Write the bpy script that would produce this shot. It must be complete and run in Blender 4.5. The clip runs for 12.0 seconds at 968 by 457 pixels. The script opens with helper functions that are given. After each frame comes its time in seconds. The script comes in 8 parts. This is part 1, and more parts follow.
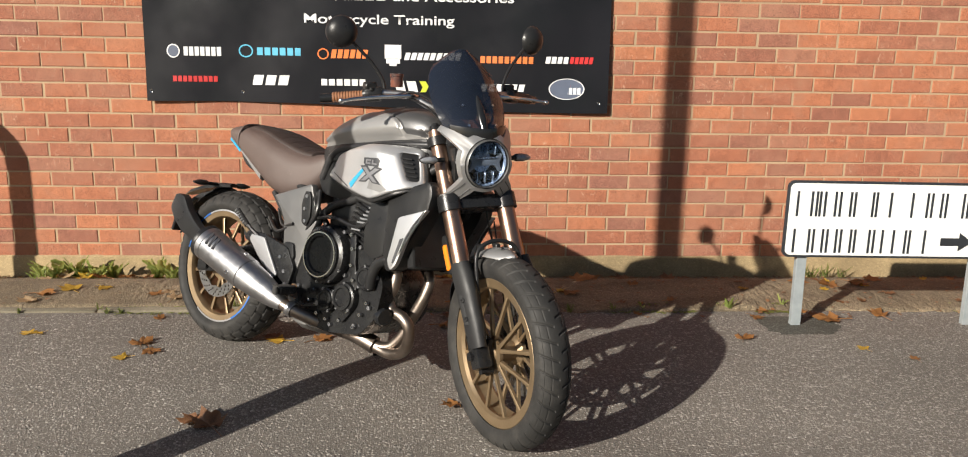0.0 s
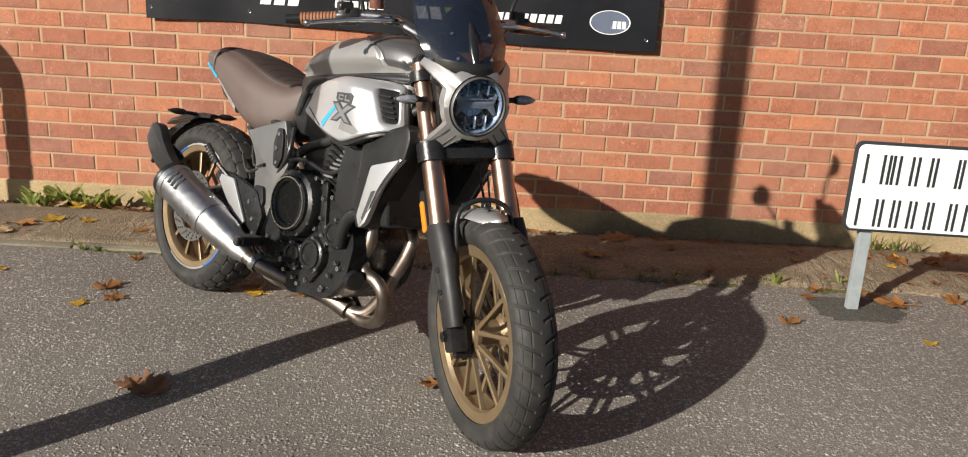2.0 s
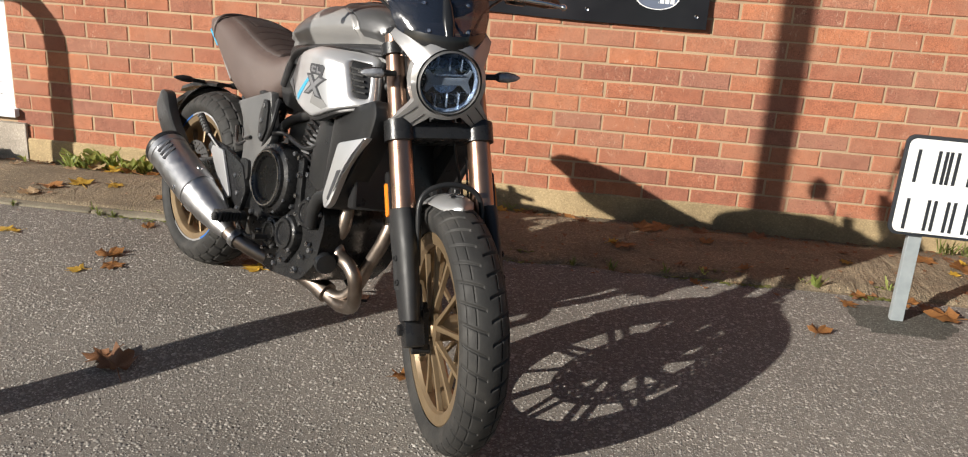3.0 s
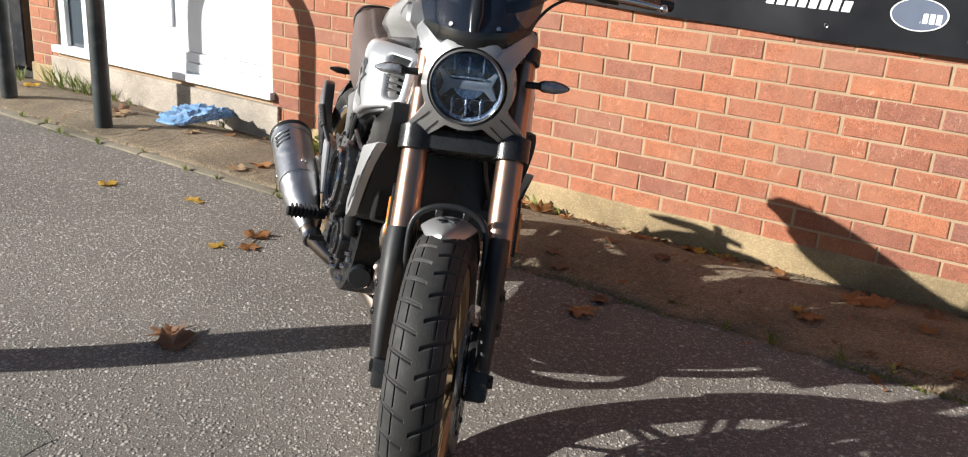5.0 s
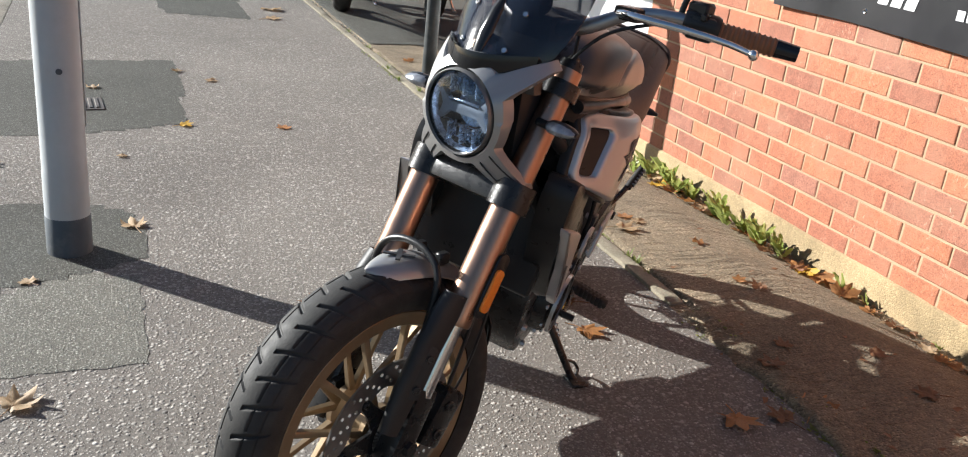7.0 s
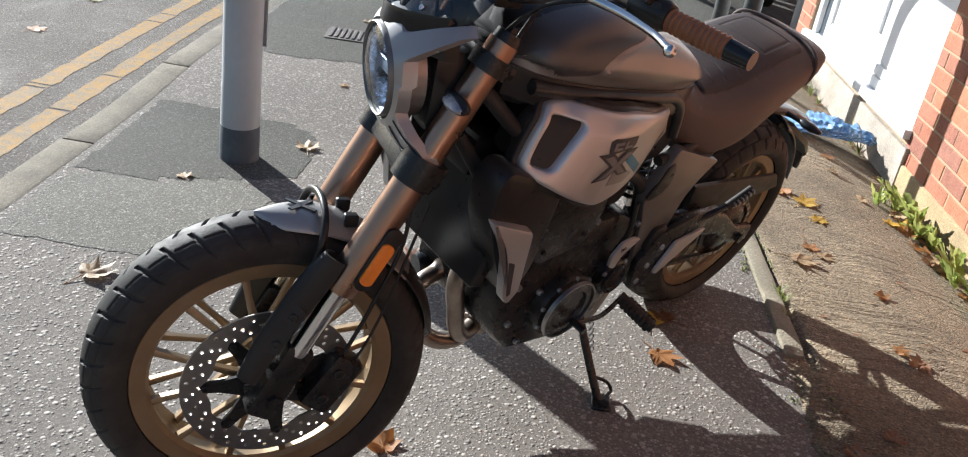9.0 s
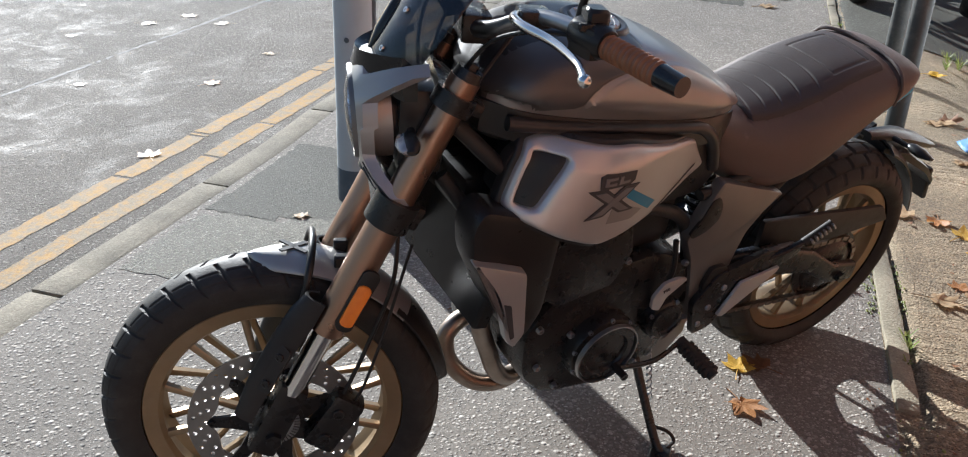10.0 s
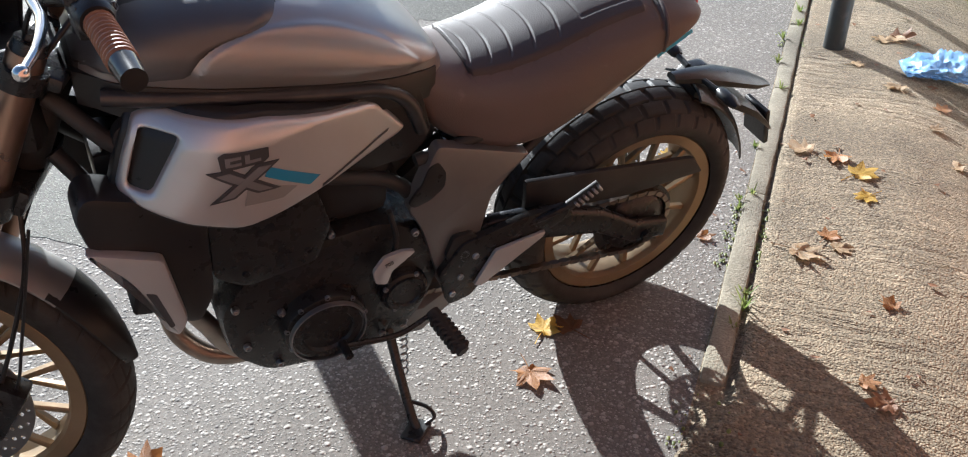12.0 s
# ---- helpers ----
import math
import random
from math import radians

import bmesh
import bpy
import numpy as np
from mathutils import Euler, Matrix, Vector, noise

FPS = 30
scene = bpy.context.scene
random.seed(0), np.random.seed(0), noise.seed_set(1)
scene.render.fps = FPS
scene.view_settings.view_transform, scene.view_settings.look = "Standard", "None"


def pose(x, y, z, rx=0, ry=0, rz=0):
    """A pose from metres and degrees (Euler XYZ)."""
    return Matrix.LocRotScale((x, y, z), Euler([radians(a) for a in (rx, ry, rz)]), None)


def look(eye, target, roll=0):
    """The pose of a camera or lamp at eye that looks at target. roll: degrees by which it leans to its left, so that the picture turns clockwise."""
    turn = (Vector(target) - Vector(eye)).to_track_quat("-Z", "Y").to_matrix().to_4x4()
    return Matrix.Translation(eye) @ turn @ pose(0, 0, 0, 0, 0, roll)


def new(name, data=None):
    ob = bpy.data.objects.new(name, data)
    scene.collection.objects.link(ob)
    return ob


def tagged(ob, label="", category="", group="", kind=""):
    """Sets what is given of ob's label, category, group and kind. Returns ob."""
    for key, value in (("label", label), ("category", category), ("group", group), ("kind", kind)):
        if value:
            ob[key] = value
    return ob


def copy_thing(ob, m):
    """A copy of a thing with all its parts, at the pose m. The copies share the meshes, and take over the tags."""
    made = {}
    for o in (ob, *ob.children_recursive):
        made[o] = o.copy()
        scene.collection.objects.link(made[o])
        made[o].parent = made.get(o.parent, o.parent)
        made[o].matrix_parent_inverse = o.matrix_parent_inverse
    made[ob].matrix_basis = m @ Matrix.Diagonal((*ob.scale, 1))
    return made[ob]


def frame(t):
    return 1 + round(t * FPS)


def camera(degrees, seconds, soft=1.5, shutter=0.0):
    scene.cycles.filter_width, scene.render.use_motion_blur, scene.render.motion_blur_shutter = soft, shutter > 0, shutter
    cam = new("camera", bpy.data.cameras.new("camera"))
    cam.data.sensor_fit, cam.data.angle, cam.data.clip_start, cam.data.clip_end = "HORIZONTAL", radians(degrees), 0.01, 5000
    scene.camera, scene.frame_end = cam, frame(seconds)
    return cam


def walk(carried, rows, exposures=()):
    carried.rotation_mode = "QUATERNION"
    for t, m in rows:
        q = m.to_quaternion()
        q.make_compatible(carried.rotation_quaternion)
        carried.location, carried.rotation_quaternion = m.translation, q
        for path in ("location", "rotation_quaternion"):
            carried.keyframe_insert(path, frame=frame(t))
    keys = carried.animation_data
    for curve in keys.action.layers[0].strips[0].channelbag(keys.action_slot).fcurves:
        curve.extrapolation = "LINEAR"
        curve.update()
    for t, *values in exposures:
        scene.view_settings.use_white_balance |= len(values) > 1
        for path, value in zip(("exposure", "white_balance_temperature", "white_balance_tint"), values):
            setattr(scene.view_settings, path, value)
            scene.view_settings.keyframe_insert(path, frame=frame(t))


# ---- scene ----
cam = camera(56.0, 12.0, soft=1.1)
PATH = [
    (0, (0.0859, -0.0508, 1.3155), (0.2003, 1.7467, 0.9075), 1.0),
    (0.5, (0.1846, 0.0628, 1.3109), (0.2973, 1.8556, 0.8844), 1.3),
    (1, (0.2880, 0.1662, 1.3026), (0.3074, 1.9535, 0.8392), 1.6),
    (1.5, (0.3102, 0.3028, 1.2768), (0.3176, 2.0827, 0.7838), 2.3),
    (2, (0.3462, 0.4385, 1.2694), (0.3222, 2.2046, 0.7302), 2.9),
    (2.5, (0.5031, 0.5539, 1.2611), (0.3914, 2.3061, 0.6896), 2.7),
    (3, (0.6813, 0.6629, 1.2620), (0.4533, 2.3948, 0.6638), 3.5),
    (3.5, (0.7912, 0.8419, 1.2334), (0.3831, 2.5314, 0.6093), 4.4),
    (3.7, (0.8327, 0.9297, 1.2408), (0.3914, 2.6071, 0.6084), 4.9),
    (5.3, (1.4171, 1.4753, 1.2103), (0.3960, 2.8868, 0.5982), 3.8),
    (5.5, (1.4623, 1.6211, 1.2075), (0.3868, 2.9874, 0.5871), 3.8),
    (6, (1.5556, 1.8593, 1.2786), (0.3425, 3.0945, 0.6388), 3.5),
    (6.4, (1.6728, 2.0596, 1.2842), (0.2714, 3.0687, 0.6305), 3.0),
    (6.5, (1.7042, 2.1049, 1.2842), (0.2576, 3.0567, 0.6444), 3.2),
    (7, (1.7762, 2.2978, 1.2740), (0.2031, 2.9911, 0.6010), 6.3),
    (7.5, (1.7873, 2.5314, 1.2915), (0.1726, 3.0576, 0.5678), 7.7),
    (7.7, (1.7965, 2.6099, 1.3072), (0.1625, 3.0521, 0.5696), 7.5),
    (9.3, (1.7134, 3.2164, 1.3220), (0.0591, 3.1065, 0.5096), 7.6),
    (9.5, (1.6765, 3.2819, 1.3257), (0.0268, 3.0992, 0.5179), 5.5),
    (10, (1.6267, 3.5100, 1.3469), (0.0240, 3.0419, 0.5595), 2.3),
    (10.5, (1.5602, 3.6605, 1.3709), (-0.0286, 3.1582, 0.5770), 1.1),
    (11, (1.4079, 3.7398, 1.3709), (-0.1680, 3.2025, 0.5733), -0.3),
    (11.5, (1.2869, 3.8608, 1.3737), (-0.2613, 3.3198, 0.5262), -0.4),
    (12, (1.1965, 4.0796, 1.3940), (-0.2797, 3.5340, 0.4274), 0.2),
]
walk(cam, [(t, look(eye, target, roll)) for t, eye, target, roll in PATH],
     exposures=((0.0, 0.75, 6420, 10), (3.5, 0.87, 6200, 10), (5.5, 1.14, 5900, 9), (6.5, 1.25, 5850, 9), (7.5, 1.62, 5780, 8), (9.5, 1.5, 5600, 8), (11.0, 1.5, 5480, 8), (12.0, 1.80, 5450, 8)))

# ---- light: a low autumn sun and a clear sky ----
SUN_TRAVEL, SUN_HEIGHT = 45.5, 22.9   # degrees: way of the light over the ground, elevation
sun_data = bpy.data.lights.new("sun", "SUN")
sun_data.energy, sun_data.angle, sun_data.color = 5.0, radians(0.55), (1.0, 0.925, 0.81)
sun = new("sun", sun_data)
light_way = Vector((math.cos(radians(SUN_TRAVEL)) * math.cos(radians(SUN_HEIGHT)),
                    math.sin(radians(SUN_TRAVEL)) * math.cos(radians(SUN_HEIGHT)), -math.sin(radians(SUN_HEIGHT))))
sun.matrix_world = look((-8, -6, 6), Vector((-8, -6, 6)) + light_way)
world = bpy.data.worlds.new("sky")
scene.world = world
world.use_nodes = True
sky = world.node_tree.nodes.new("ShaderNodeTexSky")
sky.sky_type, sky.sun_disc = "NISHITA", False
sky.sun_elevation, sky.sun_rotation = radians(SUN_HEIGHT), radians(180 + 90 - SUN_TRAVEL)
background = world.node_tree.nodes["Background"]
background.inputs["Strength"].default_value = 0.043
world.node_tree.links.new(sky.outputs[0], background.inputs[0])

# ---- materials ----


def mix_rgb(nt, kind, fac, a, b):
    n = nt.nodes.new("ShaderNodeMix")
    n.data_type, n.blend_type = "RGBA", kind
    for socket, value in ((n.inputs[0], fac), (n.inputs[6], a), (n.inputs[7], b)):
        if isinstance(value, bpy.types.NodeSocket):
            nt.links.new(value, socket)
        else:
            socket.default_value = value if not isinstance(value, tuple) else (*value, 1.0)
    return n.outputs[2]


def ramp(nt, source, *stops):
    n = nt.nodes.new("ShaderNodeValToRGB")
    while len(n.color_ramp.elements) < len(stops):
        n.color_ramp.elements.new(0.5)
    for e, (at, c) in zip(n.color_ramp.elements, stops):
        e.position, e.color = at, ((c, c, c, 1) if not isinstance(c, tuple) else (*c, 1))
    nt.links.new(source, n.inputs[0])
    return n.outputs[0]


def noise_tex(nt, coords, scale, detail=4.0, rough=0.55, distortion=0.0):
    n = nt.nodes.new("ShaderNodeTexNoise")
    n.inputs["Scale"].default_value, n.inputs["Detail"].default_value = scale, detail
    n.inputs["Roughness"].default_value, n.inputs["Distortion"].default_value = rough, distortion
    nt.links.new(coords, n.inputs["Vector"])
    return n.outputs["Fac"]


def voronoi(nt, coords, scale, feature="F1"):
    n = nt.nodes.new("ShaderNodeTexVoronoi")
    n.feature = feature
    n.inputs["Scale"].default_value = scale
    nt.links.new(coords, n.inputs["Vector"])
    return n


def math_node(nt, op, a, b=0.0):
    n = nt.nodes.new("ShaderNodeMath")
    n.operation = op
    for socket, value in ((n.inputs[0], a), (n.inputs[1], b)):
        if isinstance(value, bpy.types.NodeSocket):
            nt.links.new(value, socket)
        else:
            socket.default_value = value
    return n.outputs[0]


def bump_node(nt, height, strength, distance, normal=None):
    n = nt.nodes.new("ShaderNodeBump")
    n.inputs["Strength"].default_value, n.inputs["Distance"].default_value = strength, distance
    nt.links.new(height, n.inputs["Height"])
    if normal is not None:
        nt.links.new(normal, n.inputs["Normal"])
    return n.outputs[0]


def start(name, coords="Object"):
    m = bpy.data.materials.new(name)
    m.use_nodes = True
    nt = m.node_tree
    b = nt.nodes["Principled BSDF"]
    if coords == "Position":
        c = nt.nodes.new("ShaderNodeNewGeometry").outputs["Position"]
    else:
        c = nt.nodes.new("ShaderNodeTexCoord").outputs[coords]
    return m, nt, b, c


def surf(name, col, col2=None, scale=6.0, rough=0.5, rough2=None, metal=0.0, bump=0.0, bump_scale=80.0, dust=0.0, coat=0.0, spec=0.5):
    """A painted, moulded or bare surface: two tones at a large scale, grain at a small one, dust on top."""
    m, nt, b, c = start(name)
    col2 = col2 or tuple(v * 0.8 for v in col)
    big = noise_tex(nt, c, scale, 5)
    fine = noise_tex(nt, c, bump_scale, 3)
    out = mix_rgb(nt, "MIX", ramp(nt, big, (0.35, 0.0), (0.65, 1.0)), col, col2)
    if dust:
        d = math_node(nt, "MULTIPLY", ramp(nt, noise_tex(nt, c, 14.0, 6, 0.65), (0.5, 0.0), (0.78, 1.0)), dust)
        out = mix_rgb(nt, "MIX", d, out, (0.34, 0.31, 0.27))
    nt.links.new(out, b.inputs["Base Color"])
    lo, hi = rough, rough2 if rough2 is not None else min(1.0, rough + 0.12)
    nt.links.new(ramp(nt, noise_tex(nt, c, scale * 3, 5), (0.3, lo), (0.7, hi)), b.inputs["Roughness"])
    b.inputs["Metallic"].default_value = metal
    b.inputs["Specular IOR Level"].default_value = spec
    b.inputs["Coat Weight"].default_value = coat
    b.inputs["Coat Roughness"].default_value = 0.08
    if bump:
        nt.links.new(bump_node(nt, fine, bump, 0.002), b.inputs["Normal"])
    return m


def brick_material():
    m, nt, b, c = start("red_brick", "Position")
    info = nt.nodes.new("ShaderNodeObjectInfo").outputs["Random"]
    island = nt.nodes.new("ShaderNodeNewGeometry").outputs["Random Per Island"]
    pick = math_node(nt, "FRACT", math_node(nt, "ADD", info, island))
    tone = ramp(nt, pick, (0.0, (0.250, 0.098, 0.064)), (0.20, (0.295, 0.107, 0.061)), (0.45, (0.340, 0.121, 0.063)), (0.70, (0.378, 0.136, 0.067)),
                (0.86, (0.410, 0.153, 0.073)), (0.94, (0.265, 0.110, 0.075)), (1.0, (0.330, 0.140, 0.085)))
    grain = noise_tex(nt, c, 210, 3)
    blot = noise_tex(nt, c, 22, 5, 0.6)
    out = mix_rgb(nt, "MULTIPLY", 0.9, tone, ramp(nt, grain, (0.3, 0.55), (0.7, 1.2)))
    out = mix_rgb(nt, "MULTIPLY", 0.55, out, ramp(nt, blot, (0.32, 0.70), (0.6, 1.10)))
    # lime smears left by the mortar
    faded = ramp(nt, noise_tex(nt, c, 3.2, 4, 0.6, 0.5), (0.46, 0.05), (0.66, 0.55))
    out = mix_rgb(nt, "MIX", faded, out, (0.30, 0.148, 0.092))
    pull = nt.nodes.new("ShaderNodeVectorMath")
    pull.operation = "MULTIPLY"
    pull.inputs[1].default_value = (1.0, 1.0, 0.45)
    nt.links.new(c, pull.inputs[0])
    smear = noise_tex(nt, pull.outputs[0], 52, 6, 0.72, 1.6)
    patch = noise_tex(nt, c, 2.1, 3)
    lime = math_node(nt, "MULTIPLY", ramp(nt, smear, (0.58, 0.0), (0.68, 0.70)), ramp(nt, patch, (0.40, 0.10), (0.62, 0.95)))
    out = mix_rgb(nt, "MIX", lime, out, (0.52, 0.37, 0.26))
    pit = ramp(nt, noise_tex(nt, c, 120, 2), (0.26, 0.35), (0.36, 1.0))
    out = mix_rgb(nt, "MULTIPLY", 0.7, out, pit)
    nt.links.new(out, b.inputs["Base Color"])
    b.inputs["Roughness"].default_value = 0.88
    n1 = bump_node(nt, blot, 0.45, 0.006)
    nt.links.new(bump_node(nt, grain, 0.45, 0.003, n1), b.inputs["Normal"])
    return m


def mortar_material():
    m, nt, b, c = start("mortar", "Position")
    big = noise_tex(nt, c, 3.0, 5)
    fine = noise_tex(nt, c, 260, 3)
    out = mix_rgb(nt, "MIX", ramp(nt, big, (0.35, 0.0), (0.65, 1.0)), (0.40, 0.285, 0.175), (0.33, 0.232, 0.143))
    out = mix_rgb(nt, "MULTIPLY", 0.6, out, ramp(nt, fine, (0.3, 0.70), (0.7, 1.1)))
    nt.links.new(out, b.inputs["Base Color"])
    b.inputs["Roughness"].default_value = 0.95
    nt.links.new(bump_node(nt, fine, 0.6, 0.003), b.inputs["Normal"])
    return m


def asphalt_material(name, dark=1.0, stones=0.22, tint=(1.0, 1.0, 1.0), dense=False, polished=False):
    """Worn asphalt: a warm grey grainy binder with separate stone chips of many sizes standing out of it."""
    m, nt, b, c = start(name, "Position")
    shade = lambda *v: tuple(q * dark * w for q, w in zip(v, tint))
    wide = noise_tex(nt, c, 1.1, 5, 0.6)
    grit = noise_tex(nt, c, 420, 3, 0.7)
    lump = noise_tex(nt, c, 95, 4, 0.65)
    out = mix_rgb(nt, "MIX", ramp(nt, lump, (0.34, 0.0), (0.66, 1.0)), shade(0.120, 0.107, 0.094), shade(0.196, 0.177, 0.155))
    out = mix_rgb(nt, "MULTIPLY", 0.75, out, ramp(nt, grit, (0.3, 0.62), (0.7, 1.25)))
    height = math_node(nt, "ADD", math_node(nt, "MULTIPLY", grit, 0.16), math_node(nt, "MULTIPLY", lump, 0.22))
    for scale, share in (((105, 0.30), (170, 0.25)) if dense else ((64, 0.55), (95, 0.46), (165, 0.45))):
        cells = voronoi(nt, c, scale)
        pick = nt.nodes.new("ShaderNodeSeparateColor")
        nt.links.new(cells.outputs["Color"], pick.inputs[0])
        size = math_node(nt, "ADD", math_node(nt, "MULTIPLY", pick.outputs[2], 0.22), 0.33)
        inside_chip = math_node(nt, "SUBTRACT", size, cells.outputs["Distance"])
        here = math_node(nt, "MULTIPLY", ramp(nt, pick.outputs[0], (share, 0.0), (share + 0.01, 1.0)), ramp(nt, math_node(nt, "MULTIPLY", inside_chip, 8.0), (0.0, 0.0), (0.8, 1.0)))
        chip = ramp(nt, pick.outputs[1], (0.0, shade(0.13, 0.122, 0.112)), (0.35, shade(0.225, 0.208, 0.186)), (0.75, shade(0.300, 0.275, 0.243)), (0.93, shade(0.340, 0.316, 0.284)), (1.0, shade(0.42, 0.40, 0.365)))
        out = mix_rgb(nt, "MIX", here, out, chip)
        height = math_node(nt, "MAXIMUM", height, math_node(nt, "MULTIPLY", here, ramp(nt, inside_chip, (0.0, 0.35), (0.42, 1.0))))
    out = mix_rgb(nt, "MULTIPLY", 0.9, out, ramp(nt, wide, (0.3, 0.84), (0.7, 1.16)))
    stain = ramp(nt, noise_tex(nt, c, 7.0, 6, 0.65), (0.58, 0.0), (0.74, 0.5))
    out = mix_rgb(nt, "MIX", stain, out, shade(0.155, 0.138, 0.115))
    nt.links.new(out, b.inputs["Base Color"])
    b.inputs["Roughness"].default_value = 0.8
    if polished:  # patches rubbed smooth by tyres
        nt.links.new(ramp(nt, noise_tex(nt, c, 3.4, 7, 0.75, 0.8), (0.49, 0.82), (0.70, 0.55)), b.inputs["Roughness"])
    b.inputs["Specular IOR Level"].default_value = stones * 0.6
    n1 = bump_node(nt, height, 1.0, 0.0042 if dense else 0.0075 if polished else 0.0046)
    nt.links.new(bump_node(nt, wide, 0.15, 0.02, n1), b.inputs["Normal"])
    return m


def concrete_material(name, tint=(1, 1, 1), ridges=True):
    m, nt, b, c = start(name, "Position")
    cells = voronoi(nt, c, 165)
    pick = nt.nodes.new("ShaderNodeSeparateColor")
    nt.links.new(cells.outputs["Color"], pick.inputs[0])
    wide = noise_tex(nt, c, 2.4, 6, 0.62)
    lo, hi = tuple(0.21 * v for v in (1.0 * tint[0], 0.770 * tint[1], 0.475 * tint[2])), tuple(0.33 * v for v in (1.0 * tint[0], 0.785 * tint[1], 0.500 * tint[2]))
    out = mix_rgb(nt, "MIX", ramp(nt, wide, (0.33, 0.0), (0.68, 1.0)), lo, hi)
    out = mix_rgb(nt, "MULTIPLY", 0.75 if ridges else 0.3, out, ramp(nt, pick.outputs[0], (0.0, 0.5), (0.6, 0.95), (0.9, 1.2), (1.0, 1.8)))
    dirt = ramp(nt, noise_tex(nt, c, 1.3, 6, 0.68, 0.6), (0.36, 0.62), (0.62, 1.08))
    out = mix_rgb(nt, "MULTIPLY", 0.9, out, dirt)
    moss = ramp(nt, noise_tex(nt, c, 9.0, 6, 0.7), (0.62, 0.0), (0.75, 0.5))
    out = mix_rgb(nt, "MIX", moss, out, (0.10, 0.085, 0.05))
    nt.links.new(out, b.inputs["Base Color"])
    b.inputs["Roughness"].default_value = 0.93
    normal = bump_node(nt, ramp(nt, cells.outputs["Distance"], (0.0, 1.0), (0.7, 0.0)), 0.9 if ridges else 0.3, 0.005)
    normal = bump_node(nt, noise_tex(nt, c, 60 if ridges else 38, 6, 0.72), 0.8 if ridges else 0.45, 0.006 if ridges else 0.008, normal)
    if ridges:
        squash = nt.nodes.new("ShaderNodeVectorMath")
        squash.operation = "MULTIPLY"
        squash.inputs[1].default_value = (26.0, 5.5, 5.5)
        nt.links.new(c, squash.inputs[0])
        amount = math_node(nt, "MULTIPLY", ramp(nt, noise_tex(nt, squash.outputs[0], 1.0, 4, 0.55, 0.5), (0.36, 0.0), (0.62, 1.0)), ramp(nt, noise_tex(nt, c, 2.3, 3), (0.42, 0.10), (0.62, 1.0)))
        normal = bump_node(nt, amount, 0.9, 0.011, normal)
    nt.links.new(normal, b.inputs["Normal"])
    return m


BRICK, MORTAR = brick_material(), mortar_material()
ASPHALT = asphalt_material("pavement_asphalt", 1.0)
ASPHALT_DARK = asphalt_material("patch_asphalt", 0.50, 0.22, (0.93, 1.0, 0.98), True)
ASPHALT_MID = asphalt_material("finer_patch_asphalt", 0.90, 0.22, (0.95, 1.0, 0.97), True)
ROAD_ASPHALT = asphalt_material("road_asphalt", 0.90, 0.10, polished=True)
CONCRETE = concrete_material("strip_concrete", (0.86, 0.85, 0.85))
PLINTH = concrete_material("plinth_concrete", (1.30, 1.24, 1.06), False)
PALE_RENDER = concrete_material("pale_wall_render", (1.35, 1.50, 1.95), False)
EDGING = concrete_material("edging_concrete", (0.80, 0.90, 1.02), False)
KERB = concrete_material("kerb_concrete", (0.76, 0.86, 1.02), False)
BANNER_BLACK = surf("black_banner_vinyl", (0.007, 0.008, 0.010), (0.010, 0.010, 0.013), 3, 0.34, 0.46, bump=0.12, bump_scale=9, spec=0.28)
WHITE_PRINT = surf("white_print", (0.74, 0.74, 0.74), rough=0.4)
BLUE_PRINT = surf("light_blue_print", (0.10, 0.42, 0.60), rough=0.4)
ORANGE_PRINT = surf("orange_print", (0.72, 0.19, 0.05), rough=0.4)
RED_PRINT = surf("red_print", (0.52, 0.03, 0.03), rough=0.4)
GREEN_PRINT = surf("yellow_green_print", (0.55, 0.62, 0.05), rough=0.4)
GREY_PRINT = surf("grey_blue_print", (0.10, 0.12, 0.17), rough=0.4)
SIGN_WHITE = surf("white_sign_enamel", (0.80, 0.80, 0.78), (0.74, 0.74, 0.71), 5, 0.3, dust=0.08)
SIGN_BLACK = surf("black_sign_paint", (0.022, 0.025, 0.03), rough=0.4)
STEEL_GREY = surf("galvanised_post", (0.30, 0.33, 0.34), (0.24, 0.27, 0.28), 18, 0.5, metal=0.2, bump=0.2, dust=0.15)
LAMP_GREY = surf("grey_post_paint", (0.42, 0.44, 0.45), (0.35, 0.37, 0.38), 4, 0.5, bump=0.15, dust=0.2)
LAMP_BASE = surf("dark_root_paint", (0.075, 0.09, 0.105), (0.05, 0.06, 0.07), 6, 0.55, bump=0.3, dust=0.25)
RAIL_BLACK = surf("black_rail_paint", (0.018, 0.024, 0.026), (0.03, 0.036, 0.038), 7, 0.4, bump=0.25, dust=0.15)
UPVC = surf("white_window_plastic", (0.80, 0.80, 0.80), (0.75, 0.75, 0.75), 3, 0.3, dust=0.06)


# ---- mesh helpers ----


def step01(v):
    v = min(1.0, max(0.0, v))
    return v * v * (3 - 2 * v)


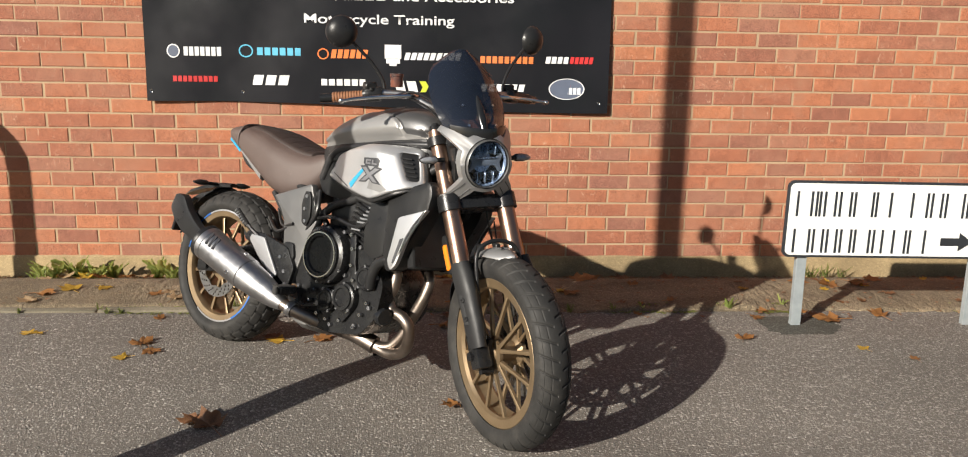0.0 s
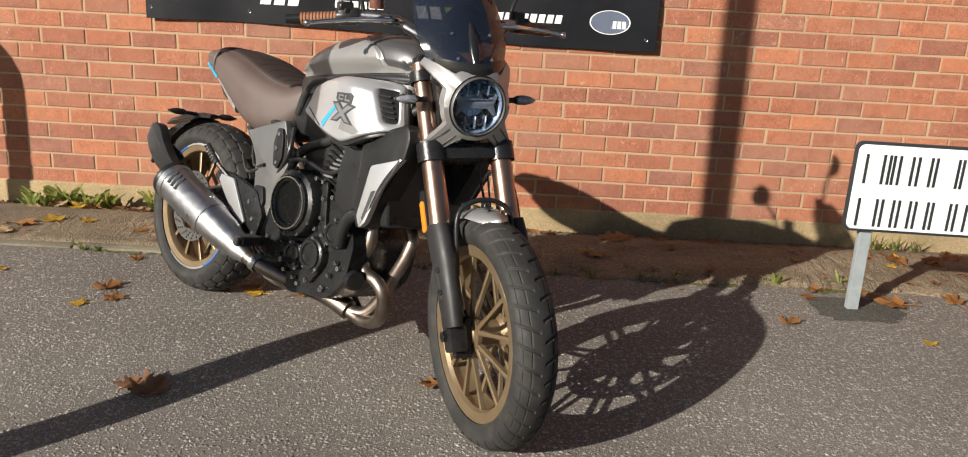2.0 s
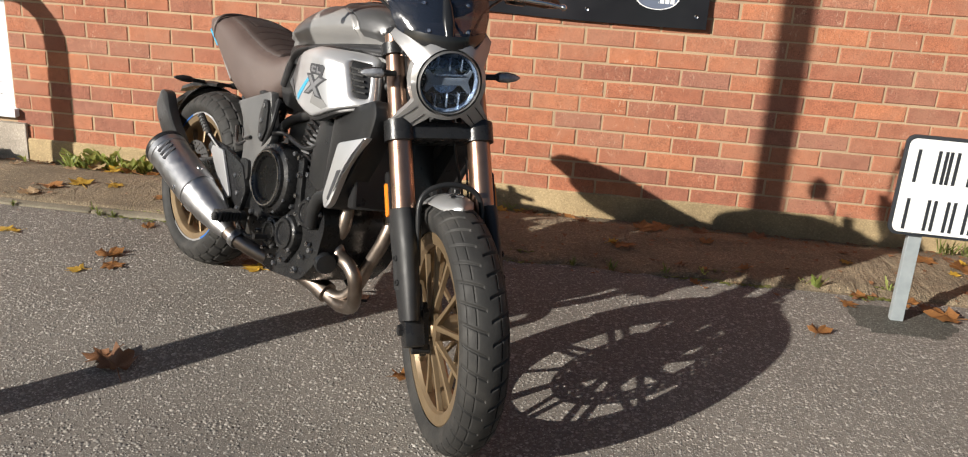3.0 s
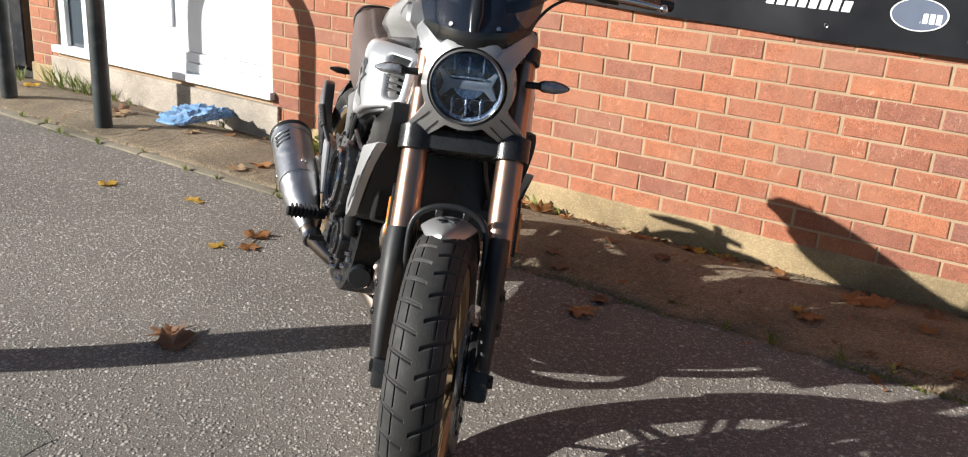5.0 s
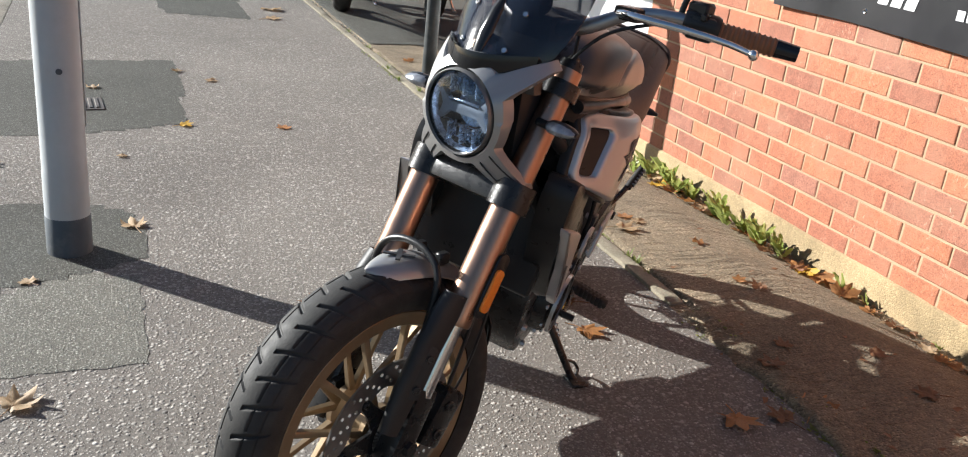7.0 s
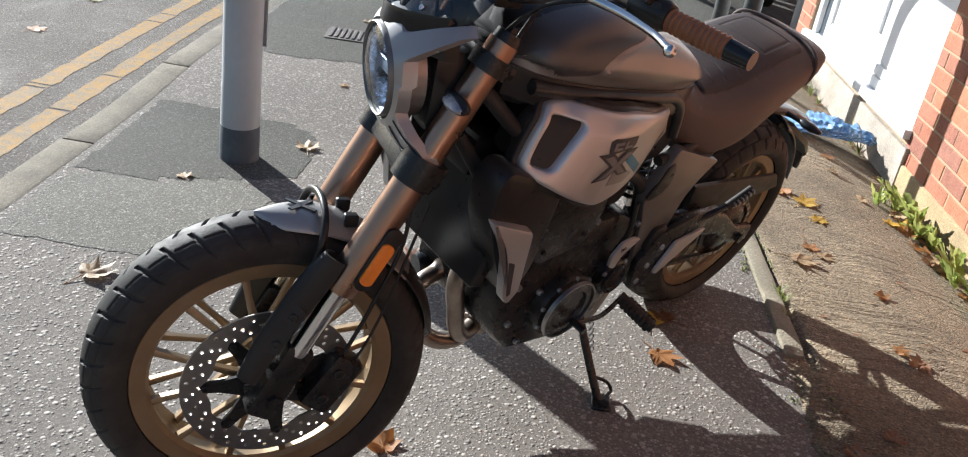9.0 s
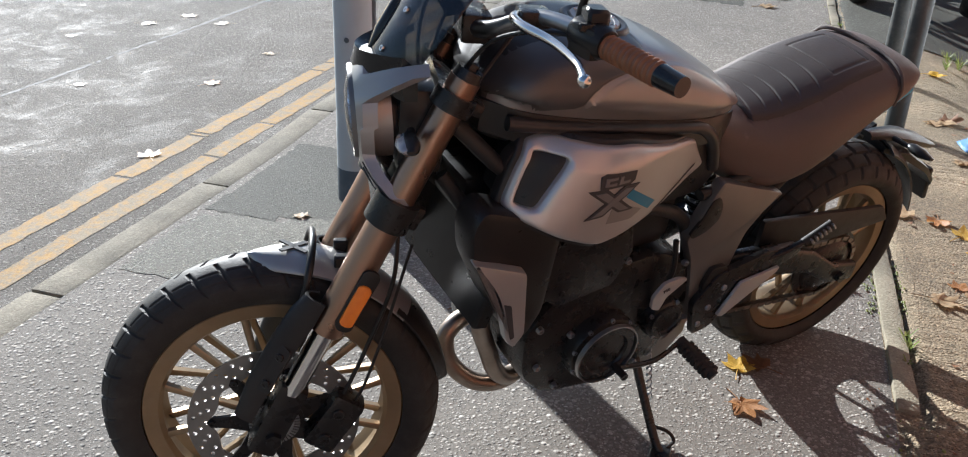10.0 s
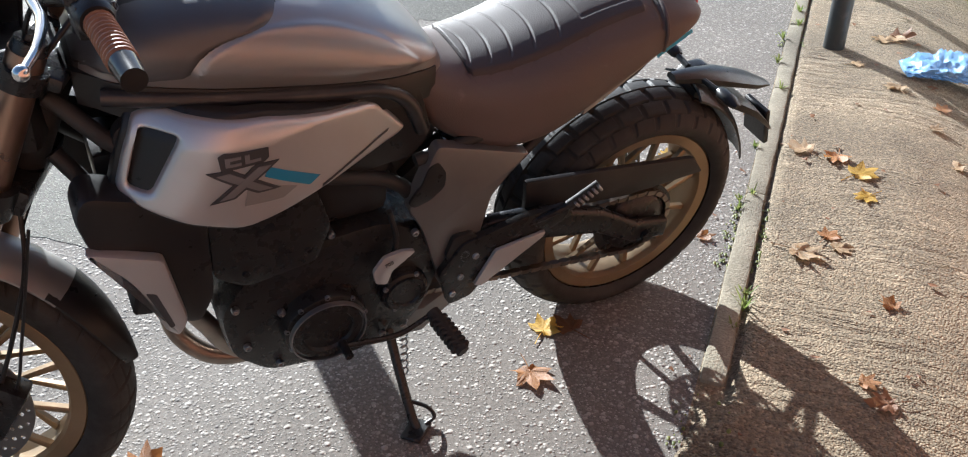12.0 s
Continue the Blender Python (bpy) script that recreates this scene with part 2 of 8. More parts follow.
def link_bm(name, bm, material, parent=None, label="", smooth=True, angle=40.0):
    """Links a bmesh as one mesh object."""
    me = bpy.data.meshes.new(name)
    bmesh.ops.recalc_face_normals(bm, faces=bm.faces[:])
    if smooth:
        for f in bm.faces:
            f.smooth = True
        for e in bm.edges:
            if len(e.link_faces) == 2 and e.calc_face_angle(0) > radians(angle):
                e.smooth = False
    bm.to_mesh(me)
    bm.free()
    me.materials.append(material)
    ob = new(name, me)
    if parent is not None:
        ob.parent = parent
    if label:
        tagged(ob, label)
    return ob


SINGLES = {"bolts": "bolt", "screen_bolts": "bolt", "cowl_bolts": "bolt", "cover_bolts": "bolt", "case_bolts": "bolt", "muffler_bolts": "bolt", "hanger_bolts": "bolt", "muffler_slots": "slot",
           "duct_louvres": "louvre", "lamp_cells": "lamp_cell", "cap_screws": "screw", "caliper_caps": "cap", "hoses": "hose", "mudguard_arm": "arm",
           "finned_insert": "fin_edge", "plate_marks": "mark", "spokes": "spoke", "switch_buttons": "button", "peg_teeth": "tooth", "printed_mark": "printed_bar", "disc_carrier": "carrier_arm", "horn_box": "box"}


def islands(bm):
    """The connected pieces of a bmesh, each as a bmesh of its own."""
    left = dict.fromkeys(bm.verts)
    out = []
    while left:
        first = next(iter(left))
        del left[first]
        stack, piece = [first], []
        while stack:
            v = stack.pop()
            piece.append(v)
            for ed in v.link_edges:
                w = ed.other_vert(v)
                if w in left:
                    del left[w]
                    stack.append(w)
        one = bmesh.new()
        made = {v: one.verts.new(v.co) for v in piece}
        for f in dict.fromkeys(f for v in piece for f in v.link_faces):
            one.faces.new([made[v] for v in f.verts])
        out.append(one)
    bm.free()
    return out


def part(name, bm, material, parent, label="", smooth=True, angle=40.0):
    if name in SINGLES:
        for one in islands(bm):
            ob = link_bm(SINGLES[name], one, material, parent, label, smooth, angle)
        return ob
    return link_bm(name, bm, material, parent, label, smooth, angle)


def thing(name, label, category, at=None, group="", kind=""):
    ob = new(name)
    if at is not None:
        ob.matrix_world = at
    return tagged(ob, label, category, group, kind)


def box(x0, x1, y0, y1, z0, z1, bevel=0.0, segs=2, m=None, bm=None):
    bm = bm or bmesh.new()
    old = set(bm.verts)
    r = bmesh.ops.create_cube(bm, size=1.0, matrix=Matrix.Translation(((x0 + x1) / 2, (y0 + y1) / 2, (z0 + z1) / 2)) @ Matrix.Diagonal((x1 - x0, y1 - y0, z1 - z0, 1)))
    if bevel:
        edges = list({e for v in r["verts"] for e in v.link_edges})
        bmesh.ops.bevel(bm, geom=edges, offset=bevel, segments=segs, affect="EDGES", profile=0.6)
    if m is not None:
        bmesh.ops.transform(bm, matrix=m, verts=[v for v in bm.verts if v not in old])
    return bm


def frame_to(p, q):
    """The pose at p whose z points to q."""
    p, q = Vector(p), Vector(q)
    return Matrix.Translation(p) @ (q - p).to_track_quat("Z", "Y").to_matrix().to_4x4()


def tube_between(p, q, r0, r1=None, seg=16, bm=None, caps=True):
    bm = bm or bmesh.new()
    p, q = Vector(p), Vector(q)
    d = (q - p).length
    bmesh.ops.create_cone(bm, cap_ends=caps, segments=seg, radius1=r0, radius2=r0 if r1 is None else r1, depth=d,
                          matrix=frame_to(p, q) @ Matrix.Translation((0, 0, d / 2)))
    return bm


def lathe(profile, seg=24, m=None, bm=None):
    """Turns (radius, height) pairs about the z axis."""
    bm = bm or bmesh.new()
    rings = []
    for r, z in profile:
        if r < 1e-6:
            rings.append([bm.verts.new((0, 0, z))])
        else:
            rings.append([bm.verts.new((r * math.cos(2 * math.pi * i / seg), r * math.sin(2 * math.pi * i / seg), z)) for i in range(seg)])
    made = [v for ring in rings for v in ring]
    for a, b in zip(rings, rings[1:]):
        for i in range(seg):
            j = (i + 1) % seg
            if len(a) == 1 and len(b) == 1:
                continue
            if len(a) == 1:
                bm.faces.new((a[0], b[i], b[j]))
            elif len(b) == 1:
                bm.faces.new((a[i], a[j], b[0]))
            else:
                bm.faces.new((a[i], a[j], b[j], b[i]))
    if m is not None:
        bmesh.ops.transform(bm, matrix=m, verts=made)
    return bm


def smooth_path(points, steps=6):
    """A Catmull-Rom line through the points."""
    pts = [Vector(p) for p in points]
    pts = [pts[0] * 2 - pts[1]] + pts + [pts[-1] * 2 - pts[-2]]
    out = []
    for i in range(1, len(pts) - 2):
        a, b, c, d = pts[i - 1:i + 3]
        for k in range(steps):
            t = k / steps
            out.append(0.5 * (2 * b + (c - a) * t + (2 * a - 5 * b + 4 * c - d) * t * t + (3 * b - a - 3 * c + d) * t ** 3))
    out.append(pts[-2])
    return out


def pipe(points, r, seg=10, steps=6, bm=None, radii=None, straight=False, caps=True):
    """A round tube along the points."""
    bm = bm or bmesh.new()
    line = [Vector(p) for p in points] if straight else smooth_path(points, steps)
    side = None
    rings = []
    for i, p in enumerate(line):
        way = (line[min(i + 1, len(line) - 1)] - line[max(i - 1, 0)]).normalized()
        if side is None:
            side = way.orthogonal().normalized()
        side = (side - way * side.dot(way)).normalized()
        other = way.cross(side)
        rr = r
        if radii:
            f = i / (len(line) - 1) * (len(radii) - 1)
            k = min(int(f), len(radii) - 2)
            rr = radii[k] + (radii[k + 1] - radii[k]) * (f - k)
        rings.append([bm.verts.new(p + (side * math.cos(a) + other * math.sin(a)) * rr) for a in (2 * math.pi * j / seg for j in range(seg))])
    for a, b in zip(rings, rings[1:]):
        for j in range(seg):
            k = (j + 1) % seg
            bm.faces.new((a[j], a[k], b[k], b[j]))
    if caps:
        bm.faces.new(rings[0])
        bm.faces.new(rings[-1][::-1])
    return bm


def plate(outline, thick, bevel=0.0, m=None, bm=None, segs=2):
    """A flat plate: the outline in x, y, from z = 0 to thick, with rounded rims."""
    bm = bm or bmesh.new()
    bottom = [bm.verts.new((x, y, 0)) for x, y in outline]
    f = bm.faces.new(bottom)
    r = bmesh.ops.extrude_face_region(bm, geom=[f])
    top = [v for v in r["geom"] if isinstance(v, bmesh.types.BMVert)]
    bmesh.ops.translate(bm, vec=(0, 0, thick), verts=top)
    made = bottom + top
    if bevel:
        rim = [e for e in {e for v in top for e in v.link_edges} if e.verts[0] in top and e.verts[1] in top]
        r = bmesh.ops.bevel(bm, geom=rim, offset=bevel, segments=segs, affect="EDGES", profile=0.6)
        made = list({v for v in made if v.is_valid} | set(r["verts"]))
    if m is not None:
        bmesh.ops.transform(bm, matrix=m, verts=made)
    return bm


def loft(sections, closed_ends=True, bm=None):
    """A skin over rings of equal numbers of points."""
    bm = bm or bmesh.new()
    rings = [[bm.verts.new(p) for p in s] for s in sections]
    n = len(rings[0])
    for a, b in zip(rings, rings[1:]):
        for j in range(n):
            k = (j + 1) % n
            bm.faces.new((a[j], a[k], b[k], b[j]))
    if closed_ends:
        bm.faces.new(rings[0])
        bm.faces.new(rings[-1][::-1])
    return bm


def side_plane(y):
    """Maps x, y, depth of a plate to the bike's x, z and sideways depth: outwards to +y for y > 0, to -y otherwise."""
    s = 1 if y > 0 else -1
    return Matrix(((1, 0, 0, 0), (0, 0, s, y), (0, 1, 0, 0), (0, 0, 0, 1)))


def text_mesh(words, height, depth=0.001, bold=0.0):
    """A line of lettering as a bmesh, centred on the origin in x, y."""
    c = bpy.data.curves.new("letters", "FONT")
    c.body, c.size, c.extrude, c.offset, c.align_x = words, height, depth, bold, "CENTER"
    ob = bpy.data.objects.new("letters", c)
    scene.collection.objects.link(ob)
    bpy.context.view_layer.update()
    me = bpy.data.meshes.new_from_object(ob.evaluated_get(bpy.context.evaluated_depsgraph_get()))
    bm = bmesh.new()
    bm.from_mesh(me)
    bpy.data.objects.remove(ob)
    bpy.data.curves.remove(c)
    bpy.data.meshes.remove(me)
    return bm


def rounded_poly(points, r, seg=4):
    """A polygon with rounded corners."""
    out = []
    n = len(points)
    for i in range(n):
        p, a, b = Vector(points[i]), Vector(points[i - 1]), Vector(points[(i + 1) % n])
        d0, d1 = (a - p), (b - p)
        l = min(r, d0.length * 0.45, d1.length * 0.45)
        s0, s1 = p + d0.normalized() * l, p + d1.normalized() * l
        for k in range(seg + 1):
            t = k / seg
            q = s0 * (1 - t) ** 2 + p * 2 * t * (1 - t) + s1 * t * t
            out.append((q.x, q.y))
    return out


# ---- the ground ----
WALL_Y = 4.935
EDGE_Y = 3.985
KERB_Y = 1.66


def ground_z(x, y):
    """The pavement: nearly level, a little lower towards the road, falling to the foot of the wall."""
    z = -0.034 * step01((3.25 - y) / 0.65) * step01((x + 2.3) / 0.8)
    if y > EDGE_Y:
        z += -0.115 * step01((y - 4.40) / 0.62) + 0.012 * step01((y - EDGE_Y - 0.062) / 0.02)
        if x < -0.44 and 0.064 < y - EDGE_Y < 0.083:
            z -= 0.010
    return z


def road_z(x, y):
    return -0.105 + 0.02 * step01(-y / 4)


def ground_sheet(name, x_lines, y_lines, material, drop=0.0, label="", lift=None):
    bm = bmesh.new()
    grid = [[bm.verts.new((x, y, (lift(x, y) if lift else ground_z(x, y)) - drop)) for x in x_lines] for y in y_lines]
    for i in range(len(y_lines) - 1):
        for j in range(len(x_lines) - 1):
            bm.faces.new((grid[i][j], grid[i][j + 1], grid[i + 1][j + 1], grid[i + 1][j]))
    ob = link_bm(name, bm, material, None, "", True, 80)
    return tagged(ob, label, "ground", kind="structure")


xs = [-60, -30, -15, -10] + [-8 + 0.1 * i for i in range(131)] + [6, 10, 20, 60]
ys_pave = [KERB_Y + 0.004 + (EDGE_Y - KERB_Y - 0.004) * i / 40 for i in range(41)]
ground_sheet("pavement", xs, ys_pave, ASPHALT, 0, "worn grey asphalt pavement with pale stone chips")
ys_strip = [EDGE_Y, EDGE_Y + 0.063, EDGE_Y + 0.066, EDGE_Y + 0.081, EDGE_Y + 0.085] + [4.1 + 0.06 * i for i in range(15)] + [5.2, 8.0, 20, 60]
ground_sheet("concrete_strip", xs, ys_strip, CONCRETE, 0, "rough tamped concrete strip along the foot of the wall")
ground_sheet("road", [-400, -60, -20, -10, -6, -4, -2, 0, 2, 4, 6, 10, 20, 60, 400], [-400, -60, -20, -8, -4, -2, -1, 0, 0.8, 1.2, KERB_Y - 0.125], ROAD_ASPHALT, 0,
             "sunlit grey asphalt road with worn double yellow lines", road_z)

# ---- the motorcycle: x forward, y to its left, z up, leaning on its side stand ----
BIKE = Matrix(((0.74370, 0.65304, 0.14281, -0.76859), (-0.66851, 0.72650, 0.15888, 3.65401), (0, -0.21364, 0.97691, -0.00833), (0, 0, 0, 1)))
RAKE = radians(24.5)
UP_FORK = Vector((-math.sin(RAKE), 0, math.cos(RAKE)))
FWD_FORK = Vector((math.cos(RAKE), 0, math.sin(RAKE)))
HEAD = Vector((1.414, 0, 0.276))
STEER = Matrix.Translation(HEAD) @ Matrix.Rotation(radians(-23.4), 4, UP_FORK) @ Matrix.Translation(-HEAD)

SILVER = surf("satin_silver_paint", (0.50, 0.50, 0.505), (0.45, 0.45, 0.455), 4, 0.33, 0.41, metal=0.66, bump=0.05, bump_scale=400, dust=0.10)
TITAN = surf("titanium_grey_paint", (0.305, 0.300, 0.294), (0.27, 0.265, 0.26), 4, 0.32, 0.42, metal=0.55, bump=0.05, bump_scale=400, dust=0.10)
GUNMETAL = surf("gunmetal_paint", (0.170, 0.168, 0.166), (0.145, 0.143, 0.141), 5, 0.36, 0.46, metal=0.6, bump=0.05, bump_scale=400, dust=0.08)
DARK_GREY = surf("dark_grey_trim", (0.035, 0.035, 0.037), (0.028, 0.028, 0.03), 6, 0.30, metal=0.4, bump=0.1, bump_scale=300, dust=0.10)
BRONZE = surf("bronze_anodised_tube", (0.34, 0.215, 0.155), (0.30, 0.19, 0.135), 9, 0.27, 0.36, metal=0.95, bump=0.04, bump_scale=500)
GOLD = surf("matt_gold_cast_rim", (0.285, 0.205, 0.120), (0.235, 0.168, 0.098), 11, 0.38, 0.50, metal=0.7, bump=0.12, bump_scale=350, dust=0.22)
PLASTIC = surf("black_plastic", (0.013, 0.013, 0.014), (0.018, 0.018, 0.018), 9, 0.26, 0.40, bump=0.15, bump_scale=500, dust=0.01, spec=0.3)
GUARD = surf("matt_guard_plastic", (0.015, 0.015, 0.016), (0.021, 0.021, 0.021), 9, 0.44, 0.56, bump=0.15, bump_scale=500, dust=0.03, spec=0.3)
DARK_TITAN = surf("dark_titanium_paint", (0.095, 0.095, 0.097), (0.080, 0.080, 0.082), 4, 0.32, 0.42, metal=0.5, bump=0.05, bump_scale=600)
# the panels' silver darkened, so sunlit mask and front mudguard stay grey
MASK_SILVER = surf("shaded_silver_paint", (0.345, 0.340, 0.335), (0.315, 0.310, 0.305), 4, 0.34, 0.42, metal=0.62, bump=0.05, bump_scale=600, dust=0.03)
FLAT_BLACK = surf("matt_black_core", (0.006, 0.006, 0.006), (0.009, 0.009, 0.009), 20, 0.8, spec=0.15)
GLOSS_BLACK = surf("gloss_black_plastic", (0.010, 0.011, 0.012), (0.014, 0.014, 0.015), 7, 0.12, 0.22, dust=0.01, spec=0.4)
ENGINE_BLACK = surf("black_engine_casting", (0.012, 0.012, 0.013), (0.018, 0.018, 0.018), 14, 0.22, 0.36, metal=0.1, bump=0.2, bump_scale=420, dust=0.01, spec=0.35)
RUBBER = surf("tyre_rubber", (0.021, 0.0205, 0.0198), (0.030, 0.029, 0.0275), 12, 0.55, 0.75, bump=0.3, bump_scale=260, dust=0.07, spec=0.25)
CHROME = surf("polished_metal", (0.66, 0.65, 0.64), (0.60, 0.60, 0.60), 14, 0.12, 0.22, metal=1.0)
BRUSHED = surf("brushed_steel", (0.40, 0.40, 0.41), (0.33, 0.33, 0.34), 12, 0.32, 0.46, metal=1.0, bump=0.08, bump_scale=600)
HOT_STEEL = surf("heat_stained_steel", (0.29, 0.245, 0.21), (0.20, 0.16, 0.132), 13, 0.30, 0.46, metal=0.95, bump=0.08, bump_scale=400, dust=0.12)
DISC_STEEL = surf("brake_disc_steel", (0.25, 0.245, 0.24), (0.19, 0.185, 0.18), 20, 0.32, 0.48, metal=0.9, bump=0.1, bump_scale=500)
AMBER = surf("amber_reflector", (0.78, 0.24, 0.02), (0.70, 0.20, 0.02), 60, 0.12, 0.2, bump=0.5, bump_scale=420)
CLEAR_GREY = surf("clear_indicator_lens", (0.34, 0.35, 0.37), (0.22, 0.23, 0.25), 70, 0.08, 0.15, metal=0.35, bump=0.6, bump_scale=300)
RED_LENS = surf("red_tail_lens", (0.42, 0.012, 0.012), rough=0.12)
BLUE_STICKER = surf("bright_blue_sticker", (0.02, 0.30, 0.52), rough=0.3)
NAVY_STRIPE = surf("blue_rim_tape", (0.03, 0.13, 0.42), rough=0.35)
# the same blue with shade put into the colour, for the left stripe
SHADED_BLUE_STICKER = surf("shaded_blue_sticker", (0.02, 0.19, 0.34), rough=0.35)
EMBLEM_DARK = surf("dark_emblem_print", (0.035, 0.036, 0.04), rough=0.4)
EMBLEM_GREY = surf("grey_emblem_print", (0.20, 0.20, 0.21), rough=0.4, metal=0.4)


def leather_material(name, tone):
    m, nt, b, c = start(name)
    big = noise_tex(nt, c, 5, 5)
    fine = voronoi(nt, c, 420)
    out = mix_rgb(nt, "MIX", ramp(nt, big, (0.35, 0.0), (0.65, 1.0)), tuple(v * tone for v in (0.075, 0.053, 0.046)), tuple(v * tone for v in (0.097, 0.070, 0.061)))
    scuff = ramp(nt, noise_tex(nt, c, 30, 6, 0.7), (0.62, 0.0), (0.74, 0.35))
    out = mix_rgb(nt, "MIX", scuff, out, (0.19 * tone, 0.15 * tone, 0.13 * tone))
    nt.links.new(out, b.inputs["Base Color"])
    nt.links.new(ramp(nt, big, (0.3, 0.52), (0.7, 0.66)), b.inputs["Roughness"])
    nt.links.new(bump_node(nt, fine.outputs["Distance"], 0.22, 0.0015), b.inputs["Normal"])
    return m


LEATHER = leather_material("brown_leather", 1.0)
LEATHER_DARK = leather_material("dark_brown_leather", 0.46)
GRIP_LEATHER = surf("tan_leather_grip", (0.23, 0.10, 0.045), (0.17, 0.075, 0.037), 20, 0.5, bump=0.3, bump_scale=300)


def glass_material(name, tint, rough=0.0):
    m = bpy.data.materials.new(name)
    m.use_nodes = True
    b = m.node_tree.nodes["Principled BSDF"]
    b.inputs["Base Color"].default_value = (*tint, 1)
    b.inputs["Transmission Weight"].default_value = 1.0
    b.inputs["Roughness"].default_value = rough
    b.inputs["IOR"].default_value = 1.45
    return m


LENS_GLASS = glass_material("clear_headlamp_glass", (0.9, 0.95, 1.0))
nt = LENS_GLASS.node_tree
clear, gloss, fres, both = (nt.nodes.new(k) for k in ("ShaderNodeBsdfTransparent", "ShaderNodeBsdfGlossy", "ShaderNodeFresnel", "ShaderNodeMixShader"))
clear.inputs[0].default_value, gloss.inputs["Roughness"].default_value, fres.inputs[0].default_value = (0.82, 0.88, 0.95, 1), 0.03, 1.5
for k, source in enumerate((fres, clear, gloss)):
    nt.links.new(source.outputs[0], both.inputs[k])
nt.links.new(both.outputs[0], nt.nodes["Material Output"].inputs[0])
LAMP_BRIGHT = surf("bright_lamp_reflector", (0.62, 0.70, 0.82), (0.30, 0.36, 0.46), 60, 0.18, 0.36, metal=0.75, bump=0.8, bump_scale=140)
# blue-grey tones paint the sky's reflection in the lens onto the bowl
LAMP_SKY_TONE = surf("sky_toned_bowl", (0.22, 0.28, 0.40), (0.58, 0.66, 0.80), 55, 0.20, 0.38, metal=0.5, bump=1.0, bump_scale=75)
LAMP_GREY_BAR = surf("grey_lamp_bar", (0.25, 0.27, 0.30), (0.20, 0.215, 0.24), 30, 0.35, bump=0.2, bump_scale=300)


def screen_material():
    """Dark smoked acrylic: mostly opaque, with a gloss."""
    m, nt, b, c = start("smoked_acrylic")
    dust = ramp(nt, noise_tex(nt, c, 25, 6, 0.7), (0.5, 0.06), (0.75, 0.16))
    nt.links.new(dust, b.inputs["Roughness"])
    b.inputs["Base Color"].default_value = (0.012, 0.016, 0.026, 1)
    b.inputs["Alpha"].default_value = 0.74
    return m


SMOKED = screen_material()

bike = thing("motorcycle", "silver and grey motorcycle with brown leather seat leaning on side stand", "motorcycle", BIKE)


def P(name, bm, material, label="", parent=None, angle=40.0):
    return part(name, bm, material, parent or bike, label, True, angle)


def PF(name, bm, material, label="", parent=None, angle=40.0):
    """A part of the steered front end."""
    bmesh.ops.transform(bm, matrix=STEER, verts=bm.verts[:])
    return part(name, bm, material, parent or bike, label, True, angle)


def fork_at(s, w, e=0.045):
    return HEAD + UP_FORK * s + FWD_FORK * e + Vector((0, w, 0))



def bolt(bm, at, way, r=0.006, h=0.005):
    at, way = Vector(at), Vector(way).normalized()
    lathe([(0, h * 0.6), (r * 0.5, h * 0.6), (r * 0.5, h), (r * 0.85, h), (r, h * 0.7), (r, 0)], 8, frame_to(at, at + way), bm)


# -- wheels --
AXLE_WAY = Matrix.Rotation(radians(-90), 4, "X")   # turns a lathe's z axis to the bike's +y


def wheel_pose(c):
    return Matrix.Translation(c) @ AXLE_WAY


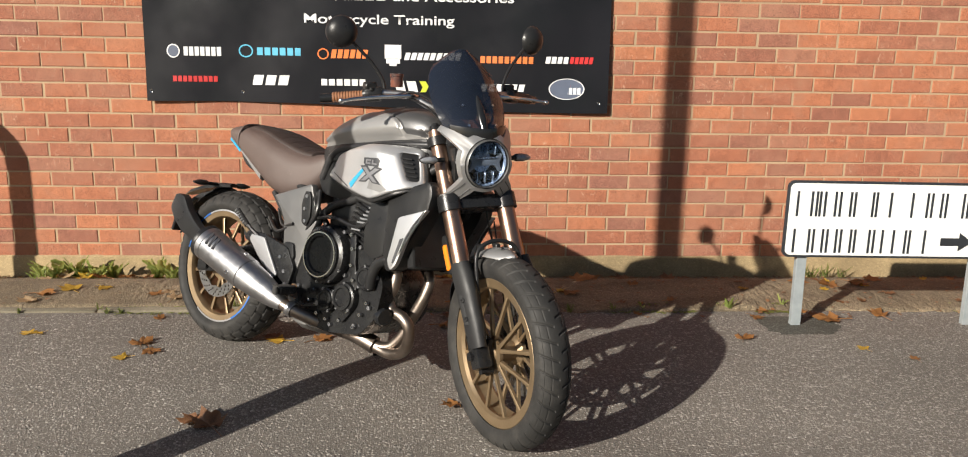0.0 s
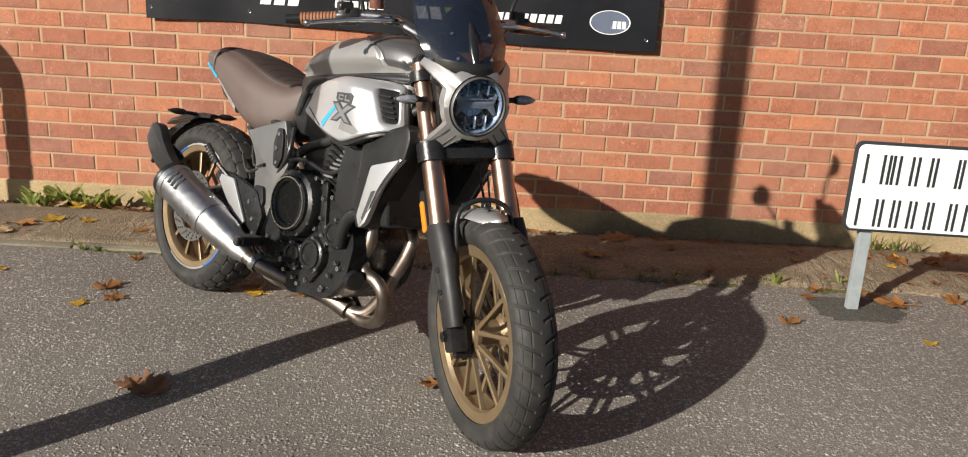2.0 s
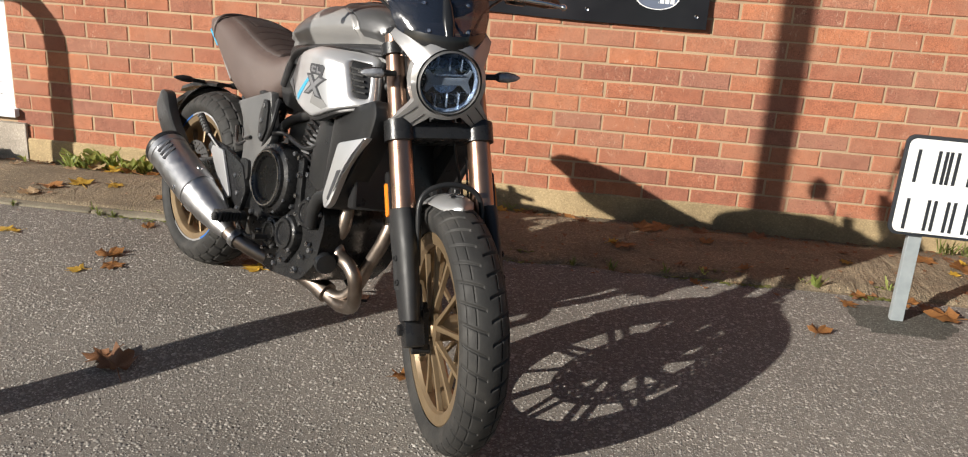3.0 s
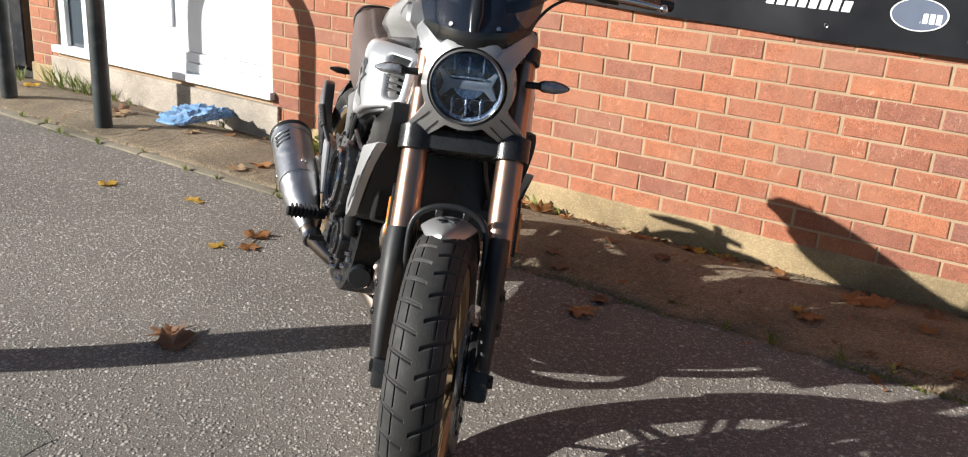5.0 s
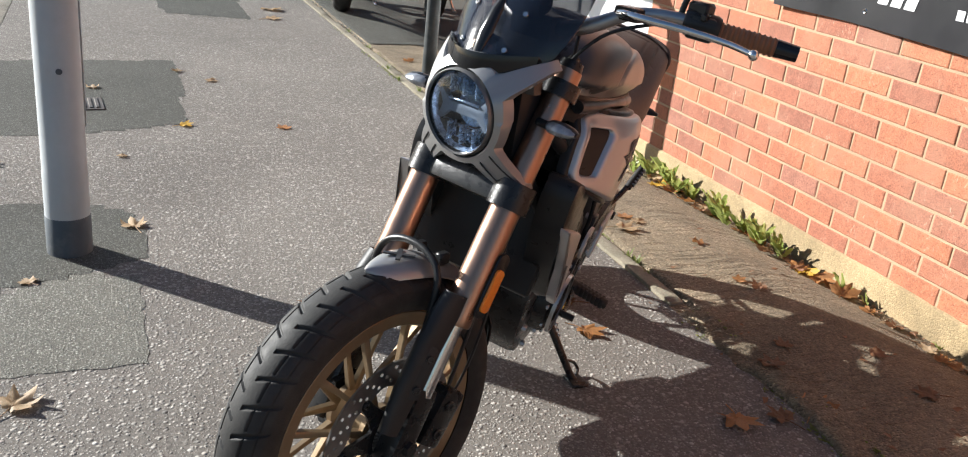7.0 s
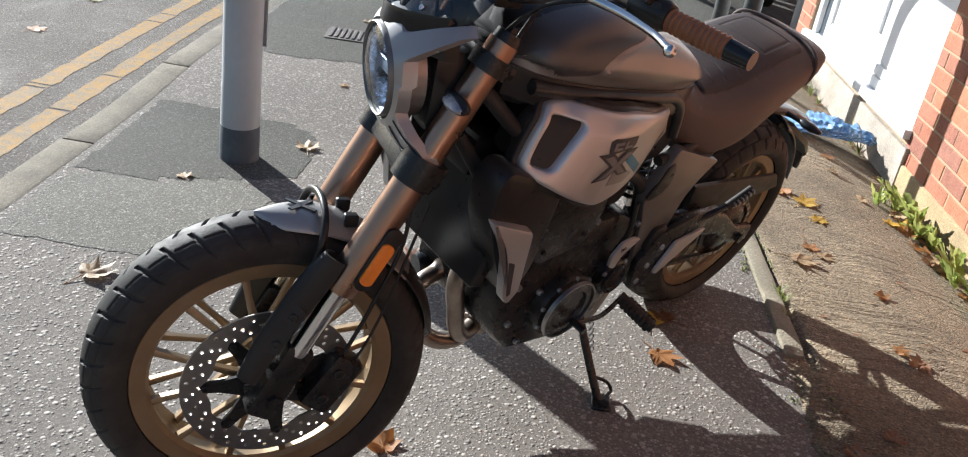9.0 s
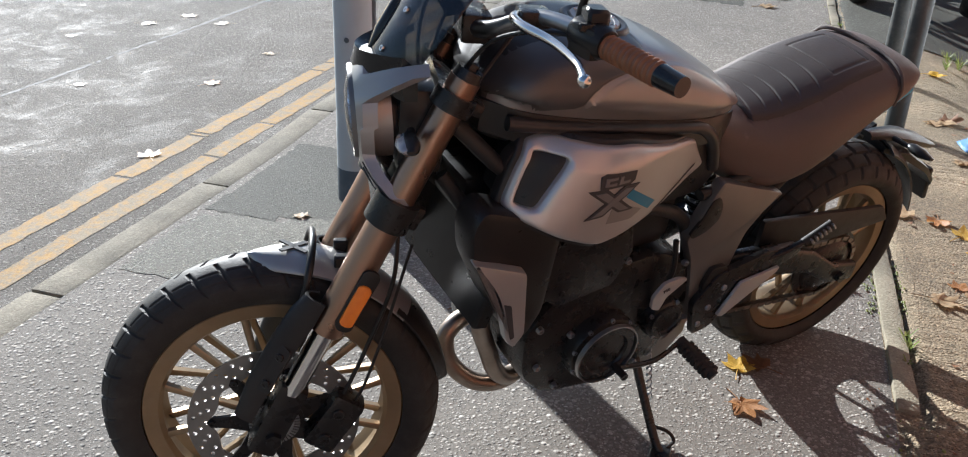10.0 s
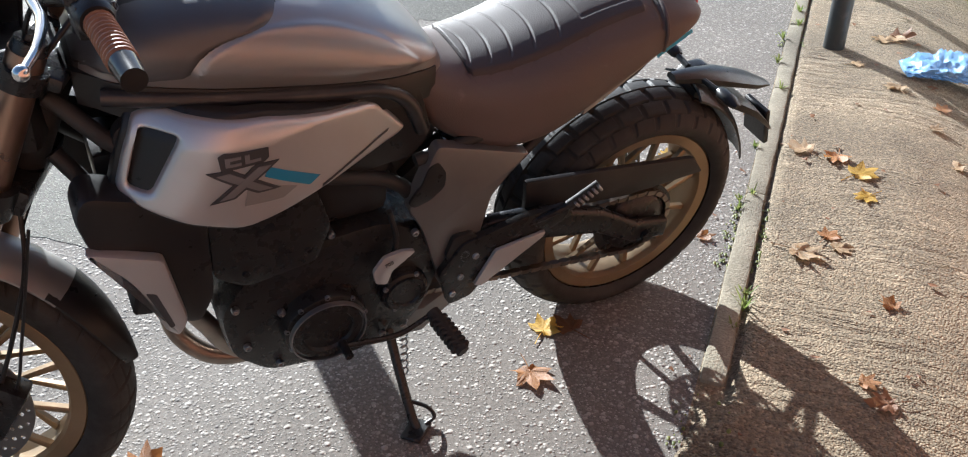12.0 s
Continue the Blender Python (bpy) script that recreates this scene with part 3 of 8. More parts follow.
def tyre_mesh(R, half, rim_r, pitches, depth, knobby=False, around=34, fine=44):
    """A treaded tyre about z: one carcass whose tread is cut by slanting grooves, staggered from side to side."""

    def crown(u, cut):
        # u from -1 to 1 over the tread and on to the bead at +-2
        side, a = (1 if u > 0 else -1), abs(u)
        if a <= 1:
            ang = a * radians(72)
            return (R - cut - half * 0.80 * (1 - math.cos(ang)) * 0.95, side * half * math.sin(ang) / math.sin(radians(72)) * 0.97)
        f = a - 1
        r_edge = R - half * 0.80 * (1 - math.cos(radians(72))) * 0.95
        return (r_edge - cut + (rim_r - r_edge) * f, side * (half * (0.97 - 0.16 * f * f) + math.sin(f * math.pi) * half * 0.05))

    def groove(u, turn):
        a = abs(u)
        if a > 1.12:
            return 0.0
        k = turn + (0.5 if u > 0 else 0.0)
        deep = 0.0
        if knobby:
            lines = [(k + 0.30 * a, 0.085, 0.03, 0.34), (k + 0.45 + 0.2 * a, 0.085, 0.34, 0.68), (k + 0.1 - 0.15 * a, 0.095, 0.68, 1.12)]
            for edge in (0.34, 0.68):
                deep = max(deep, step01(1.5 - abs(a - edge) / 0.020))
            deep = max(deep, step01(1.5 - a / 0.016))
        else:
            lines = [(k + 0.62 * a, 0.060, 0.06, 1.08)]
            step = (k + 0.62 * a) % 1
            if 0.06 < step < 0.80:
                deep = 0.85 * step01(1.5 - abs(a - 0.40) / 0.015)
            if 0.04 < step < 0.90:
                deep = max(deep, 0.6 * step01(1.5 - abs(a - 0.74) / 0.015))
        for q, w, lo, hi in lines:
            if lo < a < hi:
                deep = max(deep, step01(1.5 - abs((q + 0.5) % 1 - 0.5) / w))
        return deep * depth * (1.0 if a < 1 else max(0.0, (1.12 - a) / 0.12))

    us = [-2, -1.8, -1.6, -1.4, -1.25] + [-1.12 + 2.24 * i / (fine * 2) for i in range(fine * 2 + 1)] + [1.25, 1.4, 1.6, 1.8, 2]
    n = pitches * around
    verts = []
    for i in range(n):
        th = 2 * math.pi * i / n
        for u in us:
            r, z = crown(u, groove(u, i / around))
            verts.append((r * math.cos(th), r * math.sin(th), z))
    m = len(us)
    me = bpy.data.meshes.new("tyre")
    me.from_pydata(verts, [], [(i * m + k, ((i + 1) % n) * m + k, ((i + 1) % n) * m + k + 1, i * m + k + 1) for i in range(n) for k in range(m - 1)])
    bm = bmesh.new()
    bm.from_mesh(me)
    bpy.data.meshes.remove(me)
    return bm


def rim_mesh(r_out, r_in, half, spokes, hub_r, hub_half, spoke_w):
    """A cast wheel about z: a deep rim, a hub and pairs of thin spokes on both faces."""
    bm = bmesh.new()
    lathe([(r_in + 0.012, -half * 0.2), (r_in + 0.003, -half * 0.75), (r_in + 0.010, -half), (r_out - 0.006, -half - 0.004), (r_out, -half + 0.002), (r_out - 0.004, -half + 0.01),
           (r_in + 0.02, -half * 0.3), (r_in + 0.02, half * 0.3), (r_out - 0.004, half - 0.01), (r_out, half - 0.002), (r_out - 0.006, half + 0.004), (r_in + 0.010, half), (r_in + 0.003, half * 0.75), (r_in + 0.012, half * 0.2), (r_in + 0.012, -half * 0.2)], 72, None, bm)
    lathe([(0, -hub_half - 0.004), (hub_r * 0.55, -hub_half - 0.004), (hub_r * 0.6, -hub_half), (hub_r, -hub_half + 0.002), (hub_r * 0.98, -hub_half + 0.014), (hub_r * 0.66, -hub_half + 0.026),
           (hub_r * 0.66, hub_half - 0.026), (hub_r * 0.98, hub_half - 0.014), (hub_r, hub_half - 0.002), (hub_r * 0.6, hub_half), (hub_r * 0.55, hub_half + 0.004), (0, hub_half + 0.004)], 30, None, bm)
    return bm


def spoke_mesh(r_in, half, spokes, hub_r, hub_half, spoke_w):
    """The pairs of thin spokes on both faces of a wheel about z."""
    bm = bmesh.new()
    for side in (1, -1):
        for k in range(spokes):
            base = 2 * math.pi * (k + (0.5 if side < 0 else 0)) / spokes
            for d in (-1, 1):
                a0, a1 = base + d * 0.10, base + d * 0.30 * 6 / spokes * 0.9
                p = Vector((hub_r * 0.85 * math.cos(a0), hub_r * 0.85 * math.sin(a0), side * (hub_half - 0.010)))
                q = Vector(((r_in + 0.006) * math.cos(a1), (r_in + 0.006) * math.sin(a1), side * half * 0.62))
                way = (q - p)
                flat = Vector((-math.sin(base), math.cos(base), 0))
                out = way.cross(flat).normalized()
                rings = []
                for f, w, h in ((0, 1.25, 1.3), (0.5, 0.85, 0.95), (1, 1.15, 1.2)):
                    c = p + way * f
                    rings.append([c + flat * x * spoke_w * w + out * z * spoke_w * h for x, z in ((-1, -0.8), (-0.6, -1), (0.6, -1), (1, -0.8), (1, 0.8), (0.6, 1), (-0.6, 1), (-1, 0.8))])
                loft(rings, True, bm)
    return bm


def holed_plate(outer, holes, thick, bevel, m):
    """A plate with openings."""
    bm = bmesh.new()
    edges = []
    for loop in [outer] + holes:
        vs = [bm.verts.new((x, y, 0)) for x, y in loop]
        edges += [bm.edges.new((vs[i], vs[(i + 1) % len(vs)])) for i in range(len(vs))]
    bmesh.ops.triangle_fill(bm, use_beauty=True, edges=edges)
    r = bmesh.ops.extrude_face_region(bm, geom=bm.faces[:])
    top = {v for v in r["geom"] if isinstance(v, bmesh.types.BMVert)}
    bmesh.ops.translate(bm, vec=(0, 0, thick), verts=list(top))
    rim = [e for e in bm.edges if e.verts[0] in top and e.verts[1] in top and e.calc_face_angle(0) > 0.6]
    if bevel:
        bmesh.ops.bevel(bm, geom=rim, offset=bevel, segments=4, affect="EDGES", profile=0.5)
    bmesh.ops.transform(bm, matrix=m, verts=bm.verts[:])
    return bm


def disc_mesh(r_out, r_in, thick, count):
    """A drilled brake disc about z with a wavy inner edge."""
    turn = lambda i, n: 2 * math.pi * i / n
    outer = [(r_out * math.cos(turn(i, 96)), r_out * math.sin(turn(i, 96))) for i in range(96)]
    holes = [[((r_in + 0.004 * math.cos(10 * turn(i, 96))) * math.cos(turn(i, 96)), (r_in + 0.004 * math.cos(10 * turn(i, 96))) * math.sin(turn(i, 96))) for i in range(96)]]
    for k in range(count):
        for row in range(3):
            r, a = r_in + (r_out - r_in) * (0.27 + 0.25 * row), turn(k + row * 0.33, count)
            holes.append([(r * math.cos(a) + 0.0042 * math.cos(turn(q, 8)), r * math.sin(a) + 0.0042 * math.sin(turn(q, 8))) for q in range(8)])
    return holed_plate(outer, holes, thick, 0.0, Matrix.Translation((0, 0, -thick / 2)))


def carrier_mesh(r_out, hub_r, arms, thick):
    bm = bmesh.new()
    lathe([(hub_r * 0.5, -thick), (hub_r, -thick), (hub_r, thick), (hub_r * 0.5, thick), (hub_r * 0.5, -thick)], 30, None, bm)
    for k in range(arms):
        a = 2 * math.pi * k / arms
        m = Matrix.Rotation(a, 4, "Z")
        arm = [(hub_r * 0.9, -0.022), (hub_r * 0.9, 0.022), (r_out * 0.75, 0.013), (r_out, 0.011), (r_out + 0.008, 0), (r_out, -0.011), (r_out * 0.75, -0.013)]
        plate(arm, thick * 1.6, 0, m @ Matrix.Translation((0, 0, -thick * 0.8)), bm)
        bolt(bm, m @ Vector((r_out - 0.002, 0, thick * 0.8)), (0, 0, 1), 0.007, 0.004)
    return bm


def place(bm, m):
    bmesh.ops.transform(bm, matrix=m, verts=bm.verts[:])
    return bm


FRONT_C = HEAD + FWD_FORK * 0.035
REAR_C = Vector((0, 0, 0.315))
wf = wheel_pose(FRONT_C)
wr = wheel_pose(REAR_C)
front_wheel = PF("front_wheel", place(rim_mesh(0.246, 0.203, 0.042, 6, 0.052, 0.052, 0.0065), wf), GOLD, "matt gold cast front wheel with paired spokes")
PF("spokes", place(spoke_mesh(0.203, 0.042, 6, 0.052, 0.052, 0.0062), wf), GOLD, "", front_wheel)
PF("tyre", place(tyre_mesh(0.3185, 0.058, 0.243, 38, 0.0050, around=28), wf), RUBBER, "black blocky dual-sport tyre", front_wheel)
PF("brake_disc", place(disc_mesh(0.158, 0.112, 0.005, 26), wf @ Matrix.Translation((0, 0, 0.068))), DISC_STEEL, "drilled steel brake disc", front_wheel)
PF("disc_carrier", place(carrier_mesh(0.116, 0.055, 7, 0.004), wf @ Matrix.Translation((0, 0, 0.068))), ENGINE_BLACK, "black disc carrier", front_wheel)
bm = bmesh.new()
for k in range(40):
    a = 2 * math.pi * k / 40
    plate([(0.036, -0.0016), (0.047, -0.0022), (0.047, 0.0022), (0.036, 0.0016)], 0.003, 0, Matrix.Rotation(a, 4, "Z") @ Matrix.Translation((0, 0, 0.076)), bm)
lathe([(0.030, 0.075), (0.036, 0.075), (0.036, 0.079), (0.030, 0.079), (0.030, 0.075)], 30, None, bm)
PF("sensor_ring", place(bm, wf), BRUSHED, "toothed steel sensor ring", front_wheel)
bm = lathe([(0.2465, -0.0475), (0.2475, -0.044), (0.2495, -0.046), (0.2485, -0.0495), (0.2465, -0.0475)], 72)
PF("rim_tape", place(bm, wf), SILVER, "", front_wheel)

rear_wheel = P("rear_wheel", place(rim_mesh(0.236, 0.196, 0.066, 6, 0.058, 0.066, 0.0068), wr), GOLD, "matt gold cast rear wheel with paired spokes")
P("spokes", place(spoke_mesh(0.196, 0.066, 6, 0.058, 0.066, 0.0066), wr), GOLD, "", rear_wheel)
P("tyre", place(tyre_mesh(0.3155, 0.090, 0.233, 30, 0.0060, True), wr), RUBBER, "wide black blocky rear tyre", rear_wheel)
P("brake_disc", place(disc_mesh(0.130, 0.088, 0.005, 22), wr @ Matrix.Translation((0, 0, -0.080))), DISC_STEEL, "drilled steel brake disc", rear_wheel)
P("sprocket", place(lathe([(0.045, -0.02), (0.096, -0.012), (0.106, -0.003), (0.106, 0.003), (0.085, 0.004), (0.080, 0.012), (0.050, 0.022), (0.020, 0.026), (0.0, 0.026)], 44), wr @ Matrix.Translation((0, 0, 0.085))), ENGINE_BLACK, "black rear sprocket and hub", rear_wheel)
for a0, a1, mat in ((100, 152, NAVY_STRIPE), (152, 210, SILVER), (-70, -30, NAVY_STRIPE), (-30, 30, SILVER)):
    bm = bmesh.new()
    steps = 16
    ring = []
    for i in range(steps + 1):
        a = radians(a0 + (a1 - a0) * i / steps)
        ring.append([Vector((r * math.cos(a), r * math.sin(a), z)) for r, z in ((0.2265, -0.0735), (0.2345, -0.0722), (0.2345, -0.0712), (0.2265, -0.072))])
    loft(ring, True, bm)
    P("rim_tape", place(bm, wr @ Matrix.Rotation(radians(90), 4, "Z")), mat, "", rear_wheel)

# -- fork --
for s in (1, -1):
    w = s * 0.105
    leg = PF("fork_leg", pipe([fork_at(z, w) for z in (0.245, 0.25, 0.262, 0.48, 0.50, 0.52, 0.70, 0.755)], 0.03, 28, 1, straight=True,
                              radii=[0.0305, 0.0318, 0.0308, 0.0300, 0.0285, 0.0268, 0.0262, 0.0262]), BRONZE, "bronze anodised upside-down fork tube")
    PF("stanchion", tube_between(fork_at(0.10, w), fork_at(0.26, w), 0.0205, seg=24), CHROME, "polished fork stanchion", leg)
    bm = tube_between(fork_at(0.755, w), fork_at(0.772, w), 0.0245, 0.022, 24)
    tube_between(fork_at(0.772, w), fork_at(0.782, w), 0.012, 0.011, 6, bm)
    PF("fork_cap", bm, ENGINE_BLACK, "", leg)
    bm = box(-0.030, 0.026, -0.026, 0.026, -0.045, 0.115, 0.012, 2)
    PF("axle_lug", place(bm, Matrix.Translation(fork_at(0.0, w * 0.93, 0.045)) @ Matrix.Rotation(-RAKE, 4, "Y")), ENGINE_BLACK, "black axle clamp", leg)
    bm = tube_between(fork_at(0, w + s * 0.012, 0.035), fork_at(0, w + s * 0.028, 0.035), 0.017, 0.015, 6)
    PF("axle_nut", bm, ENGINE_BLACK, "", leg)
    # guard before the stanchion
    rings = []
    for z, e0, e1, wd in ((0.30, 0.088, 0.036, 0.032), (0.26, 0.100, 0.036, 0.034), (0.20, 0.106, 0.042, 0.033), (0.10, 0.108, 0.050, 0.030), (0.02, 0.100, 0.05, 0.024)):
        if s > 0:  # the left guard stands clear of the stanchion
            e0, e1, wd = e0 + 0.020, e1 + 0.034, wd * 0.66
        c = fork_at(z, w + s * 0.004, 0.0)
        rings.append((z, [c + FWD_FORK * (e1 + (e0 - e1 - thin) * math.cos(radians(a)) ** 0.8) + Vector((0, s * ((wd - thin) * math.sin(radians(a))), 0)) for thin, a in [(0.0, q) for q in range(88, -73, -10)] + [(0.005, q) for q in range(-72, 89, 10)]]))
    rings.sort(key=lambda r: -r[0])
    guard = PF("fork_guard", loft([r[1] for r in rings]), GUARD, "black rounded fork guard with two bolts", leg)
    # plate with two bolts low on the guard
    bm = bmesh.new()
    for z in (0.115, 0.175):
        bolt(bm, fork_at(z, w + s * (0.0335 if s < 0 else 0.026), 0.074 if s < 0 else 0.100), FWD_FORK * 0.5 + Vector((0, s, 0)), 0.0080, 0.004)
    m = Matrix.Translation(fork_at(0.145, w + s * (0.0285 if s < 0 else 0.021), 0.072 if s < 0 else 0.098)) @ Matrix.Rotation(-RAKE, 4, "Y") @ Matrix.Rotation(radians(s * -26), 4, "Z") @ side_plane(0.0001 * s)
    PF("bolt_plate", plate(rounded_poly([(-0.014, -0.048), (0.012, -0.052), (0.014, 0.044), (0.006, 0.055), (-0.014, 0.048)], 0.005, 2), 0.005, 0.002, m), GUARD, "", guard)
    PF("bolts", bm, ENGINE_BLACK, "", guard)
    # amber reflector on the tube
    m = Matrix.Translation(fork_at(0.335, w + s * 0.031, 0.030)) @ Matrix.Rotation(-RAKE, 4, "Y") @ side_plane(0.0001 * s)
    rounded = [(0.013 * math.cos(a), (0.047 if math.sin(a) > 0 else -0.047) + 0.013 * math.sin(a)) for a in (2 * math.pi * i / 20 for i in range(20))]
    base = PF("reflector_mount", plate([(x * 1.28, y * 1.08) for x, y in rounded], 0.006, 0.002, m), PLASTIC, "", leg)
    PF("reflector", plate([(x, y * 0.72 - 0.008) for x, y in rounded], 0.0105, 0.002, m), AMBER, "amber side reflector", leg)
    PF("indicator", pipe([(1.225, s * 0.118, 0.895), (1.230, s * 0.150, 0.896)], 0.008, 10, straight=True), PLASTIC, "black slim indicator", leg)
    rings = []
    for y, h, d in ((0.146, 0.008, 0.008), (0.156, 0.013, 0.015), (0.180, 0.014, 0.017), (0.200, 0.010, 0.014), (0.213, 0.003, 0.006)):
        rings.append([Vector((1.233 + d * math.cos(a), s * y, 0.897 + h * math.sin(a))) for a in (2 * math.pi * i / 14 for i in range(14))])
    PF("indicator_body", loft(rings), PLASTIC, "", leg)
    rings = []
    for y, h, d in ((0.152, 0.0085, 0.0150), (0.158, 0.0122, 0.0205), (0.180, 0.0130, 0.0225), (0.200, 0.0092, 0.0190), (0.210, 0.0035, 0.0110)):
        rings.append([Vector((1.233 + d * max(-0.2, math.cos(a)), s * y, 0.897 + h * math.sin(a))) for a in (2 * math.pi * i / 14 for i in range(14))])
    PF("indicator_lens", loft(rings), CLEAR_GREY, "clear ribbed indicator lens", leg)

# clamps (triple trees)
for z, h, d, lab in ((0.475, 0.052, 0.040, "lower_fork_clamp"), (0.70, 0.030, 0.036, "upper_fork_clamp")):
    bm = bmesh.new()
    for s in (1, -1):
        tube_between(fork_at(z, s * 0.105), fork_at(z + h, s * 0.105), d, d, 24, bm)
    c = fork_at(z + h / 2, 0)
    b2 = box(-0.055, 0.028, -0.105, 0.105, -h / 2 + 0.003, h / 2 - 0.003, 0.008, 2)
    place(b2, Matrix.Translation(c) @ Matrix.Rotation(-RAKE, 4, "Y"))
    me = bpy.data.meshes.new("t")
    b2.to_mesh(me)
    bm.from_mesh(me)
    b2.free()
    bpy.data.meshes.remove(me)
    PF(lab, bm, ENGINE_BLACK, "black cast fork clamp")

# -- front mudguard with its hoop --
def arc_guard(a0, a1, r, half, steps, nose=0.0, drop=0.018, thick=0.004, taper=None):
    rings = []
    for i in range(steps + 1):
        f = i / steps
        a = radians(a0 + (a1 - a0) * f)
        hw = half * (min(1.0, math.sqrt(max(0.0, f) / nose) + 0.04) if nose and f < nose else 1.0)
        if taper and f > taper:
            hw *= 1 - 0.70 * ((f - taper) / (1 - taper)) ** 2
        ring = []
        for lay in (0, thick):
            row = []
            for k in range(9):
                u = -1 + 2 * k / 8
                rr = r - lay - drop * (abs(u) ** 2.4) - (drop * 0.9 * (1 - f / nose) if nose and f < nose else 0) * 0.6
                row.append(FRONT_C + Vector((rr * math.cos(a), u * hw, rr * math.sin(a))))
            ring += row if lay == 0 else row[::-1]
        rings.append(ring)
    return loft(rings)


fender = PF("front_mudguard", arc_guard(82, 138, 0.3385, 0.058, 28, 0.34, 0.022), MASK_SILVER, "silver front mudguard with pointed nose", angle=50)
PF("mudguard_flap", arc_guard(134, 172, 0.3365, 0.058, 14, 0, 0.019, taper=0.2), PLASTIC, "black rear flap of the mudguard", fender)
m = Matrix.Translation(FRONT_C + Vector((0.3355 * math.cos(radians(96)), 0, 0.3355 * math.sin(radians(96))))) @ Matrix.Rotation(radians(-5), 4, "Y")
bm = bmesh.new()
for sx, sy in ((1, 1), (1, -1), (-1, 1), (-1, -1)):
    plate([(0.002 * sx, -0.004 * sy), (0.026 * sx, 0.016 * sy), (0.020 * sx, 0.022 * sy), (-0.003 * sx, 0.005 * sy)], 0.003, 0, m, bm)
PF("mudguard_emblem", bm, EMBLEM_DARK, "dark cross-shaped emblem", fender)
hoop = []
HA = radians(101)
for y, r in ((-0.083, 0.16), (-0.083, 0.24), (-0.081, 0.305), (-0.066, 0.338), (-0.035, 0.355), (0, 0.360), (0.035, 0.355), (0.066, 0.338), (0.081, 0.305), (0.083, 0.24), (0.083, 0.16)):
    hoop.append(FRONT_C + Vector((r * math.cos(HA), y, r * math.sin(HA))))
PF("mudguard_hoop", pipe(hoop, 0.0070, 10, 5), PLASTIC, "black tubular mudguard stay", fender)
for s in (1, -1):
    m = Matrix.Translation(FRONT_C + Vector((0.346 * math.cos(radians(110)), s * 0.030, 0.343 * math.sin(radians(110)))))
    PF("mudguard_bracket", box(-0.014, 0.012, -0.008, 0.010, -0.012, 0.012, 0.003, 1, m), PLASTIC, "", fender)

# caliper, left leg only
cal = PF("brake_caliper", place(box(-0.034, 0.030, -0.030, 0.022, -0.062, 0.062, 0.012, 2), Matrix.Translation(fork_at(0.055, 0.085, -0.058)) @ Matrix.Rotation(-RAKE * 1.3, 4, "Y")), ENGINE_BLACK, "black radial brake caliper")
bm = bmesh.new()
for z in (-0.03, 0.03):
    bolt(bm, fork_at(0.055 + z, 0.108, -0.055), (0, 1, 0), 0.011, 0.005)
PF("caliper_caps", bm, ENGINE_BLACK, "", cal)
PF("brake_hose", pipe([fork_at(0.12, 0.09, -0.05), fork_at(0.22, 0.085, -0.045), fork_at(0.36, 0.075, -0.03), fork_at(0.47, 0.05, 0.01), fork_at(0.58, 0.05, 0.04), fork_at(0.72, 0.10, 0.03), fork_at(0.84, 0.06, 0.0)], 0.0042, 8), PLASTIC, "black brake hose")
PF("sensor_cable", pipe([fork_at(0.02, 0.085, -0.03), fork_at(0.10, 0.09, -0.075), fork_at(0.24, 0.10, -0.06), fork_at(0.45, 0.09, -0.02)], 0.003, 8), PLASTIC)
# right-hand lug bracket
bm = bmesh.new()
plate([(-0.02, -0.05), (0.03, -0.06), (0.05, -0.02), (0.035, 0.03), (0.04, 0.06), (0.0, 0.07), (-0.02, 0.02)], 0.016, 0.004, Matrix.Translation(fork_at(0.0, -0.062, 0.02)) @ side_plane(-0.0001), bm)
for z, e in ((-0.05, 0.03), (0.055, 0.03)):
    tube_between(fork_at(z, -0.055, e), fork_at(z, -0.10, e), 0.013, 0.011, 12, bm)
PF("wheel_bracket", bm, ENGINE_BLACK, "")

# -- headlamp and its mask --
LAMP = Vector((1.300, 0, 0.887))
face = Matrix.Translation(LAMP) @ Matrix.Rotation(radians(90), 4, "Y") @ Matrix.Rotation(radians(90), 4, "Z")  # x right of the lamp, y up, z forward
face = Matrix(((0, 0, 1, LAMP.x), (1, 0, 0, 0), (0, 1, 0, LAMP.z), (0, 0, 0, 1))) @ Matrix.Rotation(radians(6), 4, "X")


def mask_radius(a):
    """Outline of the four-armed mask as a distance from the lamp's centre."""
    best = 0.0
    for ang, length, tip, root in ((39, 0.162, 0.012, 0.024), (141, 0.162, 0.012, 0.024), (-47, 0.180, 0.020, 0.031), (-133, 0.180, 0.020, 0.031)):
        d = abs((a - radians(ang) + math.pi) % (2 * math.pi) - math.pi)
        if d < radians(60):
            slope = (root - tip) / (length - 0.10)
            best = max(best, min(length / math.cos(d), (root + 0.10 * slope) / (math.sin(d) + slope * math.cos(d))))
    base = 0.0985 + 0.003 * abs(math.cos(a)) + 0.012 * max(0.0, math.sin(a)) ** 2
    return max(best, base)


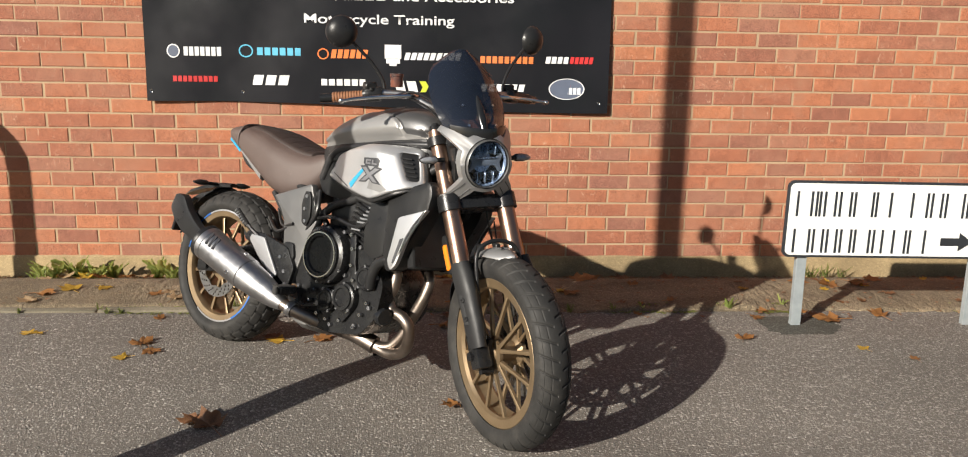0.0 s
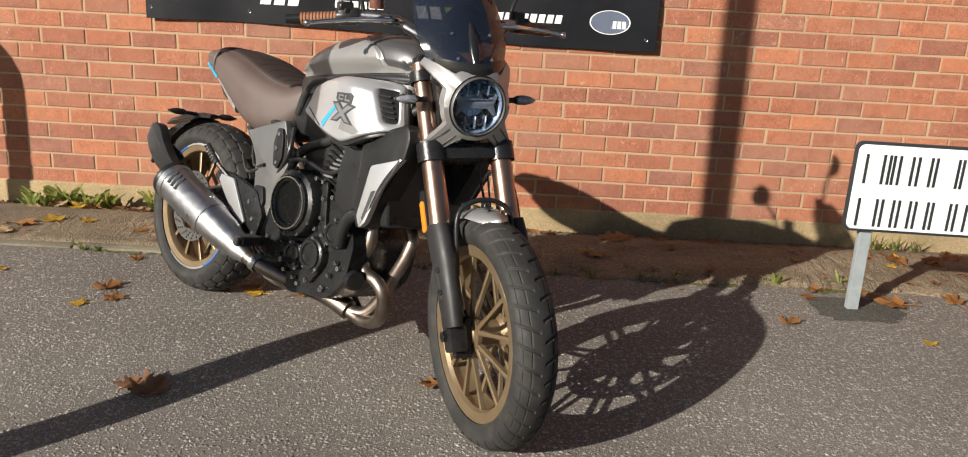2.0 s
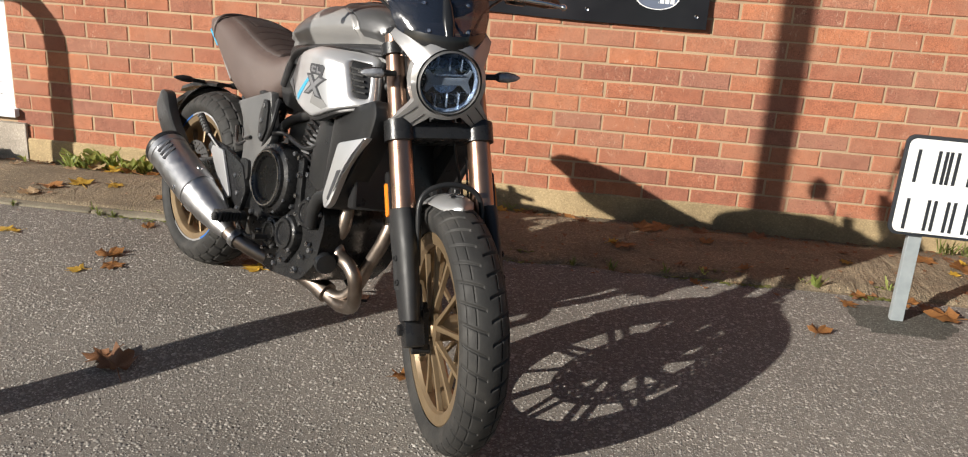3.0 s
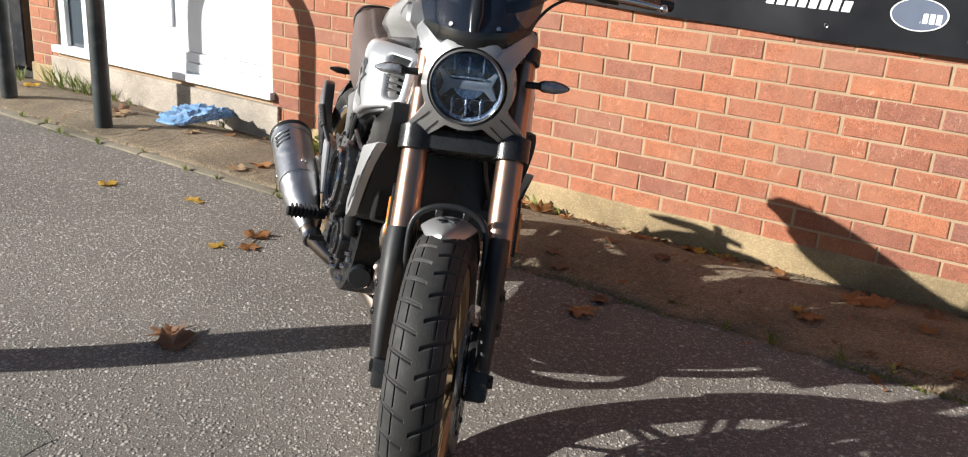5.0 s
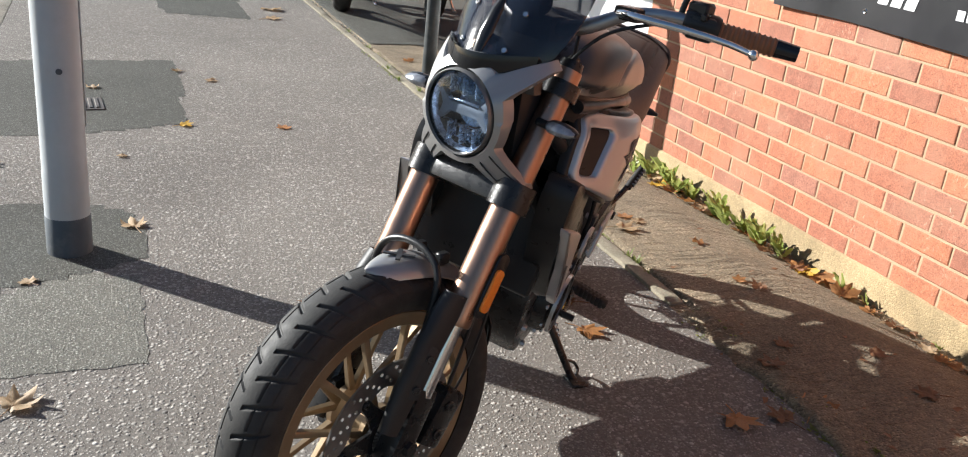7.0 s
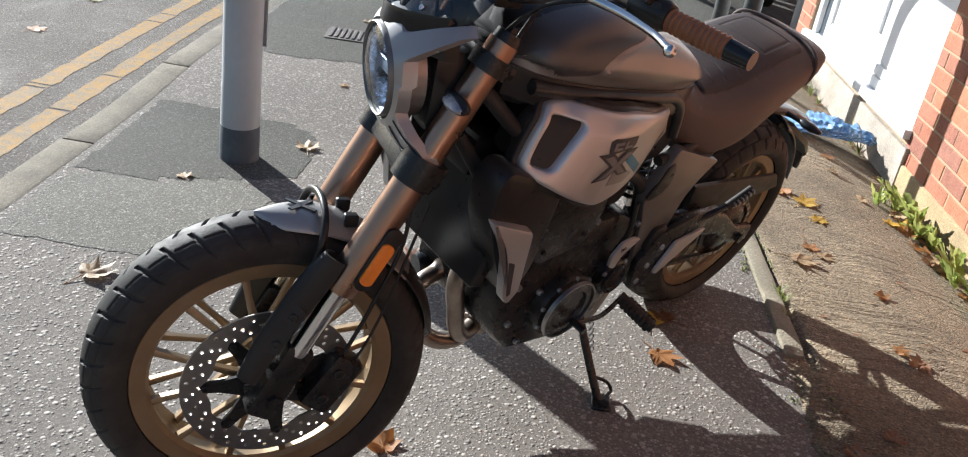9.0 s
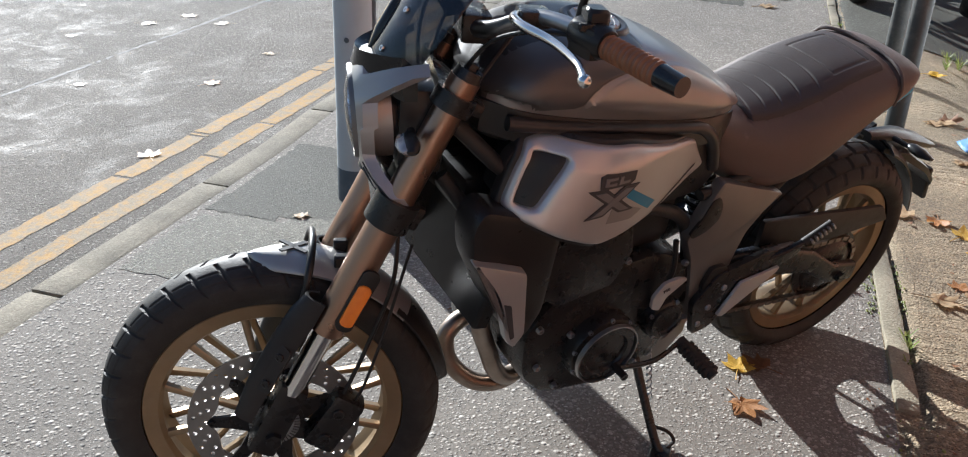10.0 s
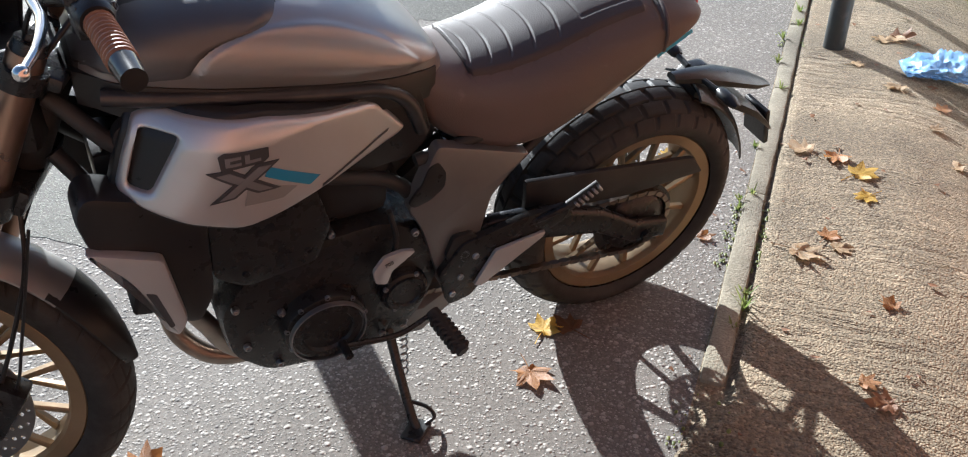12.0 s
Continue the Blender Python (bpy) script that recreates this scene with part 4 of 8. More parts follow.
n = 144
angles = [2 * math.pi * i / n for i in range(n)]
def mask_depth(r, a):
    k = max(0.0, r - 0.09)
    up = math.sin(a) > 0
    return -k * (0.95 if up else 0.26) - 3.2 * k * k * (1.6 if up else 1.0)
rings = []
for kind in range(6):
    ring = []
    for a in angles:
        R2 = mask_radius(a)
        r, z = {0: (0.0805, -0.05), 1: (0.0805, -0.002), 2: (0.0850, 0.008), 3: (0.086 + (R2 - 0.086) * 0.5, None), 4: (R2 - 0.004, None), 5: (R2, -1)}[kind]
        if z is None:
            z = mask_depth(r, a) + 0.006
        elif z == -1:
            z = mask_depth(r, a) - 0.014
        ring.append(face @ Vector((r * math.cos(a), r * math.sin(a), z)))
    rings.append(ring)
headlamp = PF("headlamp", lathe([(0, -0.105), (0.05, -0.10), (0.076, -0.06), (0.080, -0.01), (0.080, 0.008), (0.078, 0.013), (0.0745, 0.010), (0.0745, -0.006), (0.0, -0.05)], 48, face), GLOSS_BLACK, "round headlamp with four-armed silver mask")
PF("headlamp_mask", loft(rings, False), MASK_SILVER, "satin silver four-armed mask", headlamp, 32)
# dark seams round the field of each lower arm
for ang, l0, l1, w0, w1 in ((-47, 0.098, 0.163, 0.0135, 0.0145), (-133, 0.098, 0.163, 0.0135, 0.0145)):
    ca, sa = math.cos(radians(ang)), math.sin(radians(ang))

    def on_mask(l, w, lift):
        x, y = l * ca - w * sa, l * sa + w * ca
        return face @ Vector((x, y, mask_depth(math.hypot(x, y), math.atan2(y, x)) + 0.006 + lift))

    seam = [on_mask(l0 + (l1 - l0) * k / 6, -w0 - (w1 - w0) * k / 6, 0.0) for k in range(7)]
    seam += [on_mask(l1, -w1 + 2 * w1 * k / 4, 0.0) for k in range(1, 4)]
    seam += [on_mask(l0 + (l1 - l0) * k / 6, w0 + (w1 - w0) * k / 6, 0.0) for k in range(6, -1, -1)]
    PF("mask_seam", pipe(seam, 0.0016, 6, straight=True), DARK_GREY, "dark seam of the mask", headlamp)
PF("reflector_bowl", lathe([(0.0745, 0.004), (0.068, -0.012), (0.045, -0.028), (0.0, -0.034)], 48, face), LAMP_SKY_TONE, "lamp bowl with the sky's reflection put into its colour", headlamp)
bm = bmesh.new()
half_bar = [(0.034, -0.010), (0.055, -0.030), (0.062, -0.026), (0.052, 0.0), (0.062, 0.026), (0.055, 0.030), (0.034, 0.010)]
plate(half_bar + [(-x, y) for x, y in half_bar[::-1]], 0.012, 0.003, face @ Matrix.Translation((0, 0.002, -0.014)), bm)
PF("lamp_crossbar", bm, LAMP_GREY_BAR, "grey X-shaped crossbar behind the lens", headlamp)
bm = bmesh.new()
for sz, r0 in ((-1, 0.0150), (1, 0.0135)):
    for x in (-0.046, -0.016, 0.016, 0.046):
        at = face @ Matrix.Translation((x, sz * (0.044 - 0.16 * x * x * 10), -0.004))
        lathe([(0, -0.028), (r0 * 0.45, -0.026), (r0 * 0.92, -0.012), (r0, -0.006)], 6, at, bm)
PF("lamp_cells", bm, LAMP_BRIGHT, "", headlamp)
for sz in (-1, 1):
    for x in (-0.031, 0.0, 0.031):
        PF("lamp_rib", box(x - 0.0016, x + 0.0016, sz * 0.046 - 0.018, sz * 0.046 + 0.018, -0.022, 0.002, 0.0008, 1, face), LAMP_BRIGHT, "", headlamp)
PF("lamp_band", box(-0.040, 0.040, 0.0165, 0.0200, -0.004, 0.0015, 0.001, 1, face), LAMP_BRIGHT, "bright edge over the crossbar", headlamp)
ob = PF("lamp_glass", lathe([(0.0750, 0.004), (0.0745, 0.009), (0.058, 0.018), (0.034, 0.0235), (0, 0.0252), (0, 0.0232), (0.034, 0.0215), (0.057, 0.016), (0.0730, 0.007), (0.0730, 0.004), (0.0750, 0.004)], 48, face), LENS_GLASS, "clear lens", headlamp)
ob.visible_shadow = False
PF("lamp_ring", lathe([(0.0752, 0.002), (0.0756, 0.012), (0.0774, 0.016), (0.0796, 0.013), (0.0808, 0.002), (0.0752, 0.002)], 56, face), GUNMETAL, "dark grey lamp ring", headlamp)
PF("lamp_bracket", box(1.165, 1.245, -0.088, 0.088, 0.805, 0.955, 0.02, 2), PLASTIC, "black lamp mount", headlamp)

# -- windscreen --
def spline(xs, ys, x):
    """Smooth interpolation of ys over xs."""
    for i in range(len(xs) - 1):
        if xs[i] <= x <= xs[i + 1] or i == len(xs) - 2:
            t = (x - xs[i]) / (xs[i + 1] - xs[i])
            m0 = (ys[i + 1] - ys[max(i - 1, 0)]) / (xs[i + 1] - xs[max(i - 1, 0)])
            m1 = (ys[min(i + 2, len(ys) - 1)] - ys[i]) / (xs[min(i + 2, len(xs) - 1)] - xs[i])
            h = xs[i + 1] - xs[i]
            return (2 * t ** 3 - 3 * t * t + 1) * ys[i] + (t ** 3 - 2 * t * t + t) * h * m0 + (3 * t * t - 2 * t ** 3) * ys[i + 1] + (t ** 3 - t * t) * h * m1


def screen_point(u, v):
    hw = spline((0.0, 0.3, 0.55, 0.77, 0.9, 0.97, 1.0), (0.106, 0.131, 0.134, 0.122, 0.098, 0.072, 0.050), v)
    top = 0.030 * (abs(u) ** 3) * (1 if v > 0.6 else v / 0.6)
    z = 0.970 + 0.285 * v - top - 0.010 * (1 - v) * (u * u) * -1.0
    x = 1.300 - 0.140 * v - 0.070 * u * u * (1 - 0.25 * v) - 0.03 * v * v
    return Vector((x, u * hw, z))


bm = bmesh.new()
nu, nv = 20, 16
rows = []
for lay in (0.0, 0.0035):
    rows.append([[bm.verts.new(screen_point(-1 + 2 * i / nu, j / nv) - Vector((lay, 0, 0))) for i in range(nu + 1)] for j in range(nv + 1)])
for lay in (0, 1):
    g = rows[lay]
    for j in range(nv):
        for i in range(nu):
            bm.faces.new((g[j][i], g[j][i + 1], g[j + 1][i + 1], g[j + 1][i]))
f, b = rows
rim = [(0, i) for i in range(nu)] + [(j, nu) for j in range(nv)] + [(nv, nu - i) for i in range(nu)] + [(nv - j, 0) for j in range(nv)]
for k in range(len(rim)):
    (j0, i0), (j1, i1) = rim[k], rim[(k + 1) % len(rim)]
    bm.faces.new((f[j0][i0], f[j1][i1], b[j1][i1], b[j0][i0]))
windscreen = PF("windscreen", bm, SMOKED, "dark smoked fly screen with small bolts")
bm = bmesh.new()
for u, v in ((-0.42, 0.36), (0.42, 0.36), (-0.42, 0.13), (0.42, 0.13)):
    p = screen_point(u, v)
    nrm = (screen_point(u + 0.02, v) - screen_point(u - 0.02, v)).cross(screen_point(u, v + 0.02) - screen_point(u, v - 0.02))
    nrm = nrm if nrm.x > 0 else -nrm
    bolt(bm, p, nrm, 0.0055, 0.004)
PF("screen_bolts", bm, CHROME, "bright screen bolts", windscreen)
bm = bmesh.new()
rings = []
for v, w, h in ((0.08, 0.010, 0.004), (0.22, 0.016, 0.012), (0.36, 0.012, 0.012), (0.47, 0.004, 0.003)):
    p = screen_point(0, v)
    rings.append([p + Vector((h * max(0, math.sin(a)) - 0.001, w * math.cos(a), 0)) for a in (2 * math.pi * i / 12 for i in range(12))])
PF("screen_ridge", loft(rings), GLOSS_BLACK, "", windscreen)
rings = []
for i in range(17):
    u = -1 + i / 8
    p = screen_point(u, 0.0)
    rings.append([p + Vector(d) for d in ((0.012, 0, 0.030), (0.018, 0, 0.0), (0.006, 0, -0.022 - 0.018 * u * u), (-0.014, 0, -0.022 - 0.018 * u * u), (-0.012, 0, 0.012))])
PF("screen_cowl", loft(rings), GLOSS_BLACK, "gloss black cowl under the screen", windscreen)
bm = bmesh.new()
for s in (1, -1):
    p = screen_point(s * 0.86, 0.02) + Vector((0.010, s * 0.012, -0.02))
    bolt(bm, p, (0.6, s, 0), 0.009, 0.005)
PF("cowl_bolts", bm, BRUSHED, "", windscreen)

# -- handlebar, controls, mirrors, dial --
bar = [(0.936, -0.402, 1.085), (0.965, -0.34, 1.092), (1.012, -0.25, 1.104), (1.055, -0.165, 1.098), (1.098, -0.10, 1.062), (1.118, -0.05, 1.047), (1.120, 0, 1.046),
       (1.118, 0.05, 1.047), (1.098, 0.10, 1.062), (1.055, 0.165, 1.098), (1.012, 0.25, 1.104), (0.965, 0.34, 1.092), (0.936, 0.402, 1.085)]
handlebar = PF("handlebar", pipe(bar, 0.0125, 14, 5, radii=[0.011, 0.011, 0.0115, 0.012, 0.0145, 0.0145, 0.0145, 0.0145, 0.0145, 0.012, 0.0115, 0.011, 0.011]), BRUSHED, "grey tapered handlebar")
bm = box(1.095, 1.145, -0.05, 0.05, 1.02, 1.068, 0.008, 2)
PF("bar_clamp", bm, ENGINE_BLACK, "", handlebar)
for s in (1, -1):
    g0, g1 = Vector((0.985, s * 0.300, 1.095)), Vector((0.940, s * 0.393, 1.086))
    way = (g1 - g0).normalized()
    rings = []
    k = 22
    for i in range(k * 2 + 1):
        f = i / (k * 2)
        rings.append(g0 + (g1 - g0) * f)
    bm = pipe(rings, 0.0165, 16, straight=True, radii=[0.0168 + (0.0014 if (i % 4) in (1, 2) else -0.0010) for i in range(k * 2 + 1)])
    PF("grip", bm, GRIP_LEATHER, "tan leather wrapped grip", handlebar)
    PF("bar_end", tube_between(g1, g1 + way * 0.040, 0.0165, 0.0145, 20), GLOSS_BLACK, "black bar end", handlebar)
    c0 = Vector((1.000, s * 0.272, 1.100))
    rot = frame_to(c0, c0 + way)
    bm = lathe([(0, -0.032), (0.020, -0.032), (0.024, -0.026), (0.024, 0.026), (0.020, 0.034), (0, 0.034)], 18, rot)
    place2 = box(-0.022, 0.022, -0.026, 0.018, -0.024, 0.026, 0.007, 2, rot)
    me = bpy.data.meshes.new("t")
    place2.to_mesh(me)
    bm.from_mesh(me)
    place2.free()
    bpy.data.meshes.remove(me)
    box(c0.x - 0.02, c0.x + 0.012, c0.y - 0.03, c0.y + 0.012, c0.z + 0.012, c0.z + 0.040, 0.005, 1, None, bm)
    switch = PF("switch_block", bm, PLASTIC, "black switch block", handlebar)
    bm = bmesh.new()
    box(c0.x + 0.002, c0.x + 0.024, c0.y + s * 0.012 - 0.006, c0.y + s * 0.012 + 0.006, c0.z + 0.01, c0.z + 0.022, 0.002, 1, None, bm)
    box(c0.x - 0.03, c0.x - 0.018, c0.y - 0.008, c0.y + 0.008, c0.z - 0.002, c0.z + 0.012, 0.002, 1, None, bm)
    PF("switch_buttons", bm, ENGINE_BLACK, "", switch)
    # lever with ball end
    lever = smooth_path([(1.072, s * 0.140, 1.095), (1.090, s * 0.172, 1.097), (1.084, s * 0.215, 1.096), (1.056, s * 0.275, 1.092), (1.041, s * 0.345, 1.086), (1.042, s * 0.396, 1.079)], 6)
    bm = pipe(lever, 0.007, 10, straight=True, radii=[0.0088 - 0.0034 * k / (len(lever) - 1) for k in range(len(lever))])
    bmesh.ops.create_uvsphere(bm, u_segments=14, v_segments=10, radius=0.0095, matrix=Matrix.Translation((1.043, s * 0.402, 1.078)))
    PF("lever", bm, CHROME, "polished lever with ball end", handlebar)
    PF("lever_perch", box(1.035, 1.082, s * 0.160 - 0.026, s * 0.160 + 0.026, 1.084, 1.110, 0.007, 2), ENGINE_BLACK, "", handlebar)
    # mirror
    stem = PF("mirror", pipe([(1.012, s * 0.232, 1.105), (1.006, s * 0.240, 1.150), (0.995, s * 0.275, 1.205), (0.985, s * 0.325, 1.258), (0.982, s * 0.350, 1.285)], 0.0058, 10, 5), PLASTIC, "round black mirror on a bent stalk")
    mc = Vector((0.982, s * 0.375, 1.302))
    mm = frame_to(mc, mc + Vector((-1, -s * 0.28, 0.05)))
    PF("mirror_shell", lathe([(0, -0.026), (0.022, -0.024), (0.042, -0.015), (0.052, 0.000), (0.053, 0.006), (0.049, 0.008)], 32, mm), PLASTIC, "", stem)
    PF("mirror_glass", lathe([(0, 0.0065), (0.0495, 0.0065), (0.0495, 0.005), (0, 0.005)], 32, mm), CHROME, "mirror glass", stem)
# reservoir on the right, dial behind the screen
bm = lathe([(0, 0), (0.020, 0), (0.021, 0.006), (0.021, 0.034), (0.023, 0.036), (0.023, 0.044), (0.0, 0.046)], 20, Matrix.Translation((1.045, -0.205, 1.125)))
PF("fluid_reservoir", bm, surf("smoky_reservoir", (0.16, 0.06, 0.04), (0.05, 0.03, 0.03), 30, 0.15), "smoky brake fluid reservoir", handlebar)
dial = PF("dial", lathe([(0, -0.03), (0.045, -0.026), (0.052, -0.006), (0.052, 0.004), (0.047, 0.007), (0.046, 0.002), (0, 0.002)], 32, frame_to((1.165, 0, 1.105), (1.075, 0, 1.16))), PLASTIC, "round instrument dial")
PF("dial_glass", lathe([(0, 0.0035), (0.0465, 0.0035), (0.0465, 0.0025), (0, 0.0025)], 32, frame_to((1.165, 0, 1.105), (1.075, 0, 1.16))), GLOSS_BLACK, "", dial)
for k, pts in enumerate((((1.02, 0.235, 1.092), (1.065, 0.20, 1.085), (1.115, 0.14, 1.050), (1.150, 0.09, 0.97), (1.14, 0.05, 0.87)),
                         ((1.005, -0.245, 1.088), (1.06, -0.20, 1.095), (1.13, -0.13, 1.06), (1.17, -0.07, 0.97), (1.13, -0.03, 0.86)),
                         ((1.03, -0.225, 1.09), (1.10, -0.17, 1.11), (1.18, -0.11, 1.06), (1.20, -0.05, 0.96), (1.16, 0.0, 0.85)))):
    PF("cable", pipe(pts, 0.0036, 8, 6), PLASTIC, "", handlebar)

# -- tank --
def ring_section(x, top, low, half, shoulder=0.62, n=26, flat=2.6):
    """A rounded tank section: wide at the shoulder, drawn in below."""
    pts = []
    cz = low + (top - low) * shoulder
    for i in range(n):
        a = 2 * math.pi * i / n
        ca, sa = math.cos(a), math.sin(a)
        y = half * math.copysign(abs(ca) ** (2 / flat), ca)
        if sa >= 0:
            z = cz + (top - cz) * abs(sa) ** (2 / flat)
        else:
            z = cz - (cz - low) * abs(sa) ** (2 / flat)
            y *= 1 - 0.12 * abs(sa)
        pts.append(Vector((x, y, z)))
    return pts


TX = [0.535, 0.56, 0.60, 0.66, 0.75, 0.85, 0.95, 1.04, 1.09, 1.12]
T_TOP = [0.862, 0.898, 0.928, 0.962, 1.000, 1.026, 1.036, 1.026, 1.000, 0.965]
T_LOW = [0.815, 0.812, 0.812, 0.815, 0.82, 0.825, 0.835, 0.845, 0.855, 0.87]
T_HALF = [0.080, 0.108, 0.126, 0.143, 0.152, 0.152, 0.146, 0.130, 0.108, 0.075]
# raised side fields: crease above, undercut below
CREASE_X, CREASE_Z = [0.585, 0.60, 0.66, 0.71, 0.768, 0.83, 0.885, 0.945, 0.976], [0.872, 0.897, 0.948, 0.974, 0.996, 1.007, 1.006, 0.986, 0.950]
sections = []
for i in range(121):
    x = TX[0] + (TX[-1] - TX[0]) * i / 120
    ring = ring_section(x, spline(TX, T_TOP, x), spline(TX, T_LOW, x), spline(TX, T_HALF, x), 0.50, 112, 3.5)
    under = 0.900 + 0.145 * (x - 0.66)
    if 0.58 < x < 0.982:
        high = spline(CREASE_X, CREASE_Z, x)
        for v in ring:
            inside_field = step01((high - v.z) / 0.0055) * step01((v.z - under) / 0.010) * step01((0.981 - x) / 0.010)
            out = Vector((0, v.y, v.z - 0.92)).normalized()
            v += out * 0.0070 * inside_field
    for v in ring:
        if v.z < under:
            v.y -= math.copysign(0.016 * step01((under - v.z) / 0.010), v.y)
    sections.append(ring)
tank = P("fuel_tank", loft(sections), TITAN, "titanium grey fuel tank with creased sides", None, 60)
# dark front of the tank, its edge slanting back to the filler
EDGE_Z, EDGE_X = [0.80, 0.945, 0.986, 1.000, 1.012, 1.040], [0.985, 0.981, 0.953, 0.918, 0.870, 0.820]
count = 112
grid = [[None] * count for i in range(25)]
heights = [v.z for v in ring_section(0.95, spline(TX, T_TOP, 0.95), spline(TX, T_LOW, 0.95), spline(TX, T_HALF, 0.95), 0.50, count, 3.5)]
for i in range(25):
    for k in range(count):
        back = spline(EDGE_Z, EDGE_X, heights[k])
        x = back + (1.124 - back) * i / 24
        q = min(x, 1.12)
        grow = 0.0006 if i == 0 else 0.0042
        grid[i][k] = ring_section(x, spline(TX, T_TOP, q) + grow, spline(TX, T_LOW, q) - grow, spline(TX, T_HALF, q) + grow, 0.50, count, 3.5)[k]
        v, under = grid[i][k], 0.900 + 0.145 * (x - 0.66)
        if v.z < under:
            v.y -= math.copysign(min(abs(v.y), 0.022 * step01((under - v.z) / 0.010)), v.y)
P("tank_front", loft(grid), DARK_TITAN, "dark grey front of the tank", tank, 60)
for s in (1, -1):
    bm = pipe([(1.10, s * 0.104, 0.918), (1.00, s * 0.126, 0.908), (0.88, s * 0.137, 0.893), (0.76, s * 0.138, 0.876), (0.675, s * 0.131, 0.858), (0.620, s * 0.122, 0.815), (0.588, s * 0.116, 0.745)], 0.0135, 12, 6)
    P("tank_trim", bm, DARK_GREY, "dark moulded trim under the tank", tank)
# dark upper centre cover and rim line
sections = []
for i in range(21):
    x = 0.815 + 0.315 * i / 20
    top = spline(TX, T_TOP, min(x, 1.12)) + 0.006
    half = min(0.104, spline(TX, T_HALF, min(x, 1.12)) * 0.72) * (0.86 if i in (0, 20) else 1.0)
    sections.append([Vector((x, half * u, top - 0.018 * abs(u) ** 3 - (0.010 if i in (0, 20) else 0))) for u in (-1, -0.8, -0.5, 0, 0.5, 0.8, 1)] + [Vector((x, half * u, top - 0.06)) for u in (1, 0, -1)])
P("tank_cover", loft(sections), DARK_GREY, "dark grey tank centre cover", tank, 50)
cap_pose = Matrix.Translation((0.880, 0, 1.031)) @ Matrix.Rotation(radians(-5), 4, "Y")
P("filler_ring", lathe([(0.049, 0.006), (0.055, 0.009), (0.060, 0.008), (0.065, 0.002), (0.068, -0.02), (0.049, -0.02), (0.049, 0.006)], 48, cap_pose), DARK_GREY, "dark ring round the filler", tank)
P("filler_cap", lathe([(0, 0.0095), (0.034, 0.0095), (0.0345, 0.0080), (0.036, 0.0080), (0.0365, 0.0095), (0.045, 0.0095), (0.0475, 0.006), (0.0485, -0.004)], 48, cap_pose), TITAN, "round metal filler cap", tank)
flap = rounded_poly([(-0.024, -0.020), (0.010, -0.026), (0.024, -0.014), (0.024, 0.014), (0.010, 0.026), (-0.024, 0.020)], 0.005, 3)
P("cap_flap", plate(flap, 0.0035, 0.001, cap_pose @ Matrix.Translation((0, 0, 0.0094))), SILVER, "pale key flap on the cap", tank)
bm = bmesh.new()
for k in range(6):
    a = k * math.pi / 3
    bolt(bm, cap_pose @ Vector((0.0405 * math.cos(a), 0.0405 * math.sin(a), 0.009)), (0, 0, 1), 0.003, 0.002)
P("cap_screws", bm, CHROME, "", tank)
# dark belt between tank and side panels
sections = []
for i in range(25):
    x = 0.56 + 0.57 * i / 24
    half = min(0.160, spline(TX, T_HALF, min(x, 1.12)) - 0.010)
    zc = 0.848 + 0.085 * (x - 0.56) / 0.57
    sections.append([Vector((x, half * u, zc + h)) for u, h in ((-1, -0.045), (-1.01, 0.0), (-0.98, 0.012), (0.98, 0.012), (1.01, 0.0), (1, -0.045))])
P("tank_belt", loft(sections), PLASTIC, "dark belt under the tank", tank, 30)


PANEL = [(1.036, 0.902), (1.064, 0.893), (1.086, 0.846), (1.112, 0.776), (0.968, 0.716), (0.935, 0.706), (0.640, 0.750), (0.620, 0.762), (0.688, 0.842), (0.886, 0.892)]
DUCT = [(1.062, 0.877), (1.010, 0.877), (1.064, 0.785), (1.094, 0.788)]


def bulge(x, z):
    """Half width of the panels: widest in the middle, bent in over a slanting edge at the nose, drawn in at the tail and the top."""
    slant = min(1.14, max(0.90, x + 0.6 * (z - 0.832)))
    nose = spline((0.90, 0.975, 1.037, 1.078, 1.14), (0.220, 0.215, 0.186, 0.149, 0.122), slant)
    tail = spline((0.58, 0.65, 0.72, 0.80, 0.88, 0.95), (0.112, 0.128, 0.157, 0.190, 0.213, 0.220), min(0.95, max(0.58, x)))
    return nose + tail - 0.220 - 0.022 * max(0.0, (z - 0.862) / 0.040) ** 1.5


def drape(bm, s, sink=0.0):
    """Lays a flat plate over the bulge of the panel."""
    for at, way in (((0, 0, 0.830), (0, 0, 1)), ((0.75, 0, 0), (1, 0, 0)), ((0.85, 0, 0), (1, 0, 0)), ((0.95, 0, 0), (1, 0, 0)), ((0, 0, 0.86), (0, 0, 1)), ((0, 0, 0.79), (0, 0, 1))):
        bmesh.ops.bisect_plane(bm, geom=bm.verts[:] + bm.edges[:] + bm.faces[:], plane_co=at, plane_no=way)
    for turn in range(5):
        bmesh.ops.triangulate(bm, faces=bm.faces[:])
        long = [e for e in bm.edges if e.calc_length() > 0.014]
        if long:
            bmesh.ops.subdivide_edges(bm, edges=long, cuts=1)
    bmesh.ops.triangulate(bm, faces=[f for f in bm.faces if len(f.verts) > 4])
    for v in bm.verts:
        v.co.y += s * (bulge(v.co.x, v.co.z) - 0.034 - sink)
    return bm


